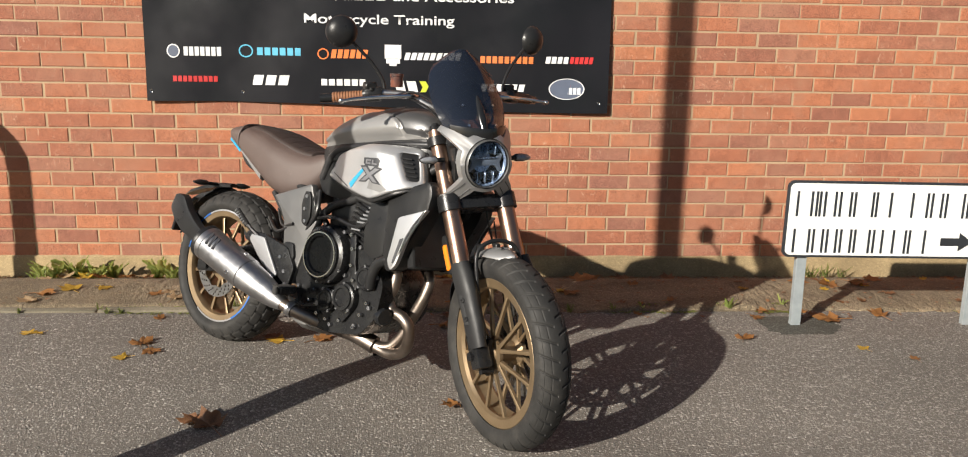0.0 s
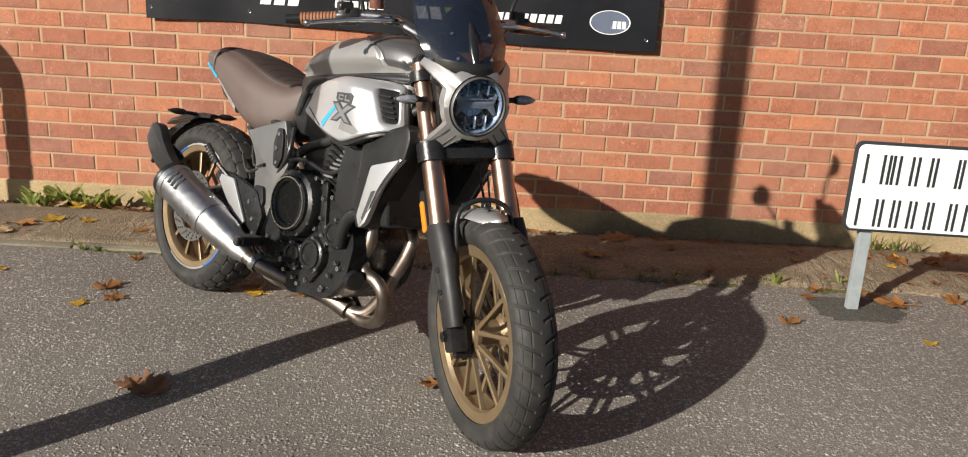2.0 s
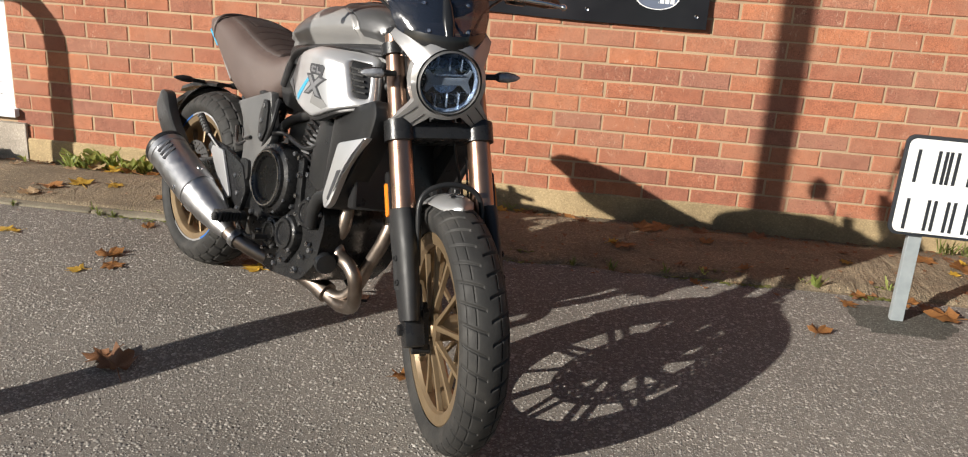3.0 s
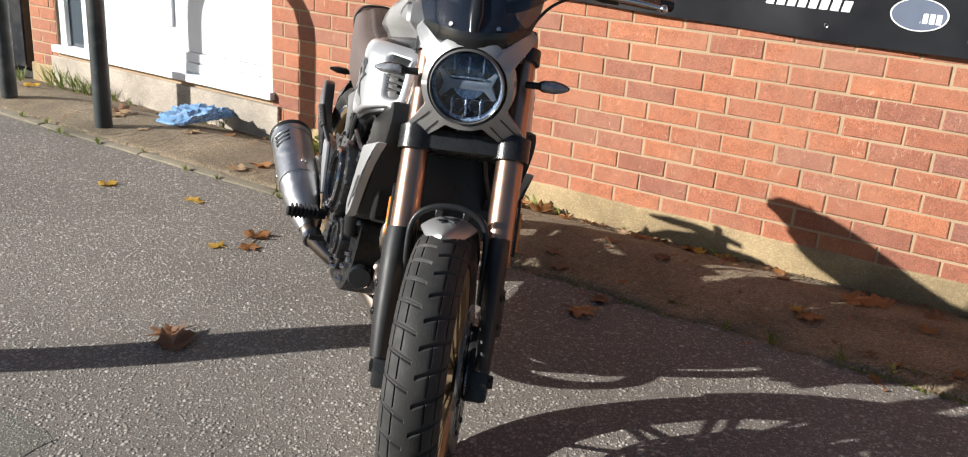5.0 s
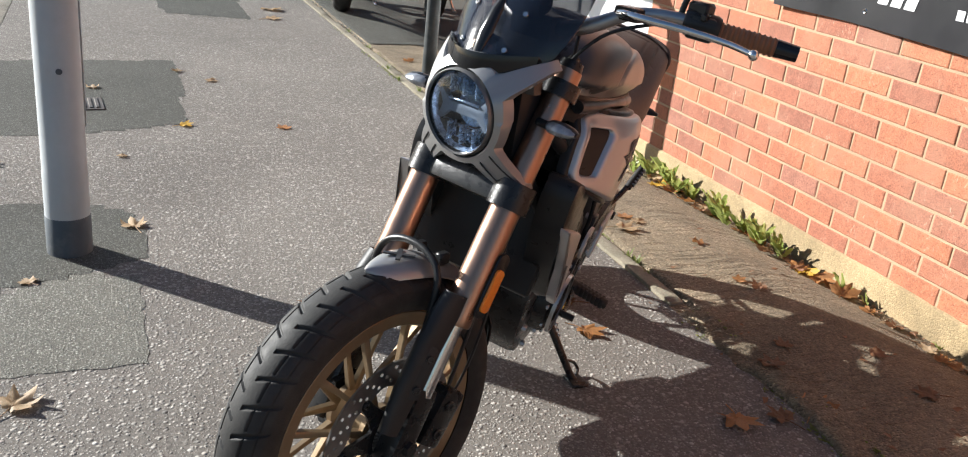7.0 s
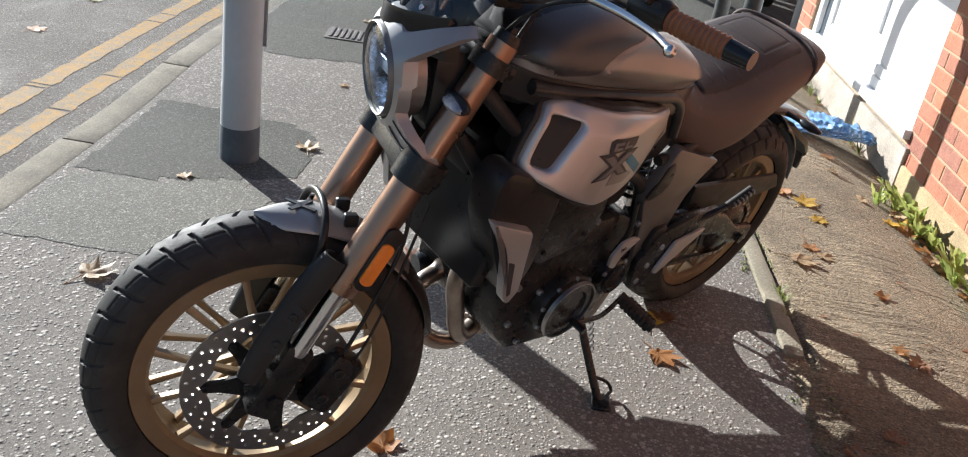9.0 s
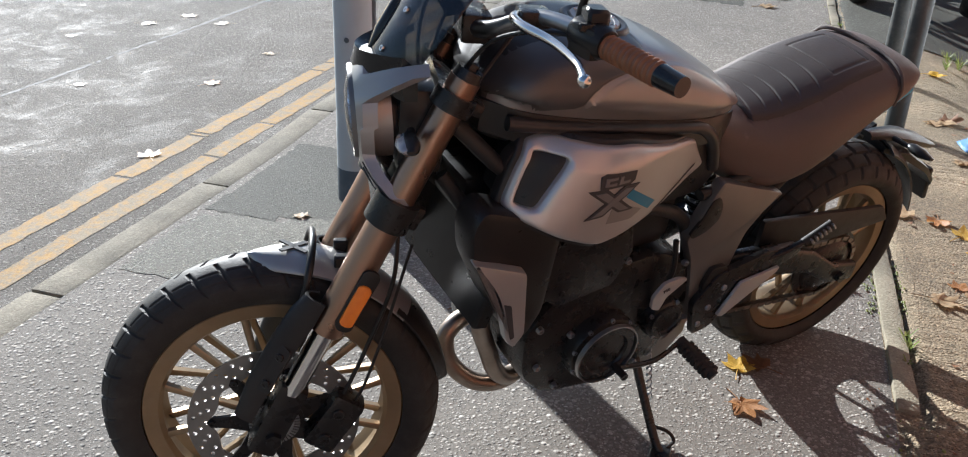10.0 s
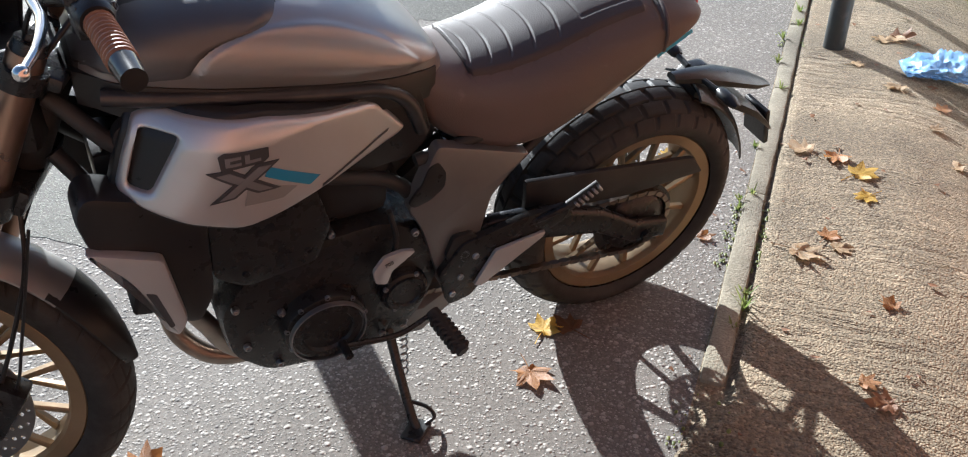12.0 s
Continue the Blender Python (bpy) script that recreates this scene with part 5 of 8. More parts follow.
flat = {1: side_plane(0.00001), -1: side_plane(-0.00001)}
for s in (1, -1):
    m = flat[s]
    panel = P("side_panel", drape(holed_plate(rounded_poly(PANEL, 0.018, 4), [rounded_poly(DUCT, 0.010, 3)], 0.034, 0.008, m), s), SILVER, "satin silver tank side panel with air duct", None, 60)
    trim = [(0.885 + (x - 0.885) * 1.035, 0.792 + (z - 0.795) * 1.10) for x, z in PANEL]
    P("panel_trim", drape(plate(rounded_poly(trim, 0.016, 3), 0.02, 0.004, m), s, 0.0), PLASTIC, "black trim round the panel", panel, 50)
    P("panel_core", drape(plate(rounded_poly([(0.885 + (x - 0.885) * 0.97, 0.800 + (z - 0.800) * 0.95) for x, z in PANEL], 0.016, 3), 0.050, 0, m), s, 0.054), FLAT_BLACK, "", panel)
    P("panel_back", plate(rounded_poly([(1.10, 0.86), (1.02, 0.915), (0.90, 0.905), (0.70, 0.885), (0.60, 0.850), (0.568, 0.740), (0.60, 0.690), (0.80, 0.665), (0.95, 0.675), (1.09, 0.755)], 0.02, 3), 0.022, 0.006, side_plane(s * 0.095)), PLASTIC, "black cover behind the panel", panel)
    P("duct_floor", drape(plate([(1.068, 0.884), (1.002, 0.884), (1.056, 0.778), (1.100, 0.781)], 0.004, 0, m), s, -0.004), FLAT_BLACK, "", panel)
    if s < 0:
        bm = bmesh.new()
        for k in range(5):
            z = 0.800 + 0.014 * k
            x0 = 1.064 - (z - 0.785) * 0.59
            box(0.0, 0.036, -0.004, 0.008, 0.0, 0.005, 0, 1, Matrix.Translation((x0 - 0.002, -bulge(x0, z) + 0.010, z)) @ Matrix.Rotation(radians(38), 4, "Z"), bm)
        P("duct_louvres", bm, PLASTIC, "", panel)
    lift = Matrix.Translation((0, s * 0.0345, 0)) @ m
    P("panel_stripe", drape(plate([(0.894, 0.820), (0.804, 0.761), (0.824, 0.751), (0.901, 0.803)] if s > 0 else [(0.904, 0.808), (0.884, 0.804), (0.810, 0.746), (0.828, 0.732)], 0.0008, 0, lift), s), SHADED_BLUE_STICKER if s > 0 else BLUE_STICKER, "blue stripe", panel)
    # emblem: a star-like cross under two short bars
    cx, cz = (0.932, 0.801) if s > 0 else (0.928, 0.787)
    bm = bmesh.new()
    for q, up in ((1, 0.0014), (-1, 0.0017)):
        plate([(cx + 0.056 * q, cz + 0.027), (cx + 0.020 * q, cz + 0.031), (cx - 0.056 * q, cz - 0.028), (cx - 0.018 * q, cz - 0.026)], up, 0, lift, bm)
    P("panel_emblem", drape(bm, s), EMBLEM_DARK, "dark cross emblem", panel)
    bm = bmesh.new()
    for q, up in ((1, 0.0024), (-1, 0.0027)):
        plate([(cx + 0.042 * q, cz + 0.0225), (cx + 0.022 * q, cz + 0.0250), (cx - 0.042 * q, cz - 0.0235), (cx - 0.020 * q, cz - 0.0215)], up, 0, lift, bm)
    for x0, outline in ((cx + s * 0.015, ((0.012, 0.036), (0.012, 0.052), (-0.012, 0.052), (-0.012, 0.047), (0.005, 0.047), (0.005, 0.041), (-0.012, 0.041), (-0.012, 0.036))),
                        (cx - s * 0.015, ((0.012, 0.036), (0.012, 0.052), (0.005, 0.052), (0.005, 0.041), (-0.012, 0.041), (-0.012, 0.036)))):
        plate([(x0 + s * px, cz + pz) for px, pz in outline], 0.0024, 0, lift, bm)
    P("emblem_inlay", drape(bm, s), EMBLEM_GREY, "grey emblem inlay", panel)
    bm = plate([(cx + 0.034, cz + 0.030), (cx + 0.036, cz + 0.054), (cx + 0.026, cz + 0.060), (cx - 0.040, cz + 0.056), (cx - 0.040, cz + 0.038), (cx - 0.030, cz + 0.030)], 0.0012, 0, lift)
    P("emblem_back", drape(bm, s), EMBLEM_DARK, "", panel)
    bm = plate([(cx - s * 0.004, cz - 0.008), (cx - s * 0.040, cz - 0.018), (cx - s * 0.085, cz - 0.040), (cx - s * 0.060, cz - 0.052), (cx + s * 0.004, cz - 0.046)], 0.0007, 0, lift)
    P("emblem_shade", drape(bm, s), TITAN, "grey printed field under the emblem", panel)
    P("panel_line", drape(plate([(0.800, 0.733), (0.662, 0.772), (0.660, 0.777), (0.800, 0.738)], 0.0008, 0, lift), s), EMBLEM_DARK, "", panel)

# -- seat --
SX = [-0.03, -0.012, 0.02, 0.06, 0.12, 0.22, 0.32, 0.42, 0.50, 0.56, 0.60]
S_TOP = [0.868, 0.889, 0.900, 0.906, 0.907, 0.895, 0.868, 0.840, 0.833, 0.850, 0.868]
S_LOW = [0.850, 0.840, 0.825, 0.802, 0.768, 0.706, 0.652, 0.638, 0.672, 0.722, 0.790]
S_HALF = [0.070, 0.100, 0.118, 0.128, 0.137, 0.147, 0.153, 0.142, 0.124, 0.108, 0.095]
grooves = [0.465, 0.425, 0.385, 0.340, 0.290, 0.235]
sections = []
N = 230
for i in range(N + 1):
    x = SX[0] + (SX[-1] - SX[0]) * i / N
    top, low, half = spline(SX, S_TOP, x), spline(SX, S_LOW, x), spline(SX, S_HALF, x)
    ring = []
    for k in range(52):
        a = 2 * math.pi * k / 52
        ca, sa = math.cos(a), math.sin(a)
        y = half * math.copysign(abs(ca) ** 0.72, ca)
        mid = low + (top - low) * 0.55
        z = mid + (top - mid) * math.copysign(abs(sa) ** 0.78, sa) if sa >= 0 else mid + (mid - low) * math.copysign(abs(sa) ** 0.55, sa)
        if sa > 0.25:
            u = abs(y) / half
            for g in grooves:
                gx = g + 0.05 * u * u
                z -= 0.0055 * step01((0.72 - u) / 0.06) * math.exp(-((x - gx) / 0.0036) ** 2)
            z += 0.004 * step01((0.70 - u) / 0.08) * step01((x - 0.11) / 0.02) * step01((0.48 - x) / 0.02)
            z -= 0.007 * math.exp(-((x - 0.080 - 0.02 * u) / 0.005) ** 2)
            z -= 0.0035 * math.exp(-((u - 0.76) / 0.03) ** 2) * (1 if 0.10 < x < 0.48 else 0)
        ring.append(Vector((x, y, z)))
    sections.append(ring)
seat = P("seat", loft(sections), LEATHER, "brown ribbed leather seat", None, 70)
# darker grooved cover sewn into the top
rows = []
for i in range(261):
    f = i / 260
    x = 0.122 + 0.364 * f
    wide = 0.70 * min(1.0, 0.72 + 2.2 * math.sqrt(max(0.0, min(f, 1 - f))))
    half, top, low = spline(SX, S_HALF, x), spline(SX, S_TOP, x), spline(SX, S_LOW, x)
    mid = low + (top - low) * 0.55
    row = []
    for k in range(-30, 31):
        u = wide * k / 30
        z = mid + (top - mid) * (1 - abs(u) ** 2.78) ** 0.39 + 0.0062
        for g in grooves[:5]:
            z -= 0.0022 * step01((0.60 - abs(u)) / 0.04) * math.exp(-((x - g - 0.05 * u * u) / 0.0020) ** 2)
        edge = max(0.148 - x, x - 0.252, (abs(u) - 0.46) * half)
        z -= 0.0022 * math.exp(-(edge / 0.0022) ** 2)
        z -= 0.005 * step01((abs(k) - 28.0) / 2.0) + 0.005 * step01((0.012 - f) / 0.012) + 0.005 * step01((f - 0.988) / 0.012)
        row.append(Vector((x, half * u, z)))
    rows.append(row + [p - Vector((0, 0, 0.012)) for p in row[::-1]])
P("seat_cover", loft(rows), LEATHER_DARK, "darker brown grooved leather cover", seat, 70)
bm = bmesh.new()
for s in (1, -1):
    pipe([(0.085, s * 0.128, 0.820), (0.090, s * 0.135, 0.862), (0.092, s * 0.116, 0.896), (0.082, s * 0.06, 0.909), (0.080, 0.0, 0.910)], 0.0045, 8, 6, bm)
P("seat_strap", bm, LEATHER, "leather strap across the seat", seat)
for s in (1, -1):
    rings = []
    for i in range(24):
        x = 0.240 - 0.235 * i / 23
        low, half = spline(SX, S_LOW, x), spline(SX, S_HALF, x)
        rings.append([Vector((x, s * (half * 0.74 + dy), low + 0.010 + dz)) for dy, dz in ((0.0, -0.010), (0.012, -0.004), (0.013, 0.012), (0.006, 0.020), (-0.01, 0.016), (-0.012, -0.006))])
    tail = P("tail_strip", loft(rings), TITAN, "grey tail strip below the seat", seat)
    P("tail_accent", plate([(0.085, 0.801), (0.012, 0.846), (0.008, 0.838), (0.080, 0.793)], 0.0012, 0, side_plane(s * 0.1120)), BLUE_STICKER, "blue accent", seat)
P("tail_lamp", box(-0.043, -0.024, -0.055, 0.055, 0.850, 0.870, 0.006, 2), RED_LENS, "red tail lamp", seat)

# -- frame, side covers --
bm = bmesh.new()
for s in (1, -1):
    pipe([(1.17, s * 0.05, 0.90), (1.05, s * 0.115, 0.80), (0.80, s * 0.118, 0.70), (0.62, s * 0.112, 0.62), (0.54, s * 0.11, 0.44)], 0.015, 12, 5, bm)
    pipe([(1.18, s * 0.05, 0.80), (1.08, s * 0.12, 0.66), (0.95, s * 0.13, 0.56)], 0.014, 10, 4, bm)
    pipe([(1.05, s * 0.115, 0.80), (0.97, s * 0.13, 0.67), (0.80, s * 0.135, 0.70)], 0.011, 10, 1, bm)
    pipe([(0.60, s * 0.12, 0.68), (0.35, s * 0.11, 0.72), (0.14, s * 0.09, 0.745), (0.03, s * 0.06, 0.812)], 0.013, 10, 5, bm)
    pipe([(0.52, s * 0.12, 0.44), (0.40, s * 0.10, 0.57), (0.30, s * 0.09, 0.66)], 0.012, 10, 4, bm)
tube_between((1.145, 0, 0.93), (1.235, 0, 0.735), 0.034, 0.034, 18, bm)
P("frame", bm, GUARD, "black tubular frame")
COVER = [(0.566, 0.720), (0.362, 0.652), (0.406, 0.612), (0.438, 0.565), (0.448, 0.510), (0.460, 0.410), (0.500, 0.345), (0.530, 0.336), (0.558, 0.430), (0.585, 0.520), (0.618, 0.582), (0.598, 0.640)]
for s in (1, -1):
    cov = P("frame_cover", plate(rounded_poly(COVER, 0.012, 3), 0.026, 0.008, side_plane(s * 0.118)), GUNMETAL, "gunmetal grey frame cover")
    P("cover_inset", plate(rounded_poly([(0.564, 0.686), (0.546, 0.657), (0.546, 0.623), (0.573, 0.597), (0.607, 0.586), (0.620, 0.598), (0.595, 0.638), (0.582, 0.676)], 0.008, 2), 0.006, 0.002, side_plane(s * 0.140)), PLASTIC, "black slanting hollow in the cover", cov)
    if s < 0:
        P("bolt_plate", plate(rounded_poly([(0.572, 0.690), (0.548, 0.690), (0.536, 0.640), (0.548, 0.572), (0.572, 0.560), (0.590, 0.600), (0.584, 0.660)], 0.006, 2), 0.010, 0.003, side_plane(-0.144)), PLASTIC, "black bolted plate", cov)
    P("pivot_plate", plate(rounded_poly([(0.455, 0.455), (0.475, 0.490), (0.520, 0.490), (0.535, 0.440), (0.500, 0.380), (0.465, 0.400)], 0.01, 2), 0.012, 0.004, side_plane(s * 0.144)), PLASTIC, "", cov)
    bm = bmesh.new()
    bolt(bm, (0.495, s * 0.155, 0.440), (0, s, 0), 0.013, 0.007)
    if s < 0:
        for x, z in ((0.562, 0.672), (0.558, 0.625), (0.566, 0.580)):
            bolt(bm, (x, -0.153, z), (0, -1, 0), 0.0075, 0.005)
    P("cover_bolts", bm, BRUSHED, "", cov)

# -- engine --
bm = bmesh.new()
CASE = [(0.56, 0.30), (0.53, 0.40), (0.56, 0.50), (0.66, 0.56), (0.80, 0.55), (0.93, 0.50), (0.985, 0.42), (0.97, 0.30), (0.90, 0.225), (0.72, 0.200), (0.60, 0.235)]
plate(rounded_poly(CASE, 0.03, 3), 0.27, 0.02, Matrix.Translation((0, -0.135, 0)) @ Matrix(((1, 0, 0, 0), (0, 0, 1, 0), (0, 1, 0, 0), (0, 0, 0, 1))), bm)
engine = P("engine", bm, ENGINE_BLACK, "black twin-cylinder engine")
tiltc = Matrix.Translation((0.86, 0, 0.52)) @ Matrix.Rotation(radians(18), 4, "Y")
bm = box(-0.10, 0.095, -0.125, 0.125, 0.0, 0.20, 0.012, 2, tiltc)
P("cylinder_block", bm, ENGINE_BLACK, "", engine)
for k in range(7):
    P("fin", box(-0.108, 0.104, -0.136, 0.136, 0.018 + 0.019 * k, 0.025 + 0.019 * k, 0.002, 1, tiltc), ENGINE_BLACK, "", engine)
P("cylinder_head", box(-0.105, 0.10, -0.130, 0.130, 0.160, 0.235, 0.018, 2, tiltc), ENGINE_BLACK, "", engine)
bm = bmesh.new()
for s in (-1,):
    for k in range(7):
        z = 0.585 + 0.014 * k
        box(0.800, 0.845, 0, 0.004, z, z + 0.006, 0, 1, Matrix.Translation((0.012 * k, 0.140 if s > 0 else -0.144, 0)), bm)
P("finned_insert", bm, BRUSHED, "bright fin edges", engine)


def round_cover(c, s, r, depth, name, ring_mat=None, bolts=8, ring_at=0.72):
    c = Vector(c)
    m = frame_to(c, c + Vector((0, s, 0)))
    cov = P(name, lathe([(r, -0.03), (r, depth * 0.45), (r * 0.95, depth * 0.7), (r * 0.82, depth * 0.8), (r * 0.80, depth), (r * 0.62, depth * 1.0), (r * 0.58, depth * 0.86), (0, depth * 0.86)], 40, m), ENGINE_BLACK, "black round engine cover", engine)
    if ring_mat:
        P("cover_ring", lathe([(r * ring_at, depth * 0.9), (r * ring_at, depth * 1.10), (r * (ring_at + 0.04), depth * 1.10), (r * (ring_at + 0.055), depth * 0.9)], 48, m), ring_mat, "", engine)
    bm = bmesh.new()
    for k in range(bolts):
        a = 2 * math.pi * (k + 0.3) / bolts
        bolt(bm, c + Vector((r * 0.93 * math.cos(a), s * depth * 0.62, r * 0.93 * math.sin(a))), (0, s, 0), 0.0058, 0.006)
    P("cover_bolts", bm, BRUSHED, "", engine)


round_cover((0.705, -0.135, 0.478), -1, 0.108, 0.052, "clutch_cover", CHROME, 10)
round_cover((0.825, -0.135, 0.345), -1, 0.055, 0.035, "water_pump_cover", None, 5)
round_cover((0.735, -0.135, 0.320), -1, 0.045, 0.030, "filter_cover", None, 4)
round_cover((0.91, -0.135, 0.43), -1, 0.045, 0.028, "side_cover", None, 5)
round_cover((0.790, 0.135, 0.352), 1, 0.086, 0.045, "alternator_cover", BRUSHED, 9, 0.86)
round_cover((0.620, 0.135, 0.375), 1, 0.052, 0.030, "sprocket_cover", None, 4)
# joint flange down the clutch side with its row of bolts
P("case_flange", plate(rounded_poly([(0.805, 0.575), (0.835, 0.570), (0.850, 0.470), (0.872, 0.400), (0.862, 0.300), (0.825, 0.255), (0.800, 0.262), (0.835, 0.310), (0.842, 0.395), (0.822, 0.465)], 0.006, 2), 0.014, 0.004, side_plane(-0.135)), ENGINE_BLACK, "", engine)
bm = bmesh.new()
for x, z in ((0.820, 0.568), (0.834, 0.520), (0.838, 0.462), (0.856, 0.412), (0.855, 0.355), (0.848, 0.300), (0.815, 0.262)):
    bolt(bm, (x, -0.148, z), (0, -1, 0), 0.0075, 0.012)
for x, z in ((0.640, 0.300), (0.690, 0.262), (0.740, 0.250), (0.660, 0.345), (0.905, 0.300), (0.930, 0.345), (0.880, 0.250)):
    bolt(bm, (x, -0.140, z), (0, -1, 0), 0.0075, 0.012)
P("case_bolts", bm, CHROME, "bright engine case bolts", engine)
bm = bmesh.new()
for s in (1, -1):
    for x, z in ((0.60, 0.52), (0.66, 0.25), (0.76, 0.235), (0.88, 0.255), (0.94, 0.33), (0.955, 0.44), (0.86, 0.53), (0.77, 0.57), (0.84, 0.60), (0.90, 0.66), (0.97, 0.62), (0.80, 0.42), (0.87, 0.40), (0.57, 0.34)):
        bolt(bm, (x, s * 0.137, z), (0, s, 0), 0.008, 0.010)
P("case_bolts", bm, BRUSHED, "bright engine case bolts", engine)
bm = bmesh.new()
pipe([(0.936, -0.150, 0.402), (0.947, -0.158, 0.449), (0.969, -0.160, 0.490), (1.009, -0.158, 0.512), (1.047, -0.145, 0.526)], 0.019, 12, 5, bm)
P("water_hose", bm, PLASTIC, "thick black water hose", engine)
FILTER = frame_to((0.930, -0.095, 0.310), (1.019, -0.120, 0.305))
bm = lathe([(0.0, 0.0), (0.027, 0.0), (0.027, 0.028), (0.031, 0.032), (0.032, 0.060), (0.028, 0.068), (0.0, 0.069)], 20, FILTER)
for k in range(5):
    P("filter_rib", lathe([(0.027, 0.003 + 0.005 * k), (0.0305, 0.003 + 0.005 * k), (0.0305, 0.0055 + 0.005 * k), (0.027, 0.0055 + 0.005 * k)], 20, FILTER), BRUSHED, "", engine)
P("oil_filter", bm, GLOSS_BLACK, "black oil filter", engine)
bm = bmesh.new()
pipe([(0.62, -0.14, 0.60), (0.72, -0.155, 0.615), (0.84, -0.150, 0.60), (0.94, -0.14, 0.66)], 0.007, 8, 5, bm)
pipe([(0.56, -0.135, 0.54), (0.62, -0.15, 0.62), (0.60, -0.13, 0.70)], 0.008, 8, 5, bm)
pipe([(0.66, 0.15, 0.60), (0.645, 0.155, 0.52), (0.66, 0.150, 0.44), (0.63, 0.150, 0.36)], 0.006, 8, 5, bm)
pipe([(0.35, -0.10, 0.60), (0.42, -0.13, 0.545), (0.50, -0.15, 0.56)], 0.006, 8, 5, bm)
pipe([(0.30, -0.10, 0.56), (0.40, -0.14, 0.52), (0.46, -0.14, 0.54)], 0.006, 8, 5, bm)
P("hoses", bm, PLASTIC, "black hoses and wires", engine)
P("cylinder_cover", plate(rounded_poly([(0.985, 0.700), (0.985, 0.530), (0.940, 0.500), (0.880, 0.520), (0.872, 0.600), (0.890, 0.705)], 0.014, 3), 0.016, 0.005, side_plane(-0.136)), PLASTIC, "black cover beside the cylinders", engine)
P("cylinder_cover", plate(rounded_poly([(0.985, 0.690), (0.985, 0.540), (0.930, 0.500), (0.800, 0.520), (0.770, 0.600), (0.800, 0.705)], 0.014, 3), 0.016, 0.005, side_plane(0.132)), ENGINE_BLACK, "black cover beside the cylinders", engine)
bm = bmesh.new()
for x, z in ((0.955, 0.665), (0.835, 0.670), (0.930, 0.535), (0.815, 0.555)):
    bolt(bm, (x, 0.147, z), (0, 1, 0), 0.007, 0.006)
P("cover_bolts", bm, ENGINE_BLACK, "", engine)
P("throttle_body", box(0.64, 0.80, -0.11, 0.11, 0.56, 0.72, 0.03, 2), PLASTIC, "", engine)
P("engine_plate", plate(rounded_poly([(0.610, 0.502), (0.640, 0.511), (0.676, 0.505), (0.697, 0.473), (0.692, 0.440), (0.668, 0.430), (0.658, 0.464), (0.636, 0.481)], 0.007, 3), 0.008, 0.002, side_plane(0.165)), SILVER, "small silver plate", engine)
bm = text_mesh("700", 0.012, 0.0006)
way, rise = Vector((-0.88, 0, 0.36)).normalized(), Vector((0.36, 0, 0.88)).normalized()
for v in bm.verts:
    v.co = Vector((0.664, 0.1738 + v.co.z, 0.482)) + way * v.co.x + rise * v.co.y
P("model_number", bm, EMBLEM_DARK, "dark printed model number", engine)

# -- radiator and shrouds --
rad = P("radiator", box(-0.018, 0.018, -0.150, 0.150, -0.100, 0.125, 0.006, 1, Matrix.Translation((1.085, 0, 0.595)) @ Matrix.Rotation(radians(-14), 4, "Y")), PLASTIC, "black radiator with silver shrouds")
for k in range(30):
    m = Matrix.Translation((1.100, 0, 0.595)) @ Matrix.Rotation(radians(-14), 4, "Y")
    P("radiator_fin", box(-0.002, 0.003, -0.10, 0.10, -0.092 + 0.007 * k, -0.0895 + 0.007 * k, 0, 1, m), FLAT_BLACK, "", rad)
SH = [(1.158, 0.704), (1.046, 0.664), (1.024, 0.515), (1.042, 0.482), (1.062, 0.502), (1.092, 0.602), (1.112, 0.640)]
SHB = [(1.160, 0.800), (0.985, 0.735), (0.990, 0.53), (1.02, 0.47), (1.055, 0.485), (1.118, 0.59), (1.168, 0.69), (1.180, 0.76)]
for s in (1, -1):
    P("shroud_back", plate(rounded_poly(SHB, 0.02, 3), 0.066, 0.014, side_plane(s * 0.110)), PLASTIC, "black radiator side cover", rad)
    m = Matrix.Translation((1.05, 0, 0.6)) @ Matrix.Rotation(radians(-s * 6), 4, "Z") @ Matrix.Translation((-1.05, 0, -0.6)) @ side_plane(s * 0.182)
    P("shroud", plate(rounded_poly(SH, 0.010, 3), 0.020, 0.006, m), SILVER, "satin silver radiator shroud", rad)
    P("shroud_slot", plate(rounded_poly([(1.082, 0.600), (1.066, 0.594), (1.046, 0.512), (1.054, 0.508)], 0.003, 2), 0.0012, 0, m @ Matrix.Translation((0, 0, 0.0195))), EMBLEM_DARK, "", rad)
bm = bmesh.new()
box(1.06, 1.13, -0.055, 0.055, 0.70, 0.78, 0.012, 2, None, bm)
box(1.02, 1.075, -0.10, 0.10, 0.485, 0.525, 0.015, 2, None, bm)
P("horn_box", bm, PLASTIC, "", rad)

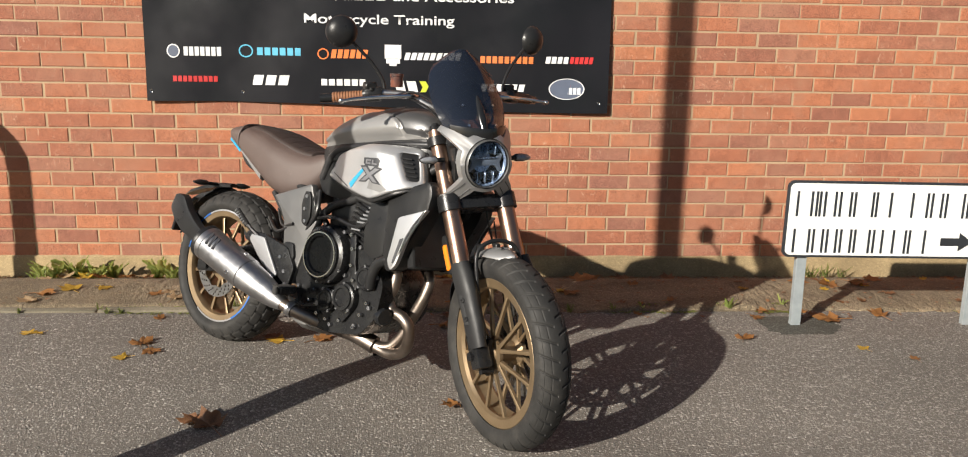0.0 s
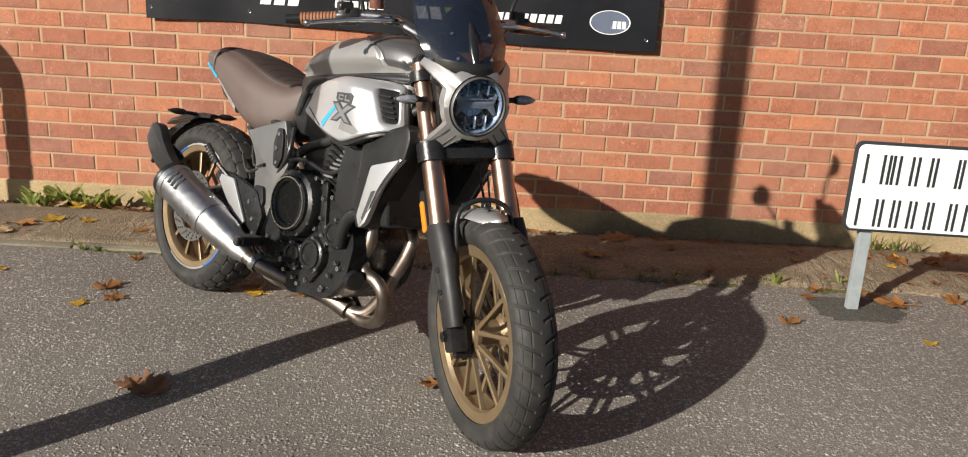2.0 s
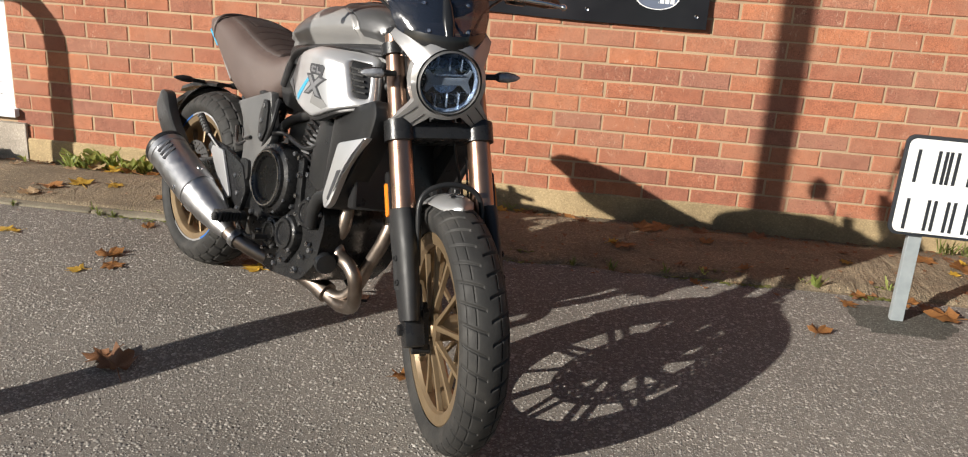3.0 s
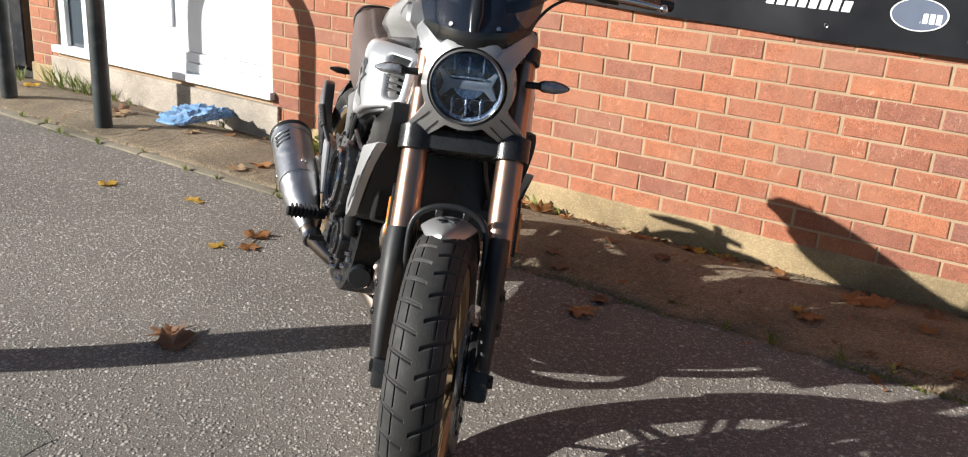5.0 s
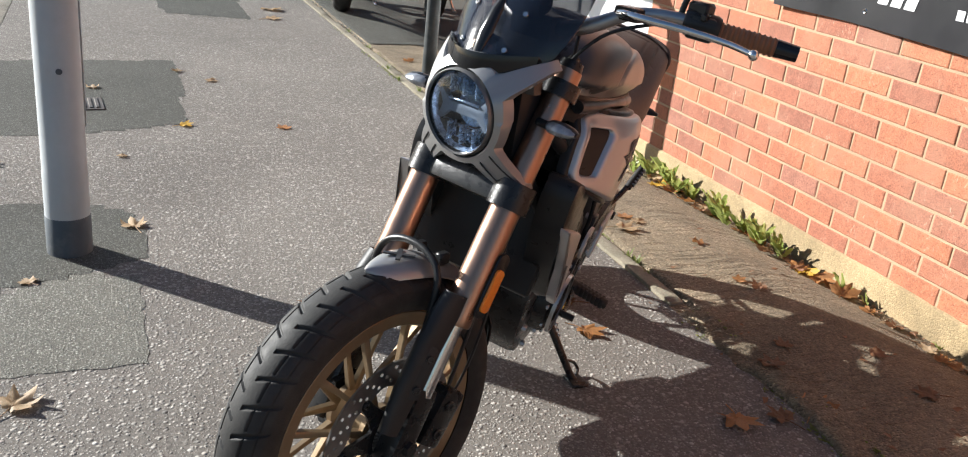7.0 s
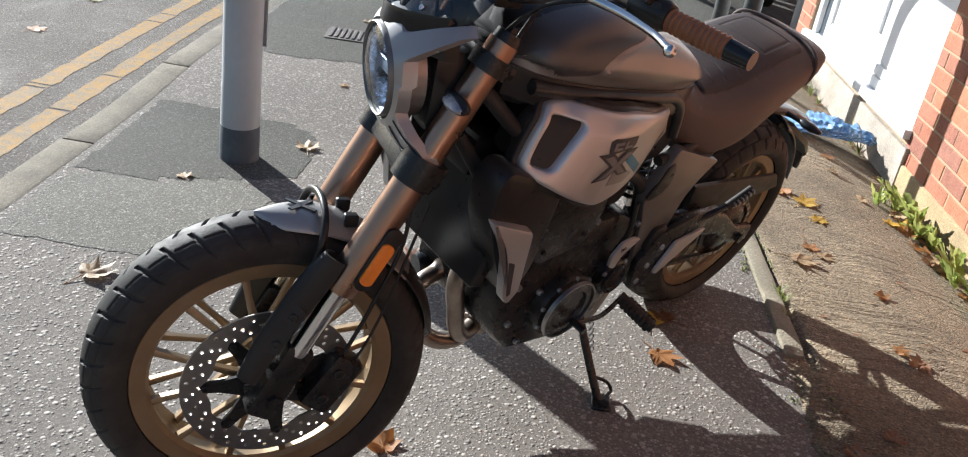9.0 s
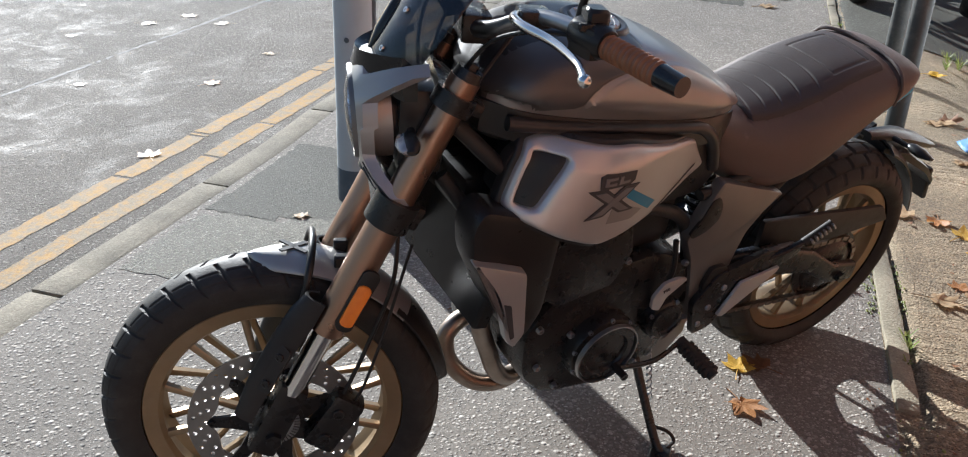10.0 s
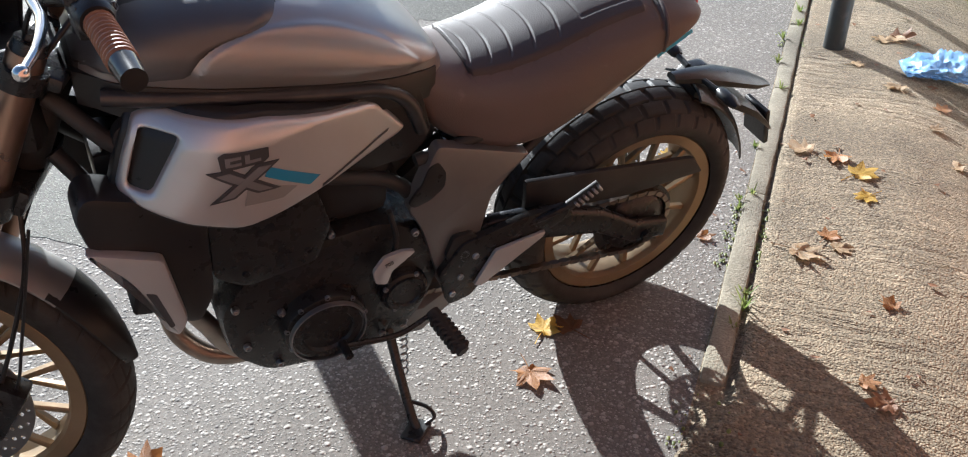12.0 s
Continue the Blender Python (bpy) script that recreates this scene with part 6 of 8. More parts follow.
# -- exhaust --
exhaust = P("exhaust", pipe([(0.86, 0.000, 0.174), (0.80, -0.018, 0.192), (0.75, -0.045, 0.204), (0.70, -0.09, 0.215), (0.645, -0.155, 0.240), (0.590, -0.196, 0.262), (0.540, -0.204, 0.280)], 0.024, 16, 5, radii=[0.033, 0.031, 0.027, 0.024, 0.023, 0.024]), HOT_STEEL, "two-into-one steel exhaust with silver muffler")
P("header_pipe", pipe([(0.96, 0.050, 0.520), (1.030, 0.048, 0.455), (1.028, 0.040, 0.390), (0.990, 0.032, 0.300), (0.958, 0.028, 0.228), (0.915, 0.018, 0.180), (0.86, 0.000, 0.174), (0.79, -0.025, 0.195)], 0.0205, 16, 6), HOT_STEEL, "heat-stained header pipe", exhaust)
P("header_pipe", pipe([(0.955, -0.060, 0.520), (0.975, -0.066, 0.430), (0.957, -0.066, 0.368), (0.975, -0.063, 0.328), (1.022, -0.058, 0.314), (1.050, -0.048, 0.282), (1.040, -0.028, 0.225), (0.992, 0.000, 0.178), (0.925, 0.008, 0.158), (0.86, 0.000, 0.170), (0.80, -0.015, 0.192)], 0.0205, 16, 6), HOT_STEEL, "heat-stained header pipe", exhaust)
P("belly_box", loft([[Vector((x, y * w, zc + z * h)) for y, z in ((-1, -0.6), (-0.7, -1), (0.7, -1), (1, -0.6), (1, 0.6), (0.7, 1), (-0.7, 1), (-1, 0.6))] for x, w, h, zc in ((0.71, 0.060, 0.030, 0.215), (0.66, 0.110, 0.050, 0.225), (0.56, 0.125, 0.058, 0.235), (0.46, 0.09, 0.04, 0.255))]), GUNMETAL, "dark silencer box under the engine", exhaust)
M0, M1 = Vector((0.560, -0.203, 0.272)), Vector((0.148, -0.256, 0.428))
mw = frame_to(M0, M1)
L = (M1 - M0).length
muffler = P("muffler", lathe([(0.025, -0.01), (0.028, 0.0), (0.038, 0.03), (0.055, 0.12), (0.059, 0.19), (0.0605, 0.195), (0.0605, 0.20), (0.0635, 0.202), (0.0645, 0.24), (0.0645, L - 0.03), (0.067, L - 0.028), (0.067, L), (0.057, L + 0.002), (0.0, L + 0.002)], 40, mw), BRUSHED, "brushed steel muffler with three slots", exhaust)
bm = bmesh.new()
along = (M1 - M0).normalized()
out_way = (Vector((0.12, -0.72, 0.68)) - along * along.dot(Vector((0.12, -0.72, 0.68)))).normalized()
across = along.cross(out_way)
for k in range(3):
    at = M0 + along * (L - 0.085 + 0.020 * k) + out_way * 0.0625
    box(-0.026, 0.026, -0.0055, 0.0055, -0.003, 0.003, 0.0015, 1, Matrix.Translation(at) @ Matrix((across, along, out_way)).transposed().to_4x4() @ Matrix.Rotation(radians(14), 4, "Z"), bm)
P("muffler_slots", bm, EMBLEM_DARK, "", muffler)
bm = bmesh.new()
box(-0.014, 0.014, -0.001, 0.0025, -0.055, 0.04, 0.001, 1, mw @ Matrix.Translation((0, 0, L - 0.10)) @ Matrix.Rotation(radians(95), 4, "Z") @ Matrix.Translation((0, 0.0645, 0)), bm)
P("muffler_badge", bm, surf("dark_badge", (0.10, 0.03, 0.025), (0.05, 0.04, 0.03), 40, 0.4), "small dark badge", muffler)
bm = bmesh.new()
bolt(bm, mw @ Vector((0.0, 0.062, 0.245)), mw.to_3x3() @ Vector((0, 1, 0)), 0.009, 0.005)
bolt(bm, mw @ Vector((0.060, -0.014, 0.245)), mw.to_3x3() @ Vector((1, -0.25, 0)), 0.009, 0.005)
bolt(bm, mw @ Vector((-0.060, -0.014, 0.245)), mw.to_3x3() @ Vector((-1, -0.25, 0)), 0.009, 0.005)
P("muffler_bolts", bm, CHROME, "", muffler)
P("muffler_end", lathe([(0.0665, -0.006), (0.069, -0.002), (0.069, 0.012), (0.060, 0.020), (0.045, 0.022), (0.043, -0.02), (0.0, -0.03)], 40, Matrix.Translation(M1) @ mw.to_3x3().to_4x4()), PLASTIC, "black muffler end cap", muffler)
P("pipe_clamp", lathe([(0.026, -0.012), (0.030, -0.012), (0.030, 0.012), (0.026, 0.012)], 20, frame_to((0.600, -0.188, 0.258), (0.560, -0.198, 0.272))), BRUSHED, "", exhaust)

# -- swingarm, shock, chain, rear mudguard --
bm = bmesh.new()
for s, bend in ((1, 0.04), (-1, 0.02)):
    rings = []
    for x, z, h, w, y in ((0.52, 0.365, 0.040, 0.022, 0.085), (0.42, 0.385 + bend, 0.044, 0.020, 0.105), (0.30, 0.395 + bend, 0.042, 0.017, 0.122), (0.14, 0.365 + bend * 0.7, 0.034, 0.015, 0.126), (0.03, 0.325, 0.030, 0.014, 0.126), (-0.06, 0.312, 0.028, 0.013, 0.126)):
        rings.append([Vector((x, s * y + w * math.copysign(abs(math.cos(a)) ** 0.5, math.cos(a)), z + h * math.copysign(abs(math.sin(a)) ** 0.5, math.sin(a)))) for a in (2 * math.pi * i / 16 for i in range(16))])
    loft(rings, True, bm)
    tube_between((0, s * 0.09, 0.315), (0, s * 0.152, 0.315), 0.017, 0.015, 6, bm)
tube_between((0.48, -0.10, 0.372), (0.48, 0.10, 0.372), 0.034, 0.034, 16, bm)
swing = P("swingarm", bm, ENGINE_BLACK, "black aluminium swingarm")
P("chain_guard", plate(rounded_poly([(0.34, 0.545), (0.12, 0.520), (-0.11, 0.490), (-0.15, 0.440), (0.06, 0.428), (0.33, 0.450)], 0.008, 2), 0.012, 0.004, side_plane(0.100)), GUARD, "black chain guard", swing)
loop = [Vector((0.60 - 0.60 * k / 44, 0.095, 0.415 - 0.010 * k / 44)) for k in range(45)]
loop += [Vector((0.09 * math.cos(radians(a)), 0.095, 0.315 + 0.09 * math.sin(radians(a)))) for a in range(99, 270, 9)]
loop += [Vector((0.60 * k / 44, 0.095, 0.225 + 0.070 * k / 44)) for k in range(45)]
loop += [Vector((0.60 + 0.06 * math.cos(radians(a)), 0.095, 0.355 + 0.06 * math.sin(radians(a)))) for a in range(-77, 80, 13)]
bm = bmesh.new()
for k, (p, q) in enumerate(zip(loop, loop[1:] + loop[:1])):
    half = 0.007 if k % 2 else 0.0045
    box(-0.003, (q - p).length + 0.003, -half, half, -0.006, 0.006, 0, 1, Matrix.Translation(p) @ Matrix.Rotation(-math.atan2(q.z - p.z, q.x - p.x), 4, "Y"), bm)
P("chain", bm, HOT_STEEL, "drive chain", swing)
shock = P("shock_absorber", tube_between((0.36, -0.03, 0.40), (0.46, -0.03, 0.66), 0.014, 0.014, 12), CHROME, "rear shock with coil spring")
coil = []
for i in range(80):
    a = i / 80 * 2 * math.pi * 7
    c = Vector((0.375, -0.03, 0.44)).lerp(Vector((0.45, -0.03, 0.635)), i / 80)
    coil.append(c + Vector((0.034 * math.cos(a), 0.034 * math.sin(a), 0)))
P("spring", pipe(coil, 0.006, 7, straight=True), PLASTIC, "", shock)


def rear_arc(a0, a1, r, half, steps, drop=0.02, thick=0.005):
    rings = []
    for i in range(steps + 1):
        a = radians(a0 + (a1 - a0) * i / steps)
        ring = []
        for lay in (0, thick):
            row = [REAR_C + Vector(((r - lay - drop * abs(u) ** 2.5) * math.cos(a), u * half, (r - lay - drop * abs(u) ** 2.5) * math.sin(a))) for u in (-1, -0.7, -0.35, 0, 0.35, 0.7, 1)]
            ring += row if lay == 0 else row[::-1]
        rings.append(ring)
    return loft(rings)


hugger = P("rear_mudguard", rear_arc(112, 164, 0.345, 0.070, 16), PLASTIC, "black rear mudguard on the wheel")
P("mudguard_arm", plate(rounded_poly([(-0.315, 0.515), (-0.282, 0.470), (-0.220, 0.425), (-0.120, 0.388), (0.000, 0.345), (0.030, 0.372), (-0.060, 0.440), (-0.130, 0.478), (-0.185, 0.522), (-0.225, 0.575), (-0.285, 0.580)], 0.018, 3), 0.034, 0.012, side_plane(-0.100)), PLASTIC, "black arm carrying the plate holder", hugger)
P("plate_bracket", box(-0.008, 0.008, -0.042, 0.042, -0.060, 0.05, 0.004, 1, Matrix.Translation((-0.400, 0, 0.460)) @ Matrix.Rotation(radians(18), 4, "Y")), PLASTIC, "black number plate bracket", hugger)
bm = bmesh.new()
rings = []
for x, z, hw, h in ((-0.13, 0.612, 0.035, 0.010), (-0.22, 0.585, 0.058, 0.014), (-0.32, 0.532, 0.062, 0.012), (-0.38, 0.482, 0.058, 0.009), (-0.43, 0.438, 0.030, 0.004)):
    rings.append([Vector((x, y * hw, z + zz * h)) for y, zz in ((-1, -1), (1, -1), (1, 0.4), (0.6, 1), (-0.6, 1), (-1, 0.4))])
loft(rings, True, bm)
P("plate_holder", bm, PLASTIC, "black plate holder with fins", hugger)
rings = []
for x, z, hw, h in ((-0.08, 0.645, 0.016, 0.008), (-0.14, 0.640, 0.024, 0.010), (-0.23, 0.622, 0.040, 0.011), (-0.32, 0.594, 0.038, 0.009), (-0.385, 0.570, 0.016, 0.003)):
    rings.append([Vector((x, y * hw, z + zz * h)) for y, zz in ((-1, -1), (1, -1), (1, 0.2), (0.5, 1), (-0.5, 1), (-1, 0.2))])
P("tail_fin", loft(rings), PLASTIC, "black pointed tail fin", hugger)
for s in (1, -1):
    ind = P("indicator", pipe([(-0.15, s * 0.03, 0.640), (-0.155, s * 0.080, 0.640)], 0.007, 8, straight=True), PLASTIC, "black slim rear indicator")
    rings = []
    for y, h, d in ((0.09, 0.008, 0.009), (0.10, 0.012, 0.016), (0.13, 0.012, 0.018), (0.158, 0.004, 0.008)):
        rings.append([Vector((-0.157 + d * math.cos(a), s * (y - 0.015), 0.641 + h * math.sin(a))) for a in (2 * math.pi * i / 12 for i in range(12))])
    P("indicator_body", loft(rings), PLASTIC, "", ind)

# -- foot controls --
for s in (1, -1):
    heel = [(0.470, 0.352), (0.428, 0.438), (0.312, 0.455), (0.318, 0.440), (0.452, 0.345)] if s > 0 else [(0.472, 0.362), (0.455, 0.350), (0.372, 0.395), (0.290, 0.470), (0.300, 0.490), (0.375, 0.488)]
    hp = P("heel_plate", plate(rounded_poly(heel, 0.005, 2), 0.008, 0.0025, side_plane(s * 0.165)), SILVER, "satin silver heel plate")
    P("heel_mount", plate(rounded_poly([(0.52, 0.30), (0.55, 0.40), (0.50, 0.47), (0.36, 0.50), (0.26, 0.50), (0.24, 0.47), (0.40, 0.40), (0.47, 0.31)], 0.012, 3), 0.016, 0.005, side_plane(s * 0.146)), ENGINE_BLACK, "black footrest hanger", hp)
    bm = bmesh.new()
    for x, z in ((0.50, 0.38), (0.47, 0.43), (0.515, 0.335)):
        bolt(bm, (x, s * 0.162, z), (0, s, 0), 0.008, 0.005)
    P("hanger_bolts", bm, BRUSHED, "", hp)
    y0 = s * 0.165
    peg_end = Vector((0.600, s * 0.275, 0.325)) if s < 0 else Vector((0.535, 0.27, 0.275))
    peg_in = Vector((0.57, y0, 0.325)) if s < 0 else Vector((0.56, y0, 0.30))
    bm = tube_between(peg_in, peg_end, 0.016, 0.014, 12)
    for k in range(7):
        f = 0.22 + 0.11 * k
        c = peg_in.lerp(peg_end, f)
        P("peg_rib", box(-0.026, 0.026, -0.0035, 0.0035, -0.012, 0.018, 0.002, 1, Matrix.Translation(c)) if s < 0 else box(-0.019, 0.019, -0.0062, 0.0062, -0.012, 0.014, 0.003, 1, Matrix.Translation(c)), RUBBER, "", hp)
    P("footpeg", bm, RUBBER, "black serrated footpeg", hp)
    pp0, pp1 = Vector((0.275, s * 0.180, 0.520)), Vector((0.220, s * 0.192, 0.572))
    bm = tube_between(pp0, pp1, 0.011, 0.010, 10)
    P("passenger_peg", bm, RUBBER, "folded passenger peg", hp)
    bm = bmesh.new()
    for k in range(6):
        c = pp0.lerp(pp1, 0.2 + 0.15 * k)
        box(-0.0028, 0.0028, -0.005, 0.006, -0.0085, 0.0085, 0.0012, 1, Matrix.Translation(c + Vector((0, s * 0.008, 0))) @ Matrix.Rotation(radians(43), 4, "Y"), bm)
    P("peg_teeth", bm, BRUSHED, "", hp)
    P("peg_stay", pipe([(0.36, s * 0.150, 0.47), (0.32, s * 0.165, 0.49), (0.275, s * 0.178, 0.520)], 0.008, 8, 3), ENGINE_BLACK, "", hp)
    pedal = [(0.56, s * 0.17, 0.30), (0.64, s * 0.185, 0.285), (0.72, s * 0.19, 0.30), (0.765, s * 0.195, 0.315)]
    bm = pipe(pedal, 0.006, 8, 4)
    tube_between((0.765, s * 0.185, 0.315), (0.765, s * 0.225, 0.315), 0.009, 0.009, 10, bm)
    P("foot_lever", bm, ENGINE_BLACK, "", hp)
stand = P("side_stand", pipe([(0.640, 0.105, 0.270), (0.640, 0.150, 0.215), (0.638, 0.215, 0.140), (0.634, 0.262, 0.086), (0.630, 0.285, 0.068)], 0.0105, 12, 4), ENGINE_BLACK, "black steel side stand")
bm = bmesh.new()
foot_c = BIKE.inverted() @ Vector((-0.112, 3.447, ground_z(-0.11, 3.45) + 0.004))
P("stand_foot", place(box(-0.020, 0.045, -0.024, 0.024, -0.004, 0.006, 0.003, 1), Matrix.Translation(foot_c) @ BIKE.to_3x3().inverted().to_4x4()), ENGINE_BLACK, "", stand)
P("stand_loop", pipe([(0.634, 0.235, 0.118), (0.600, 0.255, 0.105), (0.588, 0.272, 0.085), (0.612, 0.278, 0.078)], 0.0045, 8, 5), ENGINE_BLACK, "", stand)
coil = []
for i in range(60):
    a = i / 60 * 2 * math.pi * 10
    c = Vector((0.600, 0.110, 0.285)).lerp(Vector((0.630, 0.200, 0.165)), i / 60)
    coil.append(c + Vector((0.008 * math.cos(a), 0, 0.008 * math.sin(a))))
P("stand_spring", pipe(coil, 0.002, 6, straight=True), BRUSHED, "", stand)
bm = tube_between((0.61, 0.08, 0.275), (0.67, 0.13, 0.265), 0.022, 0.022, 12)
P("stand_bracket", bm, ENGINE_BLACK, "", stand)

# ---- kerbs, edging and road paint ----
rng = random.Random(5)
edging = tagged(new("edging"), "narrow mossy concrete edging between asphalt and strip", "kerb", kind="structure")
x = -9.0
while x < -0.60:
    l = min(rng.uniform(0.55, 0.95), -0.42 - x)
    z = ground_z(x, EDGE_Y - 0.02) + rng.uniform(-0.003, 0.003)
    bm = box(x + 0.003, x + l - 0.003, EDGE_Y + 0.002 + rng.uniform(0, 0.004), EDGE_Y + 0.062, -0.1, z + 0.011, 0.011, 2)
    for k in range(1, 12):
        bmesh.ops.bisect_plane(bm, geom=bm.verts[:] + bm.edges[:] + bm.faces[:], plane_co=(x + l * k / 12, 0, 0), plane_no=(1, 0, 0))
    for v in bm.verts:
        v.co += Vector((0, 0.005 * noise.noise(v.co * 13), 0.0035 * noise.noise(v.co * 11)))
    part("edging_stone", bm, EDGING, edging, "", True)
    x += l
# past the last stone the slab ends in a broken lip
bm = bmesh.new()
cols = []
for i in range(340):
    x = -0.40 + 3.7 * i / 339
    p = Vector((x * 3.5, 0.4, 0))
    front = EDGE_Y + 0.030 * noise.noise(p) + 0.018 * noise.noise(p * 4) + 0.008 * noise.noise(p * 13)
    high = max(0.001, 0.012 + 0.014 * noise.noise(p * 1.7 + Vector((5, 0, 0))) + 0.008 * noise.noise(p * 6))
    row = []
    for k, (dy, f) in enumerate(((-0.006, -1.2), (0.0, 0.15), (0.010, 0.75), (0.030, 1.0), (0.060, 0.85), (0.095, 0.35), (0.135, -0.4))):
        y = front + dy
        row.append(bm.verts.new((x, y, ground_z(x, min(y, EDGE_Y) if k < 4 else y) + high * f + 0.004 * noise.noise(Vector((x * 22, y * 22, 2))))))
    cols.append(row)
for a, b in zip(cols, cols[1:]):
    for k in range(6):
        bm.faces.new((a[k], b[k], b[k + 1], a[k + 1]))
part("broken_lip", bm, CONCRETE, edging, "rough broken lip of the concrete slab")
kerb = tagged(new("kerb"), "grey concrete kerb between pavement and road", "kerb", kind="structure")
x = -14.0
while x < 6:
    bm = box(x + 0.004, x + 0.911, KERB_Y - 0.125, KERB_Y, -0.25, -0.003 + rng.uniform(-0.002, 0.002), 0.012, 2)
    for k in range(1, 9):
        bmesh.ops.bisect_plane(bm, geom=bm.verts[:] + bm.edges[:] + bm.faces[:], plane_co=(x + 0.1 * k, 0, 0), plane_no=(1, 0, 0))
    for v in bm.verts:
        v.co.z += ground_z(v.co.x, KERB_Y + 0.01)
    part("kerb_stone", bm, KERB, kerb, "", True)
    x += 0.915

for a, b in ((-60, -14.004), (x + 0.004, 60)):
    part("kerb_stone", box(a, b, KERB_Y - 0.125, KERB_Y, -0.25, -0.003 + ground_z(b if b < 0 else a, KERB_Y), 0.012, 2), KERB, kerb)


def ragged_strip(x0, x1, y0, y1, z, step, wob, seed):
    r = random.Random(seed)
    bm = bmesh.new()
    n = int((x1 - x0) / step)
    rows = []
    for i in range(n + 1):
        xx = x0 + (x1 - x0) * i / n
        p = Vector((xx * 9, seed * 3.7, 0))
        rows.append([bm.verts.new((xx, y + wob * (noise.noise(p + Vector((0, y * 40, 0))) + 0.7 * noise.noise(p * 5)), road_z(xx, y) + z)) for y in (y0, y1)])
    for i in range(n):
        if r.random() > 0.02:
            bm.faces.new((rows[i][0], rows[i + 1][0], rows[i + 1][1], rows[i][1]))
    return bm


def worn_paint_material():
    m, nt, b, c = start("worn_yellow_line", "Position")
    wear = noise_tex(nt, c, 26, 6, 0.7)
    big = noise_tex(nt, c, 5, 4)
    amount = math_node(nt, "ADD", math_node(nt, "MULTIPLY", wear, 0.7), math_node(nt, "MULTIPLY", big, 0.3))
    out = mix_rgb(nt, "MIX", ramp(nt, amount, (0.42, 0.0), (0.55, 1.0)), (0.36, 0.21, 0.06), (0.24, 0.185, 0.115))
    out = mix_rgb(nt, "MULTIPLY", 0.6, out, ramp(nt, noise_tex(nt, c, 160, 3), (0.3, 0.5), (0.7, 1.1)))
    nt.links.new(out, b.inputs["Base Color"])
    b.inputs["Roughness"].default_value = 0.8
    b.inputs["Specular IOR Level"].default_value = 0.15
    nt.links.new(bump_node(nt, wear, 0.5, 0.004), b.inputs["Normal"])
    return m


WORN_YELLOW = worn_paint_material()
for y0, y1, s in ((1.075, 1.165, 3), (1.275, 1.365, 4)):
    ob = link_bm("road_line", ragged_strip(-30, 8, y0, y1, 0.0016, 0.02, 0.010, s), WORN_YELLOW, None, "", False)
    tagged(ob, "worn yellow road line on grey asphalt", "road line", kind="structure")
# tarred joint along the road
tagged(link_bm("road_joint", ragged_strip(-30, 8, -0.112, -0.088, 0.0012, 0.04, 0.012, 9), surf("tar_joint", (0.035, 0.035, 0.037), (0.05, 0.05, 0.05), 12, 0.75, bump=0.4), None, "", False), "thin dark tar joint in the road", "road joint", kind="structure")


def inside(p, poly):
    hit = False
    for i in range(len(poly)):
        (x0, y0), (x1, y1) = poly[i - 1], poly[i]
        if (y0 > p[1]) != (y1 > p[1]) and p[0] < x0 + (p[1] - y0) * (x1 - x0) / (y1 - y0):
            hit = not hit
    return hit


def patch(name, corners, material, label, lift=0.0015):
    """A repair in the asphalt with a slightly ragged outline, lying on the fall of the ground."""
    r = random.Random(len(corners) + int(abs(corners[0][0]) * 100))
    bm, made, cell = bmesh.new(), {}, 0.035
    x0, x1 = min(c[0] for c in corners), max(c[0] for c in corners)
    y0, y1 = min(c[1] for c in corners), max(c[1] for c in corners)

    def corner(i, j):
        if (i, j) not in made:
            x, y = x0 + i * cell + r.uniform(-0.009, 0.009), y0 + j * cell + r.uniform(-0.009, 0.009)
            made[i, j] = bm.verts.new((x, y, ground_z(x, y) + lift))
        return made[i, j]

    for i in range(int((x1 - x0) / cell) + 1):
        for j in range(int((y1 - y0) / cell) + 1):
            if inside((x0 + (i + 0.5) * cell, y0 + (j + 0.5) * cell), corners):
                bm.faces.new((corner(i, j), corner(i + 1, j), corner(i + 1, j + 1), corner(i, j + 1)))
    return tagged(link_bm(name, bm, material, None, "", True, 80), label, "pavement", kind="structure")


patch("pavement_patch", [(-4.05, 2.685), (-2.67, 2.65), (-2.50, 2.20), (-2.46, 1.70), (-3.95, 1.70)], ASPHALT_DARK, "darker square repair in the asphalt pavement")
patch("pavement_patch", [(-1.70, 1.70), (-1.70, 2.05), (-1.65, 2.22), (-1.64, 2.34), (-1.40, 2.40), (-1.15, 2.38), (-1.08, 2.20), (-0.96, 1.94), (-0.95, 1.70)], ASPHALT_DARK, "dark asphalt repair round the lamp post")
patch("pavement_patch", [(-0.945, 1.70), (-0.955, 1.94), (-1.07, 2.20), (-1.02, 2.37), (-0.48, 2.376), (-0.49, 1.70)], ASPHALT_MID, "finer grey asphalt repair beside the lamp post")
patch("pavement_patch", [(-7.3, 2.70), (-5.75, 2.72), (-5.6, 3.35), (-6.9, 3.40)], ASPHALT_DARK, "darker rectangular repair further along the pavement")
patch("pavement_patch", [(1.60, 3.68), (1.88, 3.66), (1.98, 3.80), (1.86, 3.92), (1.62, 3.90)], ASPHALT_DARK, "dark asphalt collar round the sign post")

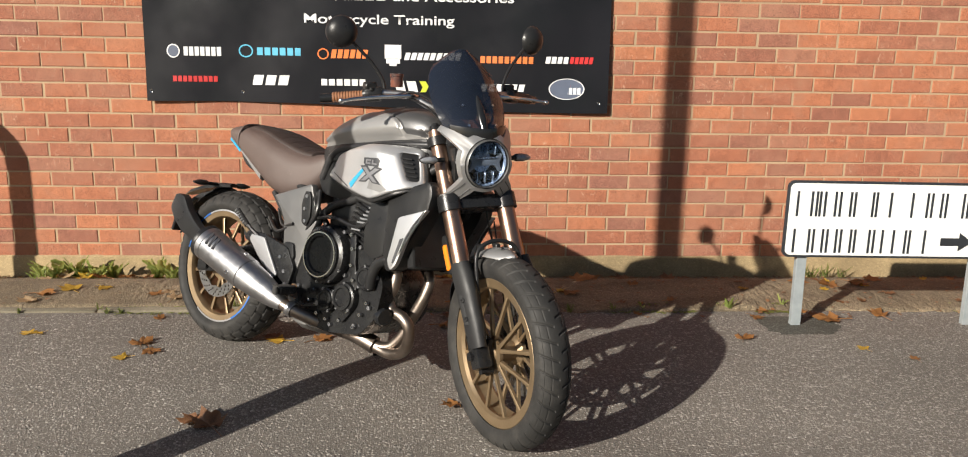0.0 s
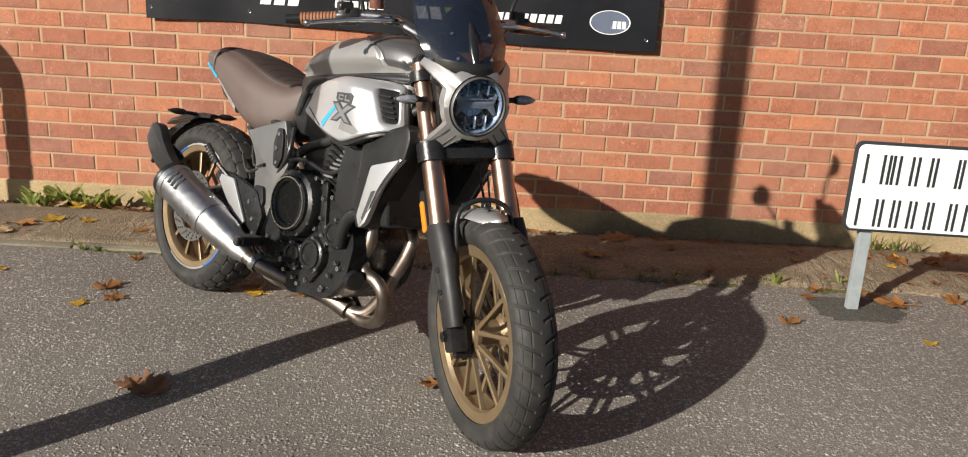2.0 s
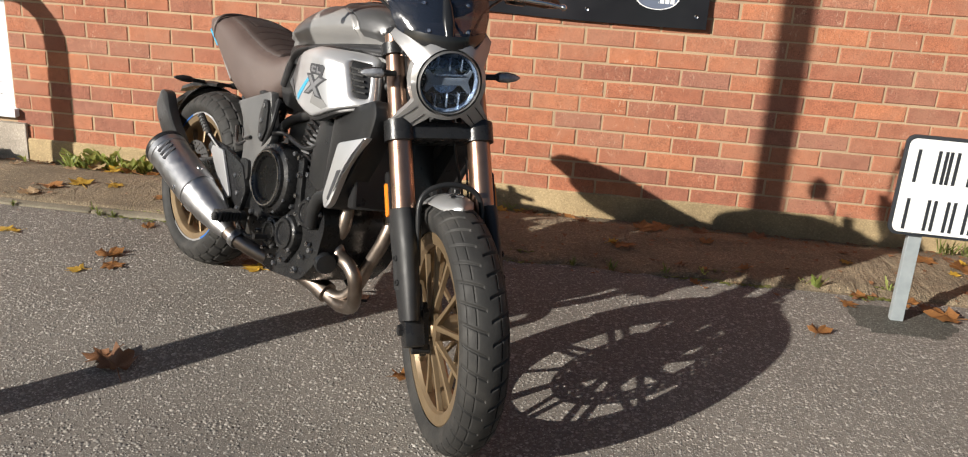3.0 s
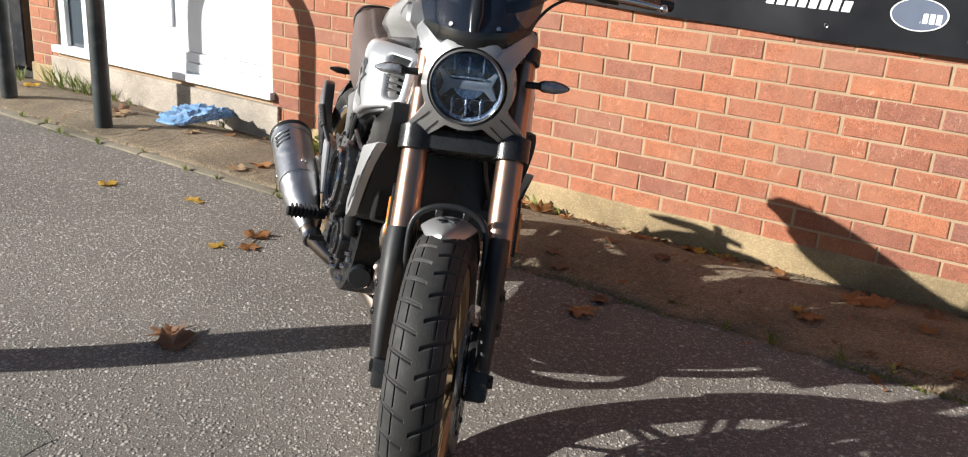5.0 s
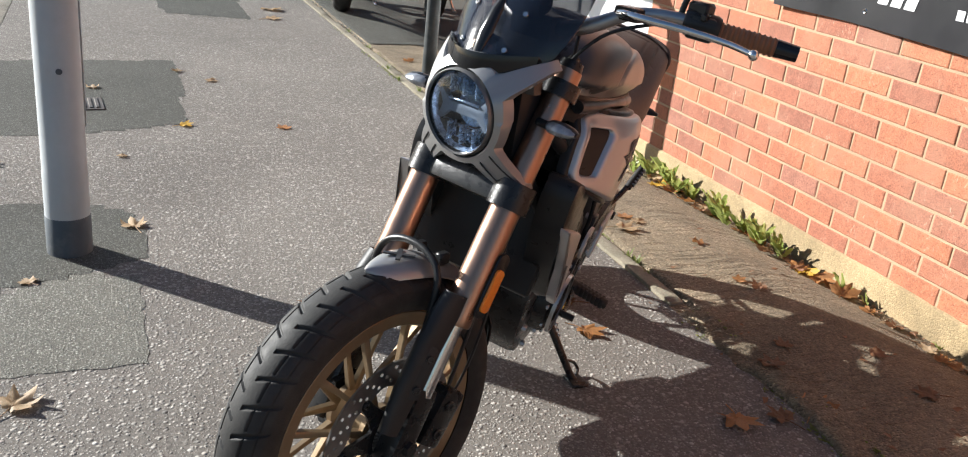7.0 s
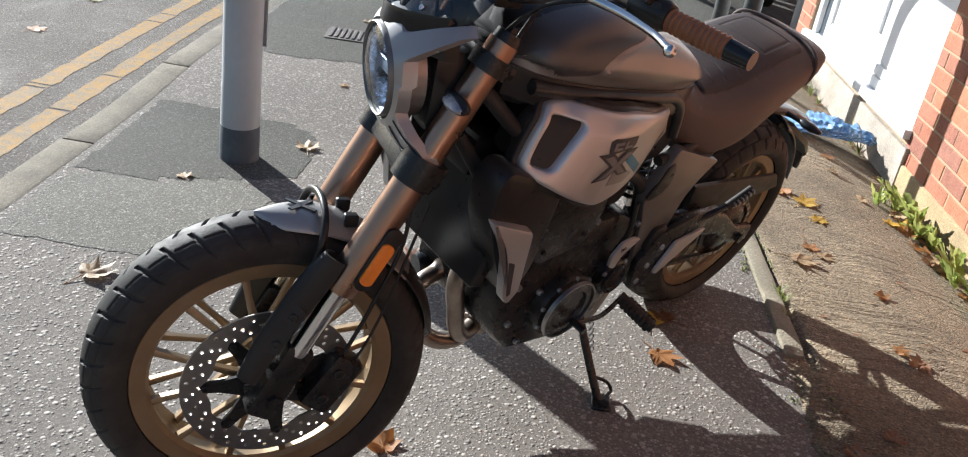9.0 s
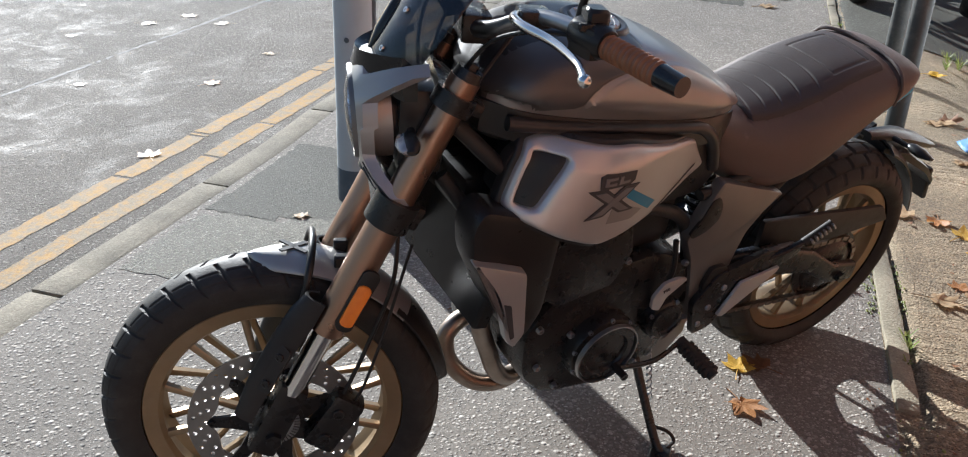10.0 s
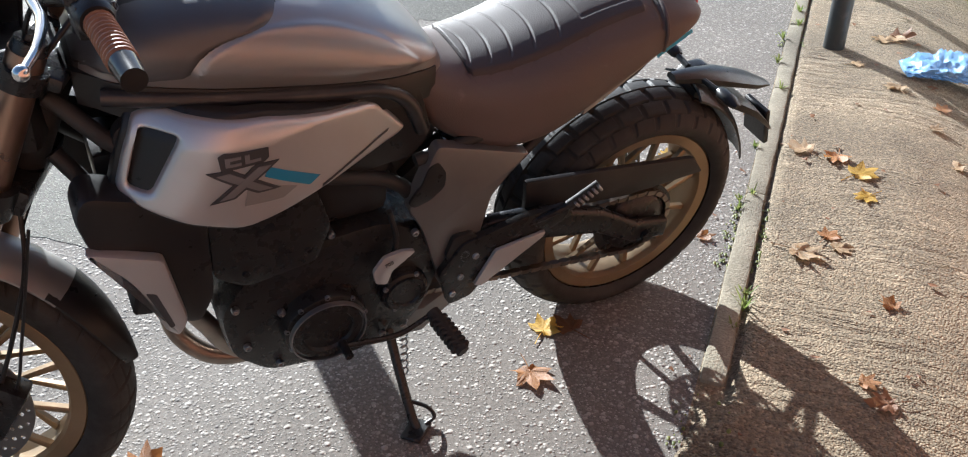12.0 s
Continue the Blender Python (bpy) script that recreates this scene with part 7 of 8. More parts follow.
# yard asphalt; the dark tone also paints in the shade lying there
patch("yard_asphalt", [(-9.0, 4.06), (-4.70, 4.06), (-4.70, 8.3), (-9.0, 8.3)], ASPHALT_DARK, "asphalt under the parked motorcycles, its shade put into a dark tone", 0.006)

# iron cover in the pavement
cover = thing("drain_cover", "small rusty iron drain cover set in asphalt", "drain cover", pose(-3.005, 2.17, 0.003, 0, 0, 4))
IRON = surf("cast_iron", (0.055, 0.05, 0.047), (0.08, 0.065, 0.055), 20, 0.6, metal=0.4, bump=0.4, bump_scale=200, dust=0.3)
part("cover_frame", box(-0.115, 0.115, -0.105, 0.105, -0.02, 0.004, 0.003, 1), IRON, cover)
for k in range(6):
    part("cover_rib", box(-0.09, 0.09, -0.085 + 0.03 * k, -0.068 + 0.03 * k, 0.004, 0.009, 0.002, 1), IRON, cover)

# ---- street name sign on two posts ----
sign = thing("street_sign", "white street name sign with black border on grey posts", "street sign", pose(0, 3.78, 0))


def round_rect(x0, x1, z0, z1, r, seg=6):
    out = []
    for cx, cz, a0 in ((x1 - r, z0 + r, -90), (x1 - r, z1 - r, 0), (x0 + r, z1 - r, 90), (x0 + r, z0 + r, 180)):
        for k in range(seg + 1):
            a = radians(a0 + 90 * k / seg)
            out.append((cx + r * math.cos(a), cz + r * math.sin(a)))
    return out


STAND = Matrix(((1, 0, 0, 0), (0, 0, -1, 0), (0, 1, 0, 0), (0, 0, 0, 1)))   # x, y of a plate to x, z; its thickness towards the street
board_m = Matrix.Translation((1.652, 0, 0.324)) @ Matrix.Rotation(radians(0.6), 4, "Y") @ STAND
board = part("board", plate(round_rect(0, 1.0, 0, 0.344, 0.03), 0.012, 0.002, board_m @ Matrix.Translation((0, 0, 0.0))), SIGN_BLACK, sign, "black-rimmed sign board")
part("face", plate(round_rect(0.011, 0.989, 0.011, 0.333, 0.024), 0.0015, 0, board_m @ Matrix.Translation((0, 0, 0.0125))), SIGN_WHITE, board, "white enamel face")
letters = board_m @ Matrix.Translation((0, 0, 0.0142))
# the name in two rows, each letter a plain upright bar of its size
for z0, z1, spans in ((0.186, 0.298, ((0.042, 0.075), (0.128, 0.026), (0.165, 0.058), (0.234, 0.058), (0.300, 0.092), (0.398, 0.075), (0.560, 0.080), (0.650, 0.055), (0.715, 0.090), (0.815, 0.055), (0.88, 0.06))),
                      (0.022, 0.130, ((0.040, 0.078), (0.128, 0.052), (0.190, 0.052), (0.252, 0.056), (0.316, 0.076), (0.402, 0.050), (0.492, 0.066), (0.566, 0.080)))):
    for x0, w in spans:
        for e in (0.0, 1.0):
            bx = x0 + e * (w - 0.011)
            part("letter_bar", box(bx, bx + 0.011, z0, z1, 0, 0.001, 0, 1, letters), SIGN_BLACK, board)
part("arrow", plate([(0.715, 0.060), (0.80, 0.060), (0.80, 0.035), (0.865, 0.078), (0.80, 0.121), (0.80, 0.096), (0.715, 0.096)], 0.001, 0, letters), SIGN_BLACK, board, "black arrow")
for px in (0.100, 0.905):
    bm = bmesh.new()
    x0 = 1.652 + px
    box(x0 - 0.022, x0 + 0.022, 0.004, 0.009, -0.2, 0.60, 0.001, 1, None, bm)
    box(x0 - 0.022, x0 - 0.017, 0.009, 0.034, -0.2, 0.60, 0.001, 1, None, bm)
    box(x0 + 0.017, x0 + 0.022, 0.009, 0.034, -0.2, 0.60, 0.001, 1, None, bm)
    part("post", bm, STEEL_GREY, sign, "grey steel channel post")

# ---- lamp post ----
lamp = thing("lamp_post", "tall grey steel lamp post with dark painted foot", "lamp post", pose(-1.272, 2.158, -0.04))
part("root", lathe([(0.0, -0.1), (0.0705, -0.1), (0.0705, 0.135), (0.069, 0.137), (0.0, 0.137)], 40), LAMP_BASE, lamp, "dark blue-grey painted foot")
part("lower_tube", lathe([(0.0, 0.12), (0.0690, 0.12), (0.0690, 0.285), (0.0675, 0.290), (0.0675, 1.15), (0.064, 1.17), (0.058, 1.22), (0.0, 1.22)], 40), LAMP_GREY, lamp, "grey painted lower tube")
part("upper_tube", lathe([(0.057, 1.2), (0.055, 5.2), (0.0, 5.2)], 32), LAMP_GREY, lamp)
bm = box(-0.045, 0.045, -0.0005, 0.003, 0.42, 0.98, 0.003, 1, Matrix.Rotation(radians(62), 4, "Z") @ Matrix.Translation((0, 0.0672, 0)))
part("service_door", bm, LAMP_GREY, lamp)
bm = bmesh.new()
bolt_at = Vector((0.067 * math.cos(radians(5)), 0.067 * math.sin(radians(5)), 0.62))
lathe([(0, 0.004), (0.008, 0.004), (0.010, 0.0)], 12, frame_to(bolt_at, bolt_at + Vector((1, 0.1, 0))), bm)
part("door_lock", bm, LAMP_BASE, lamp)

# ---- hoop barrier ----
rail = thing("hoop_barrier", "black painted steel hoop barrier set in concrete", "barrier")
h0, h1 = Vector((-3.772, 4.23, -0.08)), Vector((-2.845, 4.188, -0.08))
line = [h0, h0 + Vector((0, 0, 1.02))]
for k in range(1, 8):
    a = math.pi - k * math.pi / 16
    line.append(h0 + Vector((0.28 + 0.28 * math.cos(a), 0, 1.02 + 0.28 * math.sin(a))))
top = [Vector((h1.x - (p.x - h0.x), h1.y, p.z)) for p in line][::-1]
part("hoop", pipe(line + top, 0.0445, 20, straight=True), RAIL_BLACK, rail, "black steel hoop")
for h in (h0, h1):
    part("foot_collar", lathe([(0.0445, 0.07), (0.052, 0.075), (0.058, 0.085), (0.047, 0.092), (0.0445, 0.092)], 24, Matrix.Translation(h)), CONCRETE, rail)

# ---- the banner ----
banner = thing("banner", "long black vinyl advertising banner fixed to brick wall", "banner")
BX0, BX1, BTOP = -1.400, 1.066, 2.05


def banner_point(x, z):
    """A point of the banner's slack sheet; z runs from 0 at the lower hem to 1."""
    low = 0.878 + (0.840 - 0.878) * (x - BX0) / (BX1 - BX0) + 0.010 * math.sin((x - BX0) * 2.5) * (1 - z)
    y = 4.913 + 0.006 * math.sin(x * 5.1 + z * 3) + 0.004 * math.sin(x * 11 - z * 7)
    return Vector((x, y, low + (BTOP - low) * z))


bm = bmesh.new()
NX, NZ = 90, 30
layers = [[[bm.verts.new(banner_point(BX0 + (BX1 - BX0) * i / NX, j / NZ) + Vector((0, d, 0))) for i in range(NX + 1)] for j in range(NZ + 1)] for d in (0.0, 0.0015)]
for g in layers:
    for j in range(NZ):
        for i in range(NX):
            bm.faces.new((g[j][i], g[j][i + 1], g[j + 1][i + 1], g[j + 1][i]))
rim = [(0, i) for i in range(NX)] + [(j, NX) for j in range(NZ)] + [(NZ, NX - i) for i in range(NX)] + [(NZ - j, 0) for j in range(NZ)]
for k in range(len(rim)):
    (j0, i0), (j1, i1) = rim[k], rim[(k + 1) % len(rim)]
    bm.faces.new((layers[0][j0][i0], layers[0][j1][i1], layers[1][j1][i1], layers[1][j0][i0]))
part("sheet", bm, BANNER_BLACK, banner, "glossy black vinyl sheet")


def on_banner(bm):
    """Lays flat print, drawn in x, z, on the slack sheet."""
    for v in bm.verts:
        low = 0.878 + (0.840 - 0.878) * (v.co.x - BX0) / (BX1 - BX0)
        f = (v.co.z - low) / (BTOP - low)
        v.co.y = banner_point(v.co.x, f).y - 0.0022 + v.co.y
    return bm


def print_text(words, x0, x1, base, cap, material):
    bm = text_mesh(words, 1.0, 0.0, 0.012)
    xs_ = [v.co.x for v in bm.verts]
    k = (x1 - x0) / (max(xs_) - min(xs_))
    mn = min(xs_)
    for v in bm.verts:
        v.co = Vector((x0 + (v.co.x - mn) * k, 0, base + v.co.y * cap / 0.73))
    part("lettering", on_banner(bm), material, banner, "", False)


print_text("Motorcycle Training", -0.565, 0.225, 1.297, 0.050, WHITE_PRINT)
print_text("and Accessories", -0.10, 0.540, 1.418, 0.050, WHITE_PRINT)


def mark(shapes, material):
    """Plain printed shapes: rectangles x0, x1, z0, z1 with a slant."""
    bm = bmesh.new()
    for x0, x1, z0, z1, *lean in shapes:
        s = lean[0] if lean else 0.0
        n = max(1, int((x1 - x0) / 0.03))
        for i in range(n):
            a, b = x0 + (x1 - x0) * i / n, x0 + (x1 - x0) * (i + 1) / n
            bm.faces.new([bm.verts.new(p) for p in ((a, 0, z0), (b, 0, z0), (b + s, 0, z1), (a + s, 0, z1))])
    part("printed_mark", on_banner(bm), material, banner, "", False)


def mark_row(x0, x1, z0, z1, n, material, slant=0.0):
    w = (x1 - x0) / n
    out = []
    for i in range(n):
        a = x0 + w * i + w * 0.06
        b = a + w * 0.84
        out.append((a, b - w * 0.08, z0, z1, slant))
    mark(out, material)


def mark_disc(cx, cz, rx, rz, material, lift=0.0, ring=None):
    bm = bmesh.new()
    if ring:
        o = [bm.verts.new((cx + rx * math.cos(2 * math.pi * i / 28), lift, cz + rz * math.sin(2 * math.pi * i / 28))) for i in range(28)]
        q = [bm.verts.new((cx + rx * ring * math.cos(2 * math.pi * i / 28), lift, cz + rz * ring * math.sin(2 * math.pi * i / 28))) for i in range(28)]
        for i in range(28):
            bm.faces.new((o[i], o[(i + 1) % 28], q[(i + 1) % 28], q[i]))
    else:
        bm.faces.new([bm.verts.new((cx + rx * math.cos(2 * math.pi * i / 28), lift, cz + rz * math.sin(2 * math.pi * i / 28))) for i in range(28)])
    part("printed_mark", on_banner(bm), material, banner, "", False)


mark_row(-0.60, -0.13, 1.418, 1.462, 8, WHITE_PRINT)
mark_disc(-1.252, 1.142, 0.034, 0.036, GREY_PRINT)
mark_disc(-1.252, 1.142, 0.034, 0.036, WHITE_PRINT, -0.0004, 0.82)
mark_row(-1.200, -1.000, 1.118, 1.165, 7, WHITE_PRINT)
mark_disc(-0.876, 1.147, 0.038, 0.034, BLUE_PRINT, 0, 0.80)
mark_row(-0.820, -0.580, 1.126, 1.166, 6, BLUE_PRINT)
mark_disc(-0.470, 1.138, 0.030, 0.029, ORANGE_PRINT, 0, 0.78)
mark_row(-0.432, -0.235, 1.116, 1.162, 6, ORANGE_PRINT, 0.008)
mark([(-0.145, -0.057, 1.118, 1.190), (-0.138, -0.064, 1.092, 1.116), (-0.120, -0.082, 1.080, 1.091)], WHITE_PRINT)
mark_row(-0.045, 0.26, 1.112, 1.150, 9, WHITE_PRINT, 0.012)
mark_row(0.365, 0.657, 1.101, 1.138, 9, ORANGE_PRINT)
mark_row(0.715, 0.845, 1.104, 1.140, 4, WHITE_PRINT, 0.006)
mark_row(0.848, 0.978, 1.104, 1.140, 5, RED_PRINT, 0.006)
mark_row(-1.261, -1.025, 0.983, 1.013, 9, RED_PRINT)
mark_row(-0.852, -0.649, 0.970, 1.022, 3, WHITE_PRINT, 0.012)
mark_row(-0.485, -0.242, 0.972, 1.006, 6, WHITE_PRINT)
mark_row(-0.085, 0.045, 0.942, 1.000, 2, WHITE_PRINT, -0.014)
mark([(0.045, 0.075, 0.942, 0.972, 0.014), (0.055, 0.09, 0.972, 1.0, -0.016)], GREEN_PRINT)
mark_row(0.287, 0.610, 0.950, 0.990, 8, WHITE_PRINT, 0.008)
mark_disc(0.838, 0.968, 0.098, 0.057, GREY_PRINT)
mark_disc(0.838, 0.968, 0.098, 0.057, WHITE_PRINT, -0.0004, 0.94)
mark_row(0.760, 0.918, 0.940, 0.975, 7, WHITE_PRINT)
mark_row(0.805, 0.865, 0.985, 1.008, 2, RED_PRINT)
for gx in (-1.375, -0.90, -0.169, 0.530, 1.018):
    p = banner_point(gx, 0.045)
    part("eyelet", lathe([(0.004, 0.001), (0.008, 0.003), (0.010, 0.0)], 14, frame_to(p, p + Vector((0, -1, 0)))), CHROME, banner)

# ---- white plastic window unit in the wall ----
window = thing("window_1", "white plastic shopfront unit with narrow glazed side light", "window", None, "", "structure")
WX0, WX1, WZ0, WZ1 = -4.36, -2.375, 0.135, 2.1
fy = WALL_Y + 0.02
part("sill", box(WX0 - 0.02, WX1 + 0.02, WALL_Y - 0.035, fy + 0.06, WZ0, WZ0 + 0.045, 0.006, 2), UPVC, window, "white projecting sill")
for a, b, c, d, nm in ((WX0, WX0 + 0.075, WZ0 + 0.045, WZ1, "jamb"), (WX1 - 0.075, WX1, WZ0 + 0.045, WZ1, "jamb"), (-4.10, -4.03, WZ0 + 0.045, WZ1, "mullion"), (-3.30, -3.22, WZ0 + 0.30, WZ1, "mullion"),
                       (WX0 + 0.075, WX1 - 0.075, WZ1 - 0.08, WZ1, "head")):
    part(nm, box(a, b, fy, fy + 0.07, c, d, 0.006, 2), UPVC, window)
part("bottom_rail", box(-4.03, WX1 - 0.075, fy + 0.004, fy + 0.066, WZ0 + 0.045, WZ0 + 0.105, 0.008, 2), UPVC, window)
part("middle_rail", box(-4.03, WX1 - 0.075, fy + 0.006, fy + 0.066, WZ0 + 0.108, WZ0 + 0.165, 0.010, 2), UPVC, window)
part("panel", box(-4.03, WX1 - 0.075, fy + 0.018, fy + 0.060, WZ0 + 0.168, WZ1 - 0.08, 0.004, 1), UPVC, window, "white infill panel")
PANE = surf("dull_window_pane", (0.05, 0.065, 0.08), (0.04, 0.05, 0.06), 2, 0.06, 0.1)
part("pane", box(WX0 + 0.075, -4.10, fy + 0.03, fy + 0.036, WZ0 + 0.045, WZ1 - 0.08), PANE, window, "narrow dark pane")

# ---- dark things parked beyond the corner ----
DARK_PAINT = surf("black_vehicle_paint", (0.012, 0.014, 0.018), (0.02, 0.02, 0.022), 5, 0.25, 0.4, dust=0.1)


def parked_bike(at, label):
    b = thing("parked_motorcycle", label, "motorcycle", at, "motorcycles parked beyond the corner")
    for x in (0.0, 1.40):
        w = part("wheel", place(rim_mesh(0.236, 0.196, 0.05, 6, 0.055, 0.055, 0.008), Matrix.Translation((x, 0, 0.32)) @ AXLE_WAY), ENGINE_BLACK, b)
        part("spokes", place(spoke_mesh(0.196, 0.05, 3, 0.055, 0.055, 0.012), Matrix.Translation((x, 0, 0.32)) @ AXLE_WAY), ENGINE_BLACK, w)
        part("tyre", place(tyre_mesh(0.32, 0.075, 0.233, 24, 0.006, False, 6, 10), Matrix.Translation((x, 0, 0.32)) @ AXLE_WAY), RUBBER, w)
    for s in (1, -1):
        part("fork", tube_between((1.40, s * 0.10, 0.32), (1.12, s * 0.10, 0.98), 0.025, 0.022, 12), CHROME if s > 0 else ENGINE_BLACK, b)
    part("body", box(0.35, 1.02, -0.16, 0.16, 0.24, 0.92, 0.08, 3), DARK_PAINT, b, "dark bodywork")
    part("seat", box(-0.28, 0.45, -0.13, 0.13, 0.62, 0.82, 0.06, 3), PLASTIC, b)
    part("handlebar", pipe([(1.02, -0.36, 1.04), (1.10, -0.15, 1.06), (1.12, 0, 1.03), (1.10, 0.15, 1.06), (1.02, 0.36, 1.04)], 0.014, 10), PLASTIC, b)
    part("stand", pipe([(0.55, 0.12, 0.26), (0.56, 0.22, 0.10), (0.56, 0.27, 0.02), (0.62, 0.29, 0.012)], 0.011, 8), CHROME, b)
    return b

# ---- parked motorcycles, board ----
pb = parked_bike(pose(-7.52, 4.62, 0.0, -9, 0, -17), "black motorcycle parked at the edge of the pavement")
copy_thing(pb, pose(-7.35, 5.35, 0.0, -9, 0, -15))
copy_thing(pb, pose(-6.75, 6.05, 0.0, -9, 0, -18))
board_thing = thing("dark_board", "dark painted board leaning by the brick corner", "board", pose(-4.93, 5.06, -0.06, 0, 0, 0))
part("panel", box(-0.16, 0.06, -0.05, 0.55, 0.0, 1.5, 0.01, 1), DARK_PAINT, board_thing)
part("ledge", box(-0.17, 0.07, -0.06, 0.56, 1.5, 1.53, 0.006, 1), DARK_PAINT, board_thing)

# ---- fallen leaves ----
def leaf_material(name, a, b2, vein):
    m, nt, b, c = start(name)
    pick = nt.nodes.new("ShaderNodeObjectInfo").outputs["Random"]
    blot = noise_tex(nt, c, 28, 5, 0.65)
    out = mix_rgb(nt, "MIX", ramp(nt, blot, (0.38, 0.0), (0.66, 1.0)), a, b2)
    out = mix_rgb(nt, "MULTIPLY", 0.7, out, ramp(nt, pick, (0.0, 0.62), (1.0, 1.15)))
    spots = ramp(nt, noise_tex(nt, c, 90, 3), (0.62, 0.0), (0.70, 0.7))
    out = mix_rgb(nt, "MIX", spots, out, vein)
    nt.links.new(out, b.inputs["Base Color"])
    b.inputs["Roughness"].default_value = 0.55
    nt.links.new(bump_node(nt, blot, 0.4, 0.004), b.inputs["Normal"])
    thin = nt.nodes.new("ShaderNodeBsdfTranslucent")
    both = nt.nodes.new("ShaderNodeMixShader")
    both.inputs[0].default_value = 0.35
    nt.links.new(out, thin.inputs[0])
    nt.links.new(b.outputs[0], both.inputs[1])
    nt.links.new(thin.outputs[0], both.inputs[2])
    nt.links.new(both.outputs[0], nt.nodes["Material Output"].inputs[0])
    return m


LEAF = {"yellow": leaf_material("yellow_leaf", (0.58, 0.37, 0.045), (0.46, 0.26, 0.03), (0.20, 0.10, 0.02)),
        "orange": leaf_material("orange_leaf", (0.40, 0.185, 0.055), (0.27, 0.115, 0.04), (0.12, 0.06, 0.025)),
        "brown": leaf_material("brown_leaf", (0.25, 0.12, 0.055), (0.17, 0.08, 0.04), (0.08, 0.04, 0.02)),
        "pale": leaf_material("pale_leaf", (0.46, 0.33, 0.19), (0.38, 0.25, 0.13), (0.18, 0.10, 0.05))}
LOBES = ((90, 1.0), (68, 0.55), (48, 0.86), (24, 0.48), (4, 0.66), (-28, 0.36), (-60, 0.34), (-88, 0.10), (-120, 0.34), (-152, 0.36), (176, 0.66), (156, 0.48), (132, 0.86), (112, 0.55))


def leaf_mesh(name, seed, curl):
    """A five-lobed dry leaf with toothed lobes, curled, with its stalk."""
    r = random.Random(seed)
    bm = bmesh.new()
    outline = []
    for i, (a, l) in enumerate(LOBES):
        b_, k = LOBES[(i + 1) % len(LOBES)]
        outline.append((a, l * r.uniform(0.9, 1.1)))
        mid = a + (((b_ - a + 180) % 360) - 180) * 0.5
        outline.append((mid, (l + k) / 2 * r.uniform(0.80, 1.02)))

    def bend(p):
        d = math.hypot(p.x, p.y)
        lift = curl * (0.55 * p.x * p.x + 0.35 * p.y * p.y) + 0.09 * curl * math.sin(5 * math.atan2(p.y, p.x) + seed) * d
        lift += (0.16 + 0.22 * curl) * noise.noise(p * 2.6 + Vector((seed, seed * 0.7, 0)))
        fold = 0.05 * abs(p.x) * (1 if curl > 0.4 else 0.4)
        return Vector((p.x * (1 - 0.12 * curl), p.y * (1 - 0.10 * curl), max(0.0, lift + fold) + 0.015))

    centre = bm.verts.new(bend(Vector((0, 0, 0))))
    inner, outer = [], []
    for a, l in outline:
        v = Vector((math.cos(radians(a)), math.sin(radians(a)), 0))
        inner.append(bm.verts.new(bend(v * l * 0.45)))
        outer.append(bm.verts.new(bend(v * l)))
    n = len(outline)
    for i in range(n):
        j = (i + 1) % n
        bm.faces.new((centre, inner[i], inner[j]))
        bm.faces.new((inner[i], outer[i], outer[j], inner[j]))
    pipe([bend(Vector((0, 0, 0))) + Vector((0, 0, 0.008)), Vector((0.03, -0.4, 0.03 + 0.05 * curl)), Vector((0.10, -0.85, 0.02))], 0.018, 5, 3, bm)
    me = bpy.data.meshes.new(name)
    for f in bm.faces:
        f.smooth = True
    bm.to_mesh(me)
    bm.free()
    return me


leaf_shapes = {}
for colour in LEAF:
    for k in range(4):
        me = leaf_mesh("leaf", k * 7 + len(colour), (0.12, 0.26, 0.42, 0.6)[k])
        me.materials.append(LEAF[colour])
        leaf_shapes[colour, k] = me
WORDS = {"yellow": "bright yellow fallen maple leaf lying on {}", "orange": "orange brown fallen maple leaf lying on {}", "brown": "dry brown curled maple leaf lying on {}", "pale": "pale dry maple leaf lying on {}"}


def leaf(x, y, colour, size, turn, k=1, lean=0.0):
    ob = new("fallen_leaf", leaf_shapes[colour, k])
    lean = lean or (5 if y > KERB_Y else 1.5) * math.sin(x * 57 + y * 31)
    ob.matrix_world = pose(x, y, (ground_z(x, y) if y > KERB_Y - 0.125 else road_z(x, y)) + 0.002 + 0.35 * size * abs(math.sin(radians(lean))), lean, lean * 0.5, turn) @ Matrix.Diagonal((size, size, size * (1.0 if y > KERB_Y else 0.4), 1))
    if y > 4.60:
        ob.rotation_euler.x -= radians(8)
    tagged(ob, WORDS[colour].format("asphalt" if y < EDGE_Y else "the concrete strip"), "leaf", "fallen leaves")
    return ob


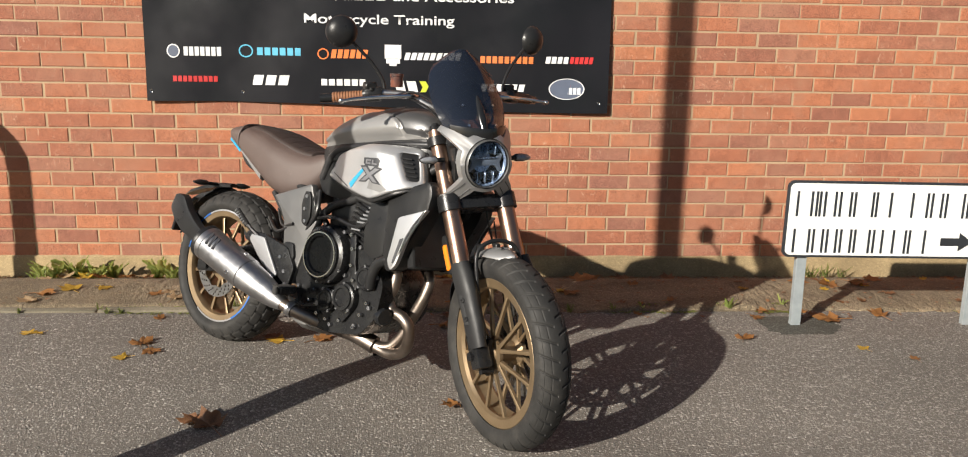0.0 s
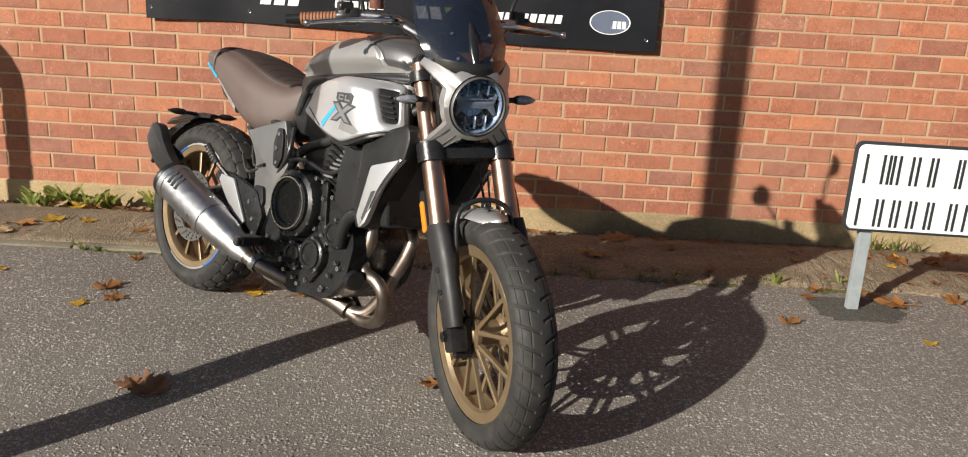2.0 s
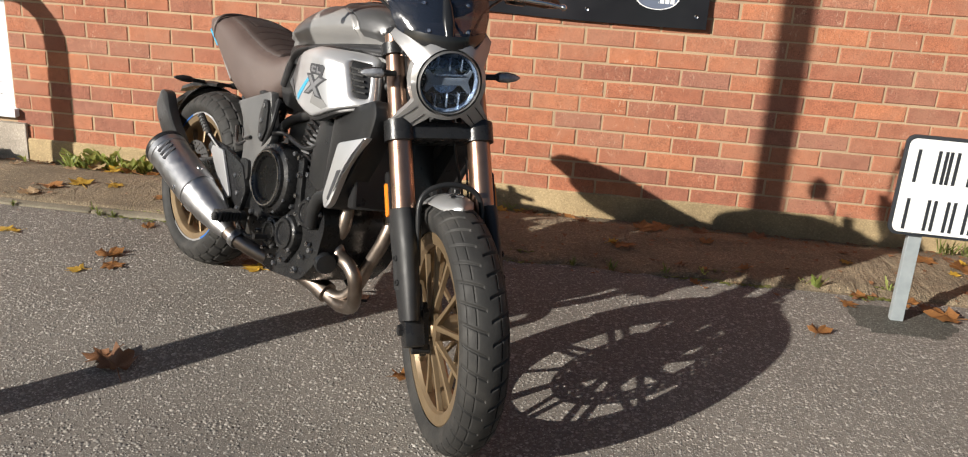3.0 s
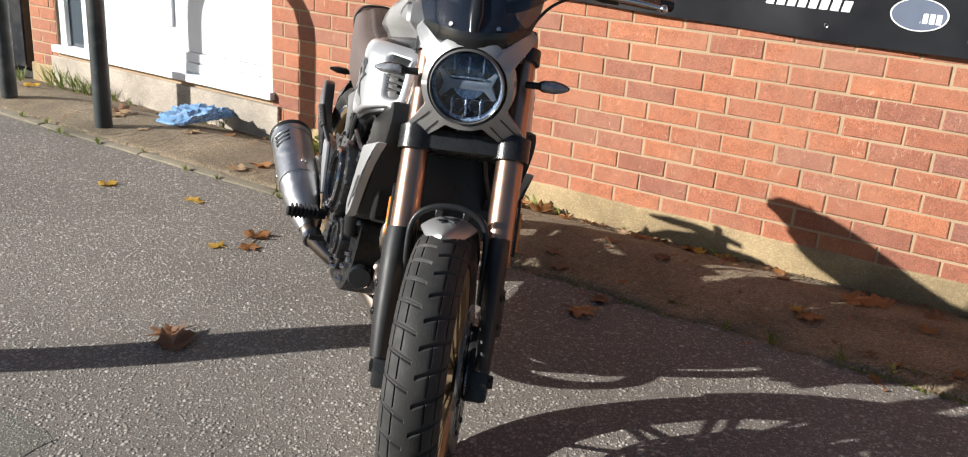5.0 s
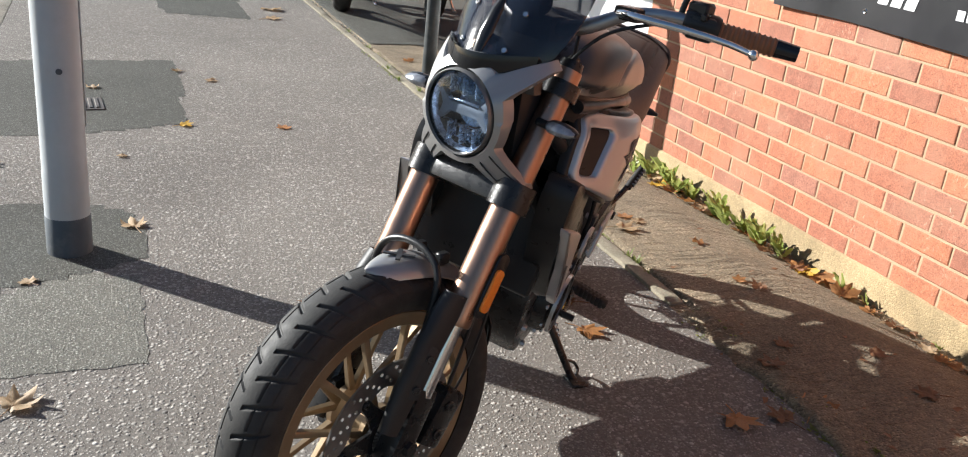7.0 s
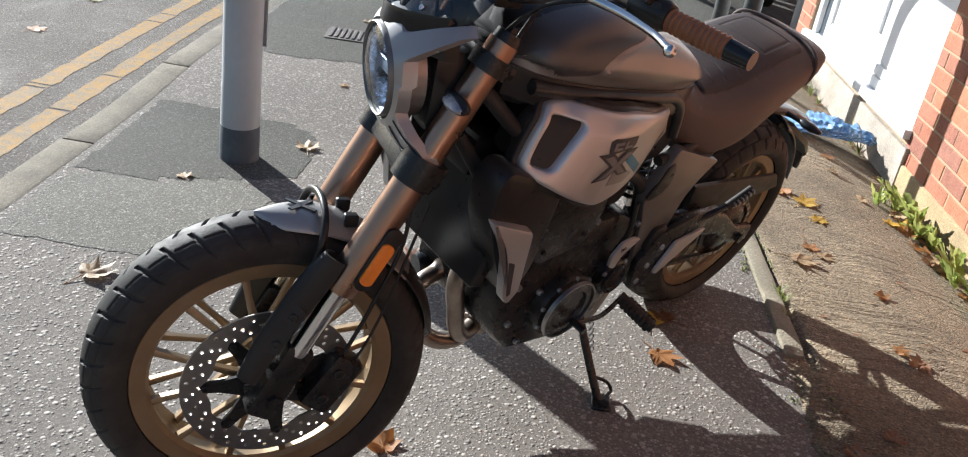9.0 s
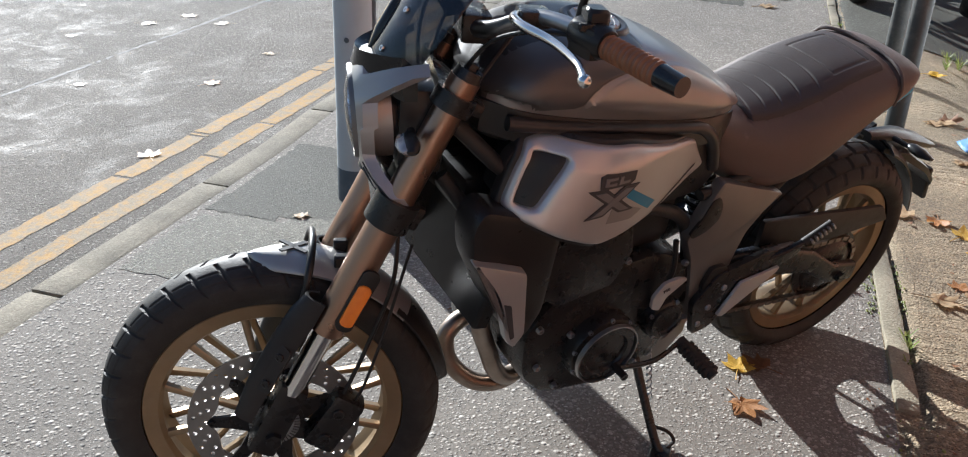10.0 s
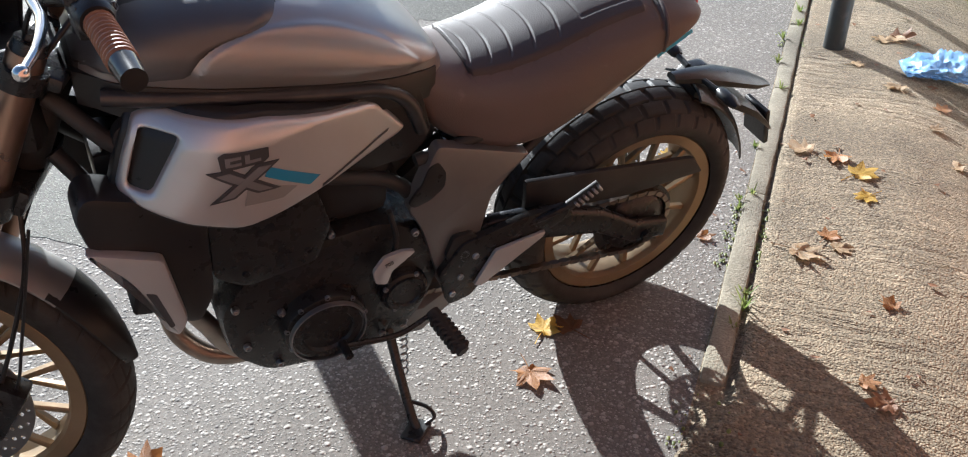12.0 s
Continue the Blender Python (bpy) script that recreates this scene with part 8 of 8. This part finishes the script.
for x, y, colour, size, turn, k in (
        (-1.640, 4.310, "yellow", 0.075, 40, 1), (0.185, 2.960, "orange", 0.062, 120, 2), (-1.085, 3.565, "orange", 0.075, 10, 2), (-1.030, 3.495, "orange", 0.062, 200, 1),
        (-0.528, 3.600, "yellow", 0.062, 80, 1), (-0.370, 3.615, "orange", 0.070, 300, 1), (-0.560, 3.660, "brown", 0.062, 150, 1), (-0.640, 2.830, "brown", 0.090, 30, 3), (-0.70, 2.88, "brown", 0.075, 160, 2),
        (0.163, 3.793, "orange", 0.078, 250, 1), (0.180, 4.035, "orange", 0.085, 30, 2), (0.196, 3.925, "brown", 0.060, 110, 1), (-2.001, 3.590, "yellow", 0.058, 20, 2), (-2.564, 3.086, "orange", 0.055, 70, 1),
        (-1.449, 2.364, "pale", 0.070, 100, 2), (-1.505, 4.345, "yellow", 0.055, 220, 1), (-1.104, 4.160, "pale", 0.080, 340, 2), (-1.212, 4.235, "orange", 0.050, 60, 1), (-1.760, 4.138, "pale", 0.072, 140, 2),
        (-2.626, 2.621, "yellow", 0.055, 10, 1), (-3.522, 2.838, "pale", 0.055, 50, 1), (-3.757, 2.687, "pale", 0.050, 190, 2), (2.168, 4.358, "orange", 0.085, 50, 2), (2.05, 4.47, "orange", 0.080, 130, 1), (2.31, 4.42, "orange", 0.080, 230, 2),
        (2.45, 4.50, "orange", 0.07, 300, 1), (1.954, 3.842, "orange", 0.090, 80, 3), (2.209, 3.912, "orange", 0.075, 15, 2), (1.90, 3.93, "brown", 0.07, 190, 2), (1.449, 3.597, "orange", 0.062, 330, 2), (1.922, 3.469, "yellow", 0.040, 20, 1),
        (1.60, 3.90, "orange", 0.05, 210, 1), (1.68, 3.98, "orange", 0.055, 100, 2), (2.08, 3.35, "orange", 0.035, 10, 0), (-1.755, 4.244, "orange", 0.068, 260, 2), (-1.160, 4.262, "pale", 0.050, 20, 1), (-1.109, 3.414, "yellow", 0.048, 90, 1), (-1.55, 3.71, "yellow", 0.042, 140, 1),
        (0.871, 4.508, "orange", 0.085, 310, 1), (0.785, 4.255, "orange", 0.072, 200, 1), (0.952, 4.563, "orange", 0.080, 20, 1), (0.62, 4.62, "brown", 0.06, 110, 2), (1.15, 4.62, "brown", 0.07, 80, 2), (1.38, 4.60, "brown", 0.065, 10, 2),
        (-0.328, 2.055, "pale", 0.078, 50, 2), (-4.010, 4.496, "yellow", 0.075, 10, 2), (-3.057, 4.458, "brown", 0.085, 60, 3), (-3.00, 4.40, "pale", 0.07, 160, 1), (-2.66, 4.28, "pale", 0.05, 20, 0), (-2.47, 4.43, "pale", 0.055, 240, 1),
        (-1.592, 3.706, "yellow", 0.045, 60, 1), (-0.918, 4.405, "orange", 0.045, 130, 2), (-3.045, 4.425, "pale", 0.068, 330, 1), (-2.141, 4.560, "pale", 0.045, 20, 2), (-2.443, 4.445, "pale", 0.060, 100, 1), (-1.891, 4.629, "pale", 0.050, 200, 1), (-1.72, 4.70, "yellow", 0.06, 30, 1),
        (-0.040, 4.068, "brown", 0.060, 80, 1), (-0.045, 4.458, "brown", 0.052, 310, 1), (-6.064, 3.600, "pale", 0.14, 80, 0), (-5.65, 3.52, "pale", 0.10, 10, 0), (-4.12, 4.20, "orange", 0.06, 70, 2), (-2.35, 4.60, "orange", 0.05, 70, 1),
        (-1.03, 2.05, "pale", 0.045, 120, 0), (-2.10, 1.85, "pale", 0.05, 20, 0), (-1.72, 4.84, "orange", 0.06, 20, 2), (-1.36, 4.82, "orange", 0.06, 120, 2), (-1.20, 4.86, "orange", 0.055, 250, 2), (-0.82, 4.83, "orange", 0.065, 40, 3), (-0.70, 4.86, "orange", 0.07, 200, 2),
        (-0.55, 4.85, "orange", 0.06, 100, 3), (0.30, 4.86, "yellow", 0.05, 20, 2), (0.55, 4.84, "orange", 0.055, 160, 2), (-3.57, -0.44, "pale", 0.08, 10, 0), (-3.87, -0.31, "pale", 0.09, 100, 0), (-3.23, 0.70, "pale", 0.06, 220, 1), (-2.53, 0.71, "orange", 0.075, 60, 1), (-1.49, 1.08, "pale", 0.08, 130, 2), (-2.23, 0.10, "pale", 0.055, 40, 1), (-3.07, -0.64, "brown", 0.06, 70, 1), (-3.80, 0.03, "pale", 0.08, 200, 0),
        (-1.105, 3.895, "orange", 0.040, 20, 2), (-0.136, 4.185, "brown", 0.045, 75, 1), (0.204, 4.44, "brown", 0.060, 140, 1), (-0.53, 4.396, "brown", 0.055, 200, 3), (-0.585, 4.341, "orange", 0.040, 10, 1),
        (-3.332, 2.224, "pale", 0.055, 90, 2), (-2.167, 2.339, "pale", 0.035, 70, 1)):
    leaf(x, y, colour, size * 1.12, turn, k)

r = random.Random(77)
for i in range(26):
    leaf(r.uniform(-2.0, 0.4), 4.84 - abs(r.gauss(0, 0.035)), r.choice(("orange", "orange", "yellow", "brown", "pale")), r.uniform(0.035, 0.065), r.uniform(0, 360), r.choice((1, 2, 3)), r.uniform(-14, 14))
for x, y, colour, size in ((-1.86, 4.77, "pale", 0.07), (-1.74, 4.78, "yellow", 0.075), (-1.66, 4.76, "orange", 0.085), (-1.52, 4.78, "orange", 0.08), (-1.46, 4.80, "pale", 0.085),
                           (-1.42, 4.77, "brown", 0.06), (-1.02, 4.79, "orange", 0.07), (-0.93, 4.77, "brown", 0.065), (-0.76, 4.81, "yellow", 0.085), (-0.70, 4.82, "orange", 0.09), (-0.55, 4.81, "orange", 0.095), (-0.30, 4.84, "brown", 0.06)):
    leaf(x, y, colour, size, 57 * (x * 10 % 6), 2 if size > 0.075 else 3, 14)
for i in range(22):
    leaf(r.uniform(0.9, 3.1), r.uniform(3.93, 4.12), r.choice(("orange", "brown", "brown", "pale")), r.uniform(0.03, 0.055), r.uniform(0, 360), r.choice((1, 2, 3)), r.uniform(-8, 8))
for i in range(16):
    leaf(r.uniform(0.5, 3.0), r.uniform(4.15, 4.85), r.choice(("orange", "brown", "brown", "yellow")), r.uniform(0.035, 0.06), r.uniform(0, 360), r.choice((1, 2, 3)), r.uniform(-8, 8))

# crumbs of leaf and grit along the foot of the wall and on the strip
bm = bmesh.new()
r = random.Random(11)
for i in range(900):
    if i < 520:
        x, y = r.uniform(-4.3, 3.2), WALL_Y - 0.02 - abs(r.gauss(0, 0.05))
    elif i < 720:
        x, y = r.uniform(0.2, 3.0), r.uniform(3.85, 4.7)
    else:
        x, y = r.uniform(-4.2, 3.0), r.uniform(3.9, 4.8)
    s = r.uniform(0.004, 0.016)
    z = ground_z(x, y) + 0.003
    a = r.uniform(0, 6.28)
    ps = [bm.verts.new((x + s * math.cos(a + d) * q, y + s * math.sin(a + d) * q, z + r.uniform(0, s * 0.7))) for d, q in ((0, 1.2), (1.3, 0.6), (2.6, 1.0), (4.2, 0.8))]
    bm.faces.new(ps)
tagged(link_bm("leaf_crumbs", bm, LEAF["brown"], None, "", False), "brown leaf crumbs and grit along the wall foot", "litter", kind="stuff")

# ---- weeds and grass ----
def weed_material(name, a, b2):
    m, nt, b, c = start(name)
    isl = nt.nodes.new("ShaderNodeNewGeometry").outputs["Random Per Island"]
    info = nt.nodes.new("ShaderNodeObjectInfo").outputs["Random"]
    out = mix_rgb(nt, "MIX", math_node(nt, "FRACT", math_node(nt, "ADD", isl, info)), a, b2)
    out = mix_rgb(nt, "MULTIPLY", 0.5, out, ramp(nt, noise_tex(nt, c, 60, 4), (0.3, 0.6), (0.7, 1.1)))
    nt.links.new(out, b.inputs["Base Color"])
    b.inputs["Roughness"].default_value = 0.5
    thin = nt.nodes.new("ShaderNodeBsdfTranslucent")
    both = nt.nodes.new("ShaderNodeMixShader")
    both.inputs[0].default_value = 0.5
    nt.links.new(out, thin.inputs[0])
    nt.links.new(b.outputs[0], both.inputs[1])
    nt.links.new(thin.outputs[0], both.inputs[2])
    nt.links.new(both.outputs[0], nt.nodes["Material Output"].inputs[0])
    return m


WEED = weed_material("weed_green", (0.22, 0.29, 0.07), (0.44, 0.47, 0.15))
GRASS = weed_material("grass_green", (0.13, 0.20, 0.04), (0.28, 0.29, 0.10))
MOSS = weed_material("moss_green", (0.13, 0.16, 0.03), (0.24, 0.25, 0.06))


def blade(bm, base, way, length, width, droop, r, toothed):
    n = 6
    roll = r.uniform(-1.1, 1.1) if toothed else 0.0
    side = Vector((-way.y, way.x, 0)).normalized() * math.cos(roll) + Vector((0, 0, math.sin(roll)))
    left, right = [], []
    for i in range(n + 1):
        f = i / n
        p = base + way * length * f + Vector((0, 0, length * (0.95 * f - droop * f * f)))
        w = width * (math.sin(math.pi * min(1, f * 0.9 + 0.08)) ** 0.8) * (1 if not toothed or i % 2 else 0.62)
        left.append(bm.verts.new(p + side * w + Vector((0, 0, w * 0.4))))
        right.append(bm.verts.new(p - side * w + Vector((0, 0, w * 0.4))))
    mid = [bm.verts.new((a.co + b_.co) / 2 - Vector((0, 0, width * 0.35))) for a, b_ in zip(left, right)]
    for i in range(n):
        bm.faces.new((left[i], left[i + 1], mid[i + 1], mid[i]))
        bm.faces.new((mid[i], mid[i + 1], right[i + 1], right[i]))


def weed(x, y, size, leaves, seed, grass=False):
    r = random.Random(seed)
    bm = bmesh.new()
    for i in range(leaves):
        a = 2 * math.pi * i / leaves + r.uniform(-0.4, 0.4)
        way = Vector((math.cos(a), -abs(math.sin(a)) * 0.9 - 0.05 if y > 4.75 else math.sin(a), 0))
        off = Vector((r.uniform(-0.02, 0.02), r.uniform(-0.012, 0.0), 0)) * (size / 0.1)
        if grass:
            blade(bm, off, way * r.uniform(0.25, 0.7), size * r.uniform(0.7, 1.3), 0.0028, r.uniform(0.0, 0.5), r, False)
        else:
            blade(bm, off, way * r.uniform(0.25, 0.85), size * r.uniform(0.55, 1.2), size * r.uniform(0.10, 0.19), r.uniform(0.0, 0.45), r, True)
    if grass:
        ob = link_bm("grass_tuft", bm, GRASS, None, "", True, 80)
    else:
        ob = new("weed")
        for one in islands(bm):
            link_bm("leaf", one, WEED, ob, "", True, 80)
    ob.matrix_world = pose(x, y, ground_z(x, y) + 0.001)
    return tagged(ob, "tuft of green grass in a crack" if grass else "leafy green weed at the foot of the wall", "grass" if grass else "weed", "grass tufts" if grass else "weeds along the wall")


k = 0
for x in (-1.99, -1.92, -1.83, -1.76, -1.70, -1.63, -1.36, -1.29, -1.22, -1.10, -1.05, -0.99, -0.93):
    k += 1
    weed(x, 4.865 - 0.025 * (k % 3), 0.095 + 0.060 * ((k * 5) % 4) / 3, 11 + k % 5, k)
for x, y, s, n in ((-0.62, 4.885, 0.10, 6), (-0.50, 4.89, 0.05, 5), (-0.15, 4.89, 0.045, 5), (0.25, 4.885, 0.05, 6), (0.34, 4.89, 0.045, 5), (1.52, 4.02, 0.075, 8), (1.48, 4.03, 0.05, 6), (1.80, 4.06, 0.045, 6), (1.10, 4.02, 0.05, 6), (-1.95, 4.72, 0.09, 9), (-2.02, 4.78, 0.07, 7), (2.3, 4.88, 0.06, 6), (-2.3, 4.87, 0.05, 6)):
    k += 1
    weed(x, y, s, n, k)
for x, y, s, n in ((-4.25, 4.80, 0.17, 26), (-4.15, 4.82, 0.20, 30), (-4.05, 4.84, 0.18, 30), (-3.95, 4.85, 0.16, 26), (-3.85, 4.86, 0.15, 24), (-4.45, 4.72, 0.11, 22), (-4.55, 4.66, 0.09, 20), (-3.70, 4.87, 0.08, 14), (-3.55, 4.88, 0.06, 10), (-2.85, 4.88, 0.12, 12),
                   (-2.70, 4.88, 0.10, 10), (-4.30, 4.62, 0.07, 18), (-0.86, 4.05, 0.045, 16), (-0.80, 4.055, 0.05, 16), (-0.70, 4.04, 0.03, 10), (-1.30, 3.98, 0.03, 12), (-1.36, 3.975, 0.035, 14), (-1.40, 4.01, 0.04, 8), (-1.75, 3.98, 0.03, 12), (-1.95, 3.975, 0.035, 14), (-2.6, 3.98, 0.04, 16), (-2.9, 3.975, 0.04, 14), (-3.6, 3.98, 0.045, 18), (-3.9, 4.0, 0.05, 18), (-2.3, 4.02, 0.04, 10), (-3.1, 4.03, 0.05, 12), (-3.3, 4.02, 0.05, 14), (-4.6, 4.05, 0.05, 12), (-5.2, 4.05, 0.05, 12), (2.25, 4.86, 0.11, 22), (2.36, 4.87, 0.10, 20), (2.46, 4.87, 0.09, 18), (0.75, 3.98, 0.05, 16), (0.95, 3.99, 0.045, 14), (0.60, 3.985, 0.04, 12)):
    k += 1
    weed(x, y, s, n, k, True)
# moss cushions in the joint of the edging
bm = bmesh.new()
r = random.Random(3)
for i in range(2600):
    x = r.choice((r.uniform(-6, 3.2), r.uniform(-4.6, -0.6), r.uniform(0.2, 2.4)))
    y = EDGE_Y + (r.gauss(-0.010, 0.012) if r.random() < 0.6 else r.gauss(0.072, 0.008))
    if noise.noise(Vector((x * 2.2, 1.0, 0))) < 0.05:
        continue
    s = r.uniform(0.0018, 0.0055)
    bmesh.ops.create_icosphere(bm, subdivisions=1, radius=s, matrix=Matrix.Translation((x, y, ground_z(x, y) + 0.004)) @ Matrix.Diagonal((1.8, 1.1, 0.30, 1)))
tagged(link_bm("moss", bm, MOSS, None, "", True, 80), "green moss in the joint of the edging", "moss", kind="stuff")

# ---- blue plastic bag ----
def bag_material():
    m, nt, b, c = start("thin_blue_plastic")
    out = mix_rgb(nt, "MIX", noise_tex(nt, c, 12, 5), (0.10, 0.26, 0.52), (0.26, 0.44, 0.68))
    nt.links.new(out, b.inputs["Base Color"])
    b.inputs["Roughness"].default_value = 0.25
    b.inputs["Alpha"].default_value = 0.75
    b.inputs["Subsurface Weight"].default_value = 0.0
    nt.links.new(bump_node(nt, noise_tex(nt, c, 45, 5, 0.7), 0.7, 0.01), b.inputs["Normal"])
    return m


rings = []
r = random.Random(8)
for i in range(61):
    f = i / 60
    hw = 0.075 + 0.035 * math.sin(math.pi * min(1, f * 1.15)) ** 0.7 + 0.02 * (1 if f > 0.9 else 0)
    hh = 0.008 + 0.030 * math.sin(math.pi * f) ** 0.8 + 0.012 * step01((f - 0.75) / 0.2)
    ring = []
    for j in range(40):
        a = 2 * math.pi * j / 40
        q = 1 + 0.42 * noise.noise(Vector((f * 7, math.cos(a) * 1.8, math.sin(a) * 1.8))) + 0.34 * noise.noise(Vector((f * 18, math.cos(a) * 4, math.sin(a) * 4))) + 0.15 * noise.noise(Vector((f * 45, math.cos(a) * 9, math.sin(a) * 9)))
        ring.append(Vector((hw * math.cos(a) * q, f * 0.46, max(-0.002, hh * (0.92 + math.sin(a)) * q))))
    rings.append(ring)
bag = link_bm("plastic_bag", loft(rings), bag_material(), None, "", True, 60)
bag.matrix_world = pose(-2.68, 4.46, ground_z(-2.7, 4.45) + 0.002, -5, 0, 9)
tagged(bag, "crumpled pale blue plastic bag on the concrete strip", "plastic bag")

# ---- the building: walls with their bricks, last ----
COURSE, PITCH, JOINT = 0.0793, 0.2252, 0.0098
BACK = WALL_Y + 0.0034
wall = tagged(new("wall_north"), "sunlit red brick wall in stretcher bond with sandy mortar", "wall", kind="structure")
bm = bmesh.new()
for a, b, c, d in ((-4.65, WX0, -0.3, 3.2), (WX1, 9.0, -0.3, 3.2), (WX0, WX1, -0.3, WZ0), (WX0, WX1, WZ1, 3.2)):
    box(a, b, BACK, BACK + 0.24, c, d, 0, 1, None, bm)
part("mortar_bed", bm, MORTAR, wall, "sandy mortar between the bricks", False)
for name, dims in (("wall_east", (8.76, 9.0, BACK + 0.24, 12, -0.3, 3.2)), ("wall_west", (-4.65, -4.41, BACK + 0.24, 12, -0.3, 3.2)), ("wall_back", (-4.65, 9.0, 12, 12.24, -0.3, 3.2))):
    tagged(link_bm(name, box(*dims), BRICK, None, "", False), "plain red brick wall closing the building", "wall", kind="structure")
tagged(link_bm("roof", box(-4.8, 9.1, WALL_Y - 0.05, 12.4, 3.2, 3.35), MORTAR, None, "", False), "flat roof over the brick building", "roof", kind="structure")
tagged(link_bm("far_wall", box(-16, -4.66, 8.4, 8.6, -0.3, 2.6), BRICK, None, "", False), "brick wall behind the parked motorcycles", "wall", kind="structure")
# concrete plinth, a little proud, with a broken top edge
bm = bmesh.new()
cols = []
n = 400
for i in range(n + 1):
    x = -4.66 + 13.6 * i / n
    top = 0.026 + 0.006 * noise.noise(Vector((x * 3, 0, 0))) + 0.004 * noise.noise(Vector((x * 17, 3, 0)))
    y = WALL_Y - 0.012 + 0.003 * noise.noise(Vector((x * 5, 7, 0)))
    cols.append([bm.verts.new(p) for p in ((x, y, -0.3), (x, y, top - 0.05), (x, y, top - 0.006), (x, y + 0.006, top), (x, BACK + 0.01, top + 0.002))])
for a, b in zip(cols, cols[1:]):
    for k in range(4):
        bm.faces.new((a[k], b[k], b[k + 1], a[k + 1]))
part("plinth", bm, PLINTH, wall, "rendered concrete plinth")
part("render_band", box(WX0 - 0.06, WX1 + 0.06, WALL_Y - 0.018, BACK + 0.01, -0.3, WZ0 - 0.03, 0.004, 1), PALE_RENDER, wall, "pale rendered band below the window")


def brick_mesh(name, length, seed):
    """A brick with worn, slightly uneven arrises; only its face and rims show."""
    r = random.Random(seed)
    l, h, c = length / 2, (COURSE - JOINT) / 2, 0.004
    bm = bmesh.new()
    j = lambda s=0.0012: r.uniform(-s, s)
    f = [bm.verts.new((x + j(), j(0.0008), z + j())) for x, z in ((-l + c, -h + c), (l - c, -h + c), (l - c, h - c), (-l + c, h - c))]
    e = [bm.verts.new((x + j(), 0.0022, z + j())) for x, z in ((-l, -h), (l, -h), (l, h), (-l, h))]
    k = [bm.verts.new((v.co.x, 0.012, v.co.z)) for v in e]
    bm.faces.new(f)
    for i in range(4):
        n2 = (i + 1) % 4
        bm.faces.new((f[i], f[n2], e[n2], e[i]))
        bm.faces.new((e[i], e[n2], k[n2], k[i]))
    bmesh.ops.recalc_face_normals(bm, faces=bm.faces[:])
    for face_ in bm.faces:
        if face_.normal.y > 0.5:
            face_.normal_flip()
    me = bpy.data.meshes.new(name)
    bm.to_mesh(me)
    bm.free()
    me.materials.append(BRICK)
    return me


BRICKS = [brick_mesh("brick", PITCH - JOINT, s) for s in range(6)]
r = random.Random(21)
rest_v, rest_f = [], []
count = 0
for row in range(40):
    z = 0.015 + COURSE * (row + 0.5)
    shift = 1.097 + (PITCH / 2 if row % 2 else 0.0)
    i0 = int((-4.66 - shift) / PITCH) - 1
    for i in range(i0, i0 + 64):
        x0, x1 = shift + PITCH * i, shift + PITCH * (i + 1)
        x0 += r.uniform(-0.004, 0.004)
        lo, hi = max(x0, -4.65), min(x1, 8.9)
        in_window = WZ0 - COURSE * 0.5 < z < WZ1 + COURSE * 0.4
        if in_window:
            if lo < WX0 < hi:
                hi = WX0
            elif lo < WX1 < hi:
                lo = WX1
            elif lo >= WX0 and hi <= WX1:
                continue
        if hi - lo < 0.04:
            continue
        full = hi - lo > PITCH - 0.01
        behind_banner = BX0 + 0.25 < lo and hi < BX1 - 0.25 and 1.0 < z < 1.95
        if behind_banner:
            continue
        cx, y = (lo + hi) / 2, WALL_Y + r.uniform(-0.0015, 0.0015)
        near = full and ((-1.1 < cx < 2.45 and row < 11) or (0.95 < cx < 2.9 and row < 19))
        if near and count < 300:
            ob = new("brick", BRICKS[r.randrange(6)])
            ob.parent = wall
            ob.location, ob.rotation_euler = (cx, y, z + r.uniform(-0.0012, 0.0012)), (0, r.uniform(-0.004, 0.004), r.uniform(-0.006, 0.006))
            count += 1
        else:
            l, h, c, b0 = (hi - lo - JOINT) / 2, (COURSE - JOINT) / 2, 0.004, len(rest_v)
            j = lambda s=0.0012: r.uniform(-s, s)
            rest_v += [(cx + sx * (l - c) + j(), y, z + sz * (h - c) + j()) for sx, sz in ((-1, -1), (1, -1), (1, 1), (-1, 1))]
            rest_v += [(cx + sx * l + j(), y + 0.0022, z + sz * h + j()) for sx, sz in ((-1, -1), (1, -1), (1, 1), (-1, 1))]
            rest_v += [(cx + sx * l, y + 0.012, z + sz * h) for sx, sz in ((-1, -1), (1, -1), (1, 1), (-1, 1))]
            rest_f.append((b0, b0 + 1, b0 + 2, b0 + 3))
            for k in range(4):
                n2 = (k + 1) % 4
                rest_f += [(b0 + k, b0 + 4 + k, b0 + 4 + n2, b0 + n2), (b0 + 4 + k, b0 + 8 + k, b0 + 8 + n2, b0 + 4 + n2)]
me = bpy.data.meshes.new("brickwork")
me.from_pydata(rest_v, [], rest_f)
me.materials.append(BRICK)
rest = new("brickwork", me)
rest.parent = wall
tagged(rest, "the bricks further off", kind="stuff")
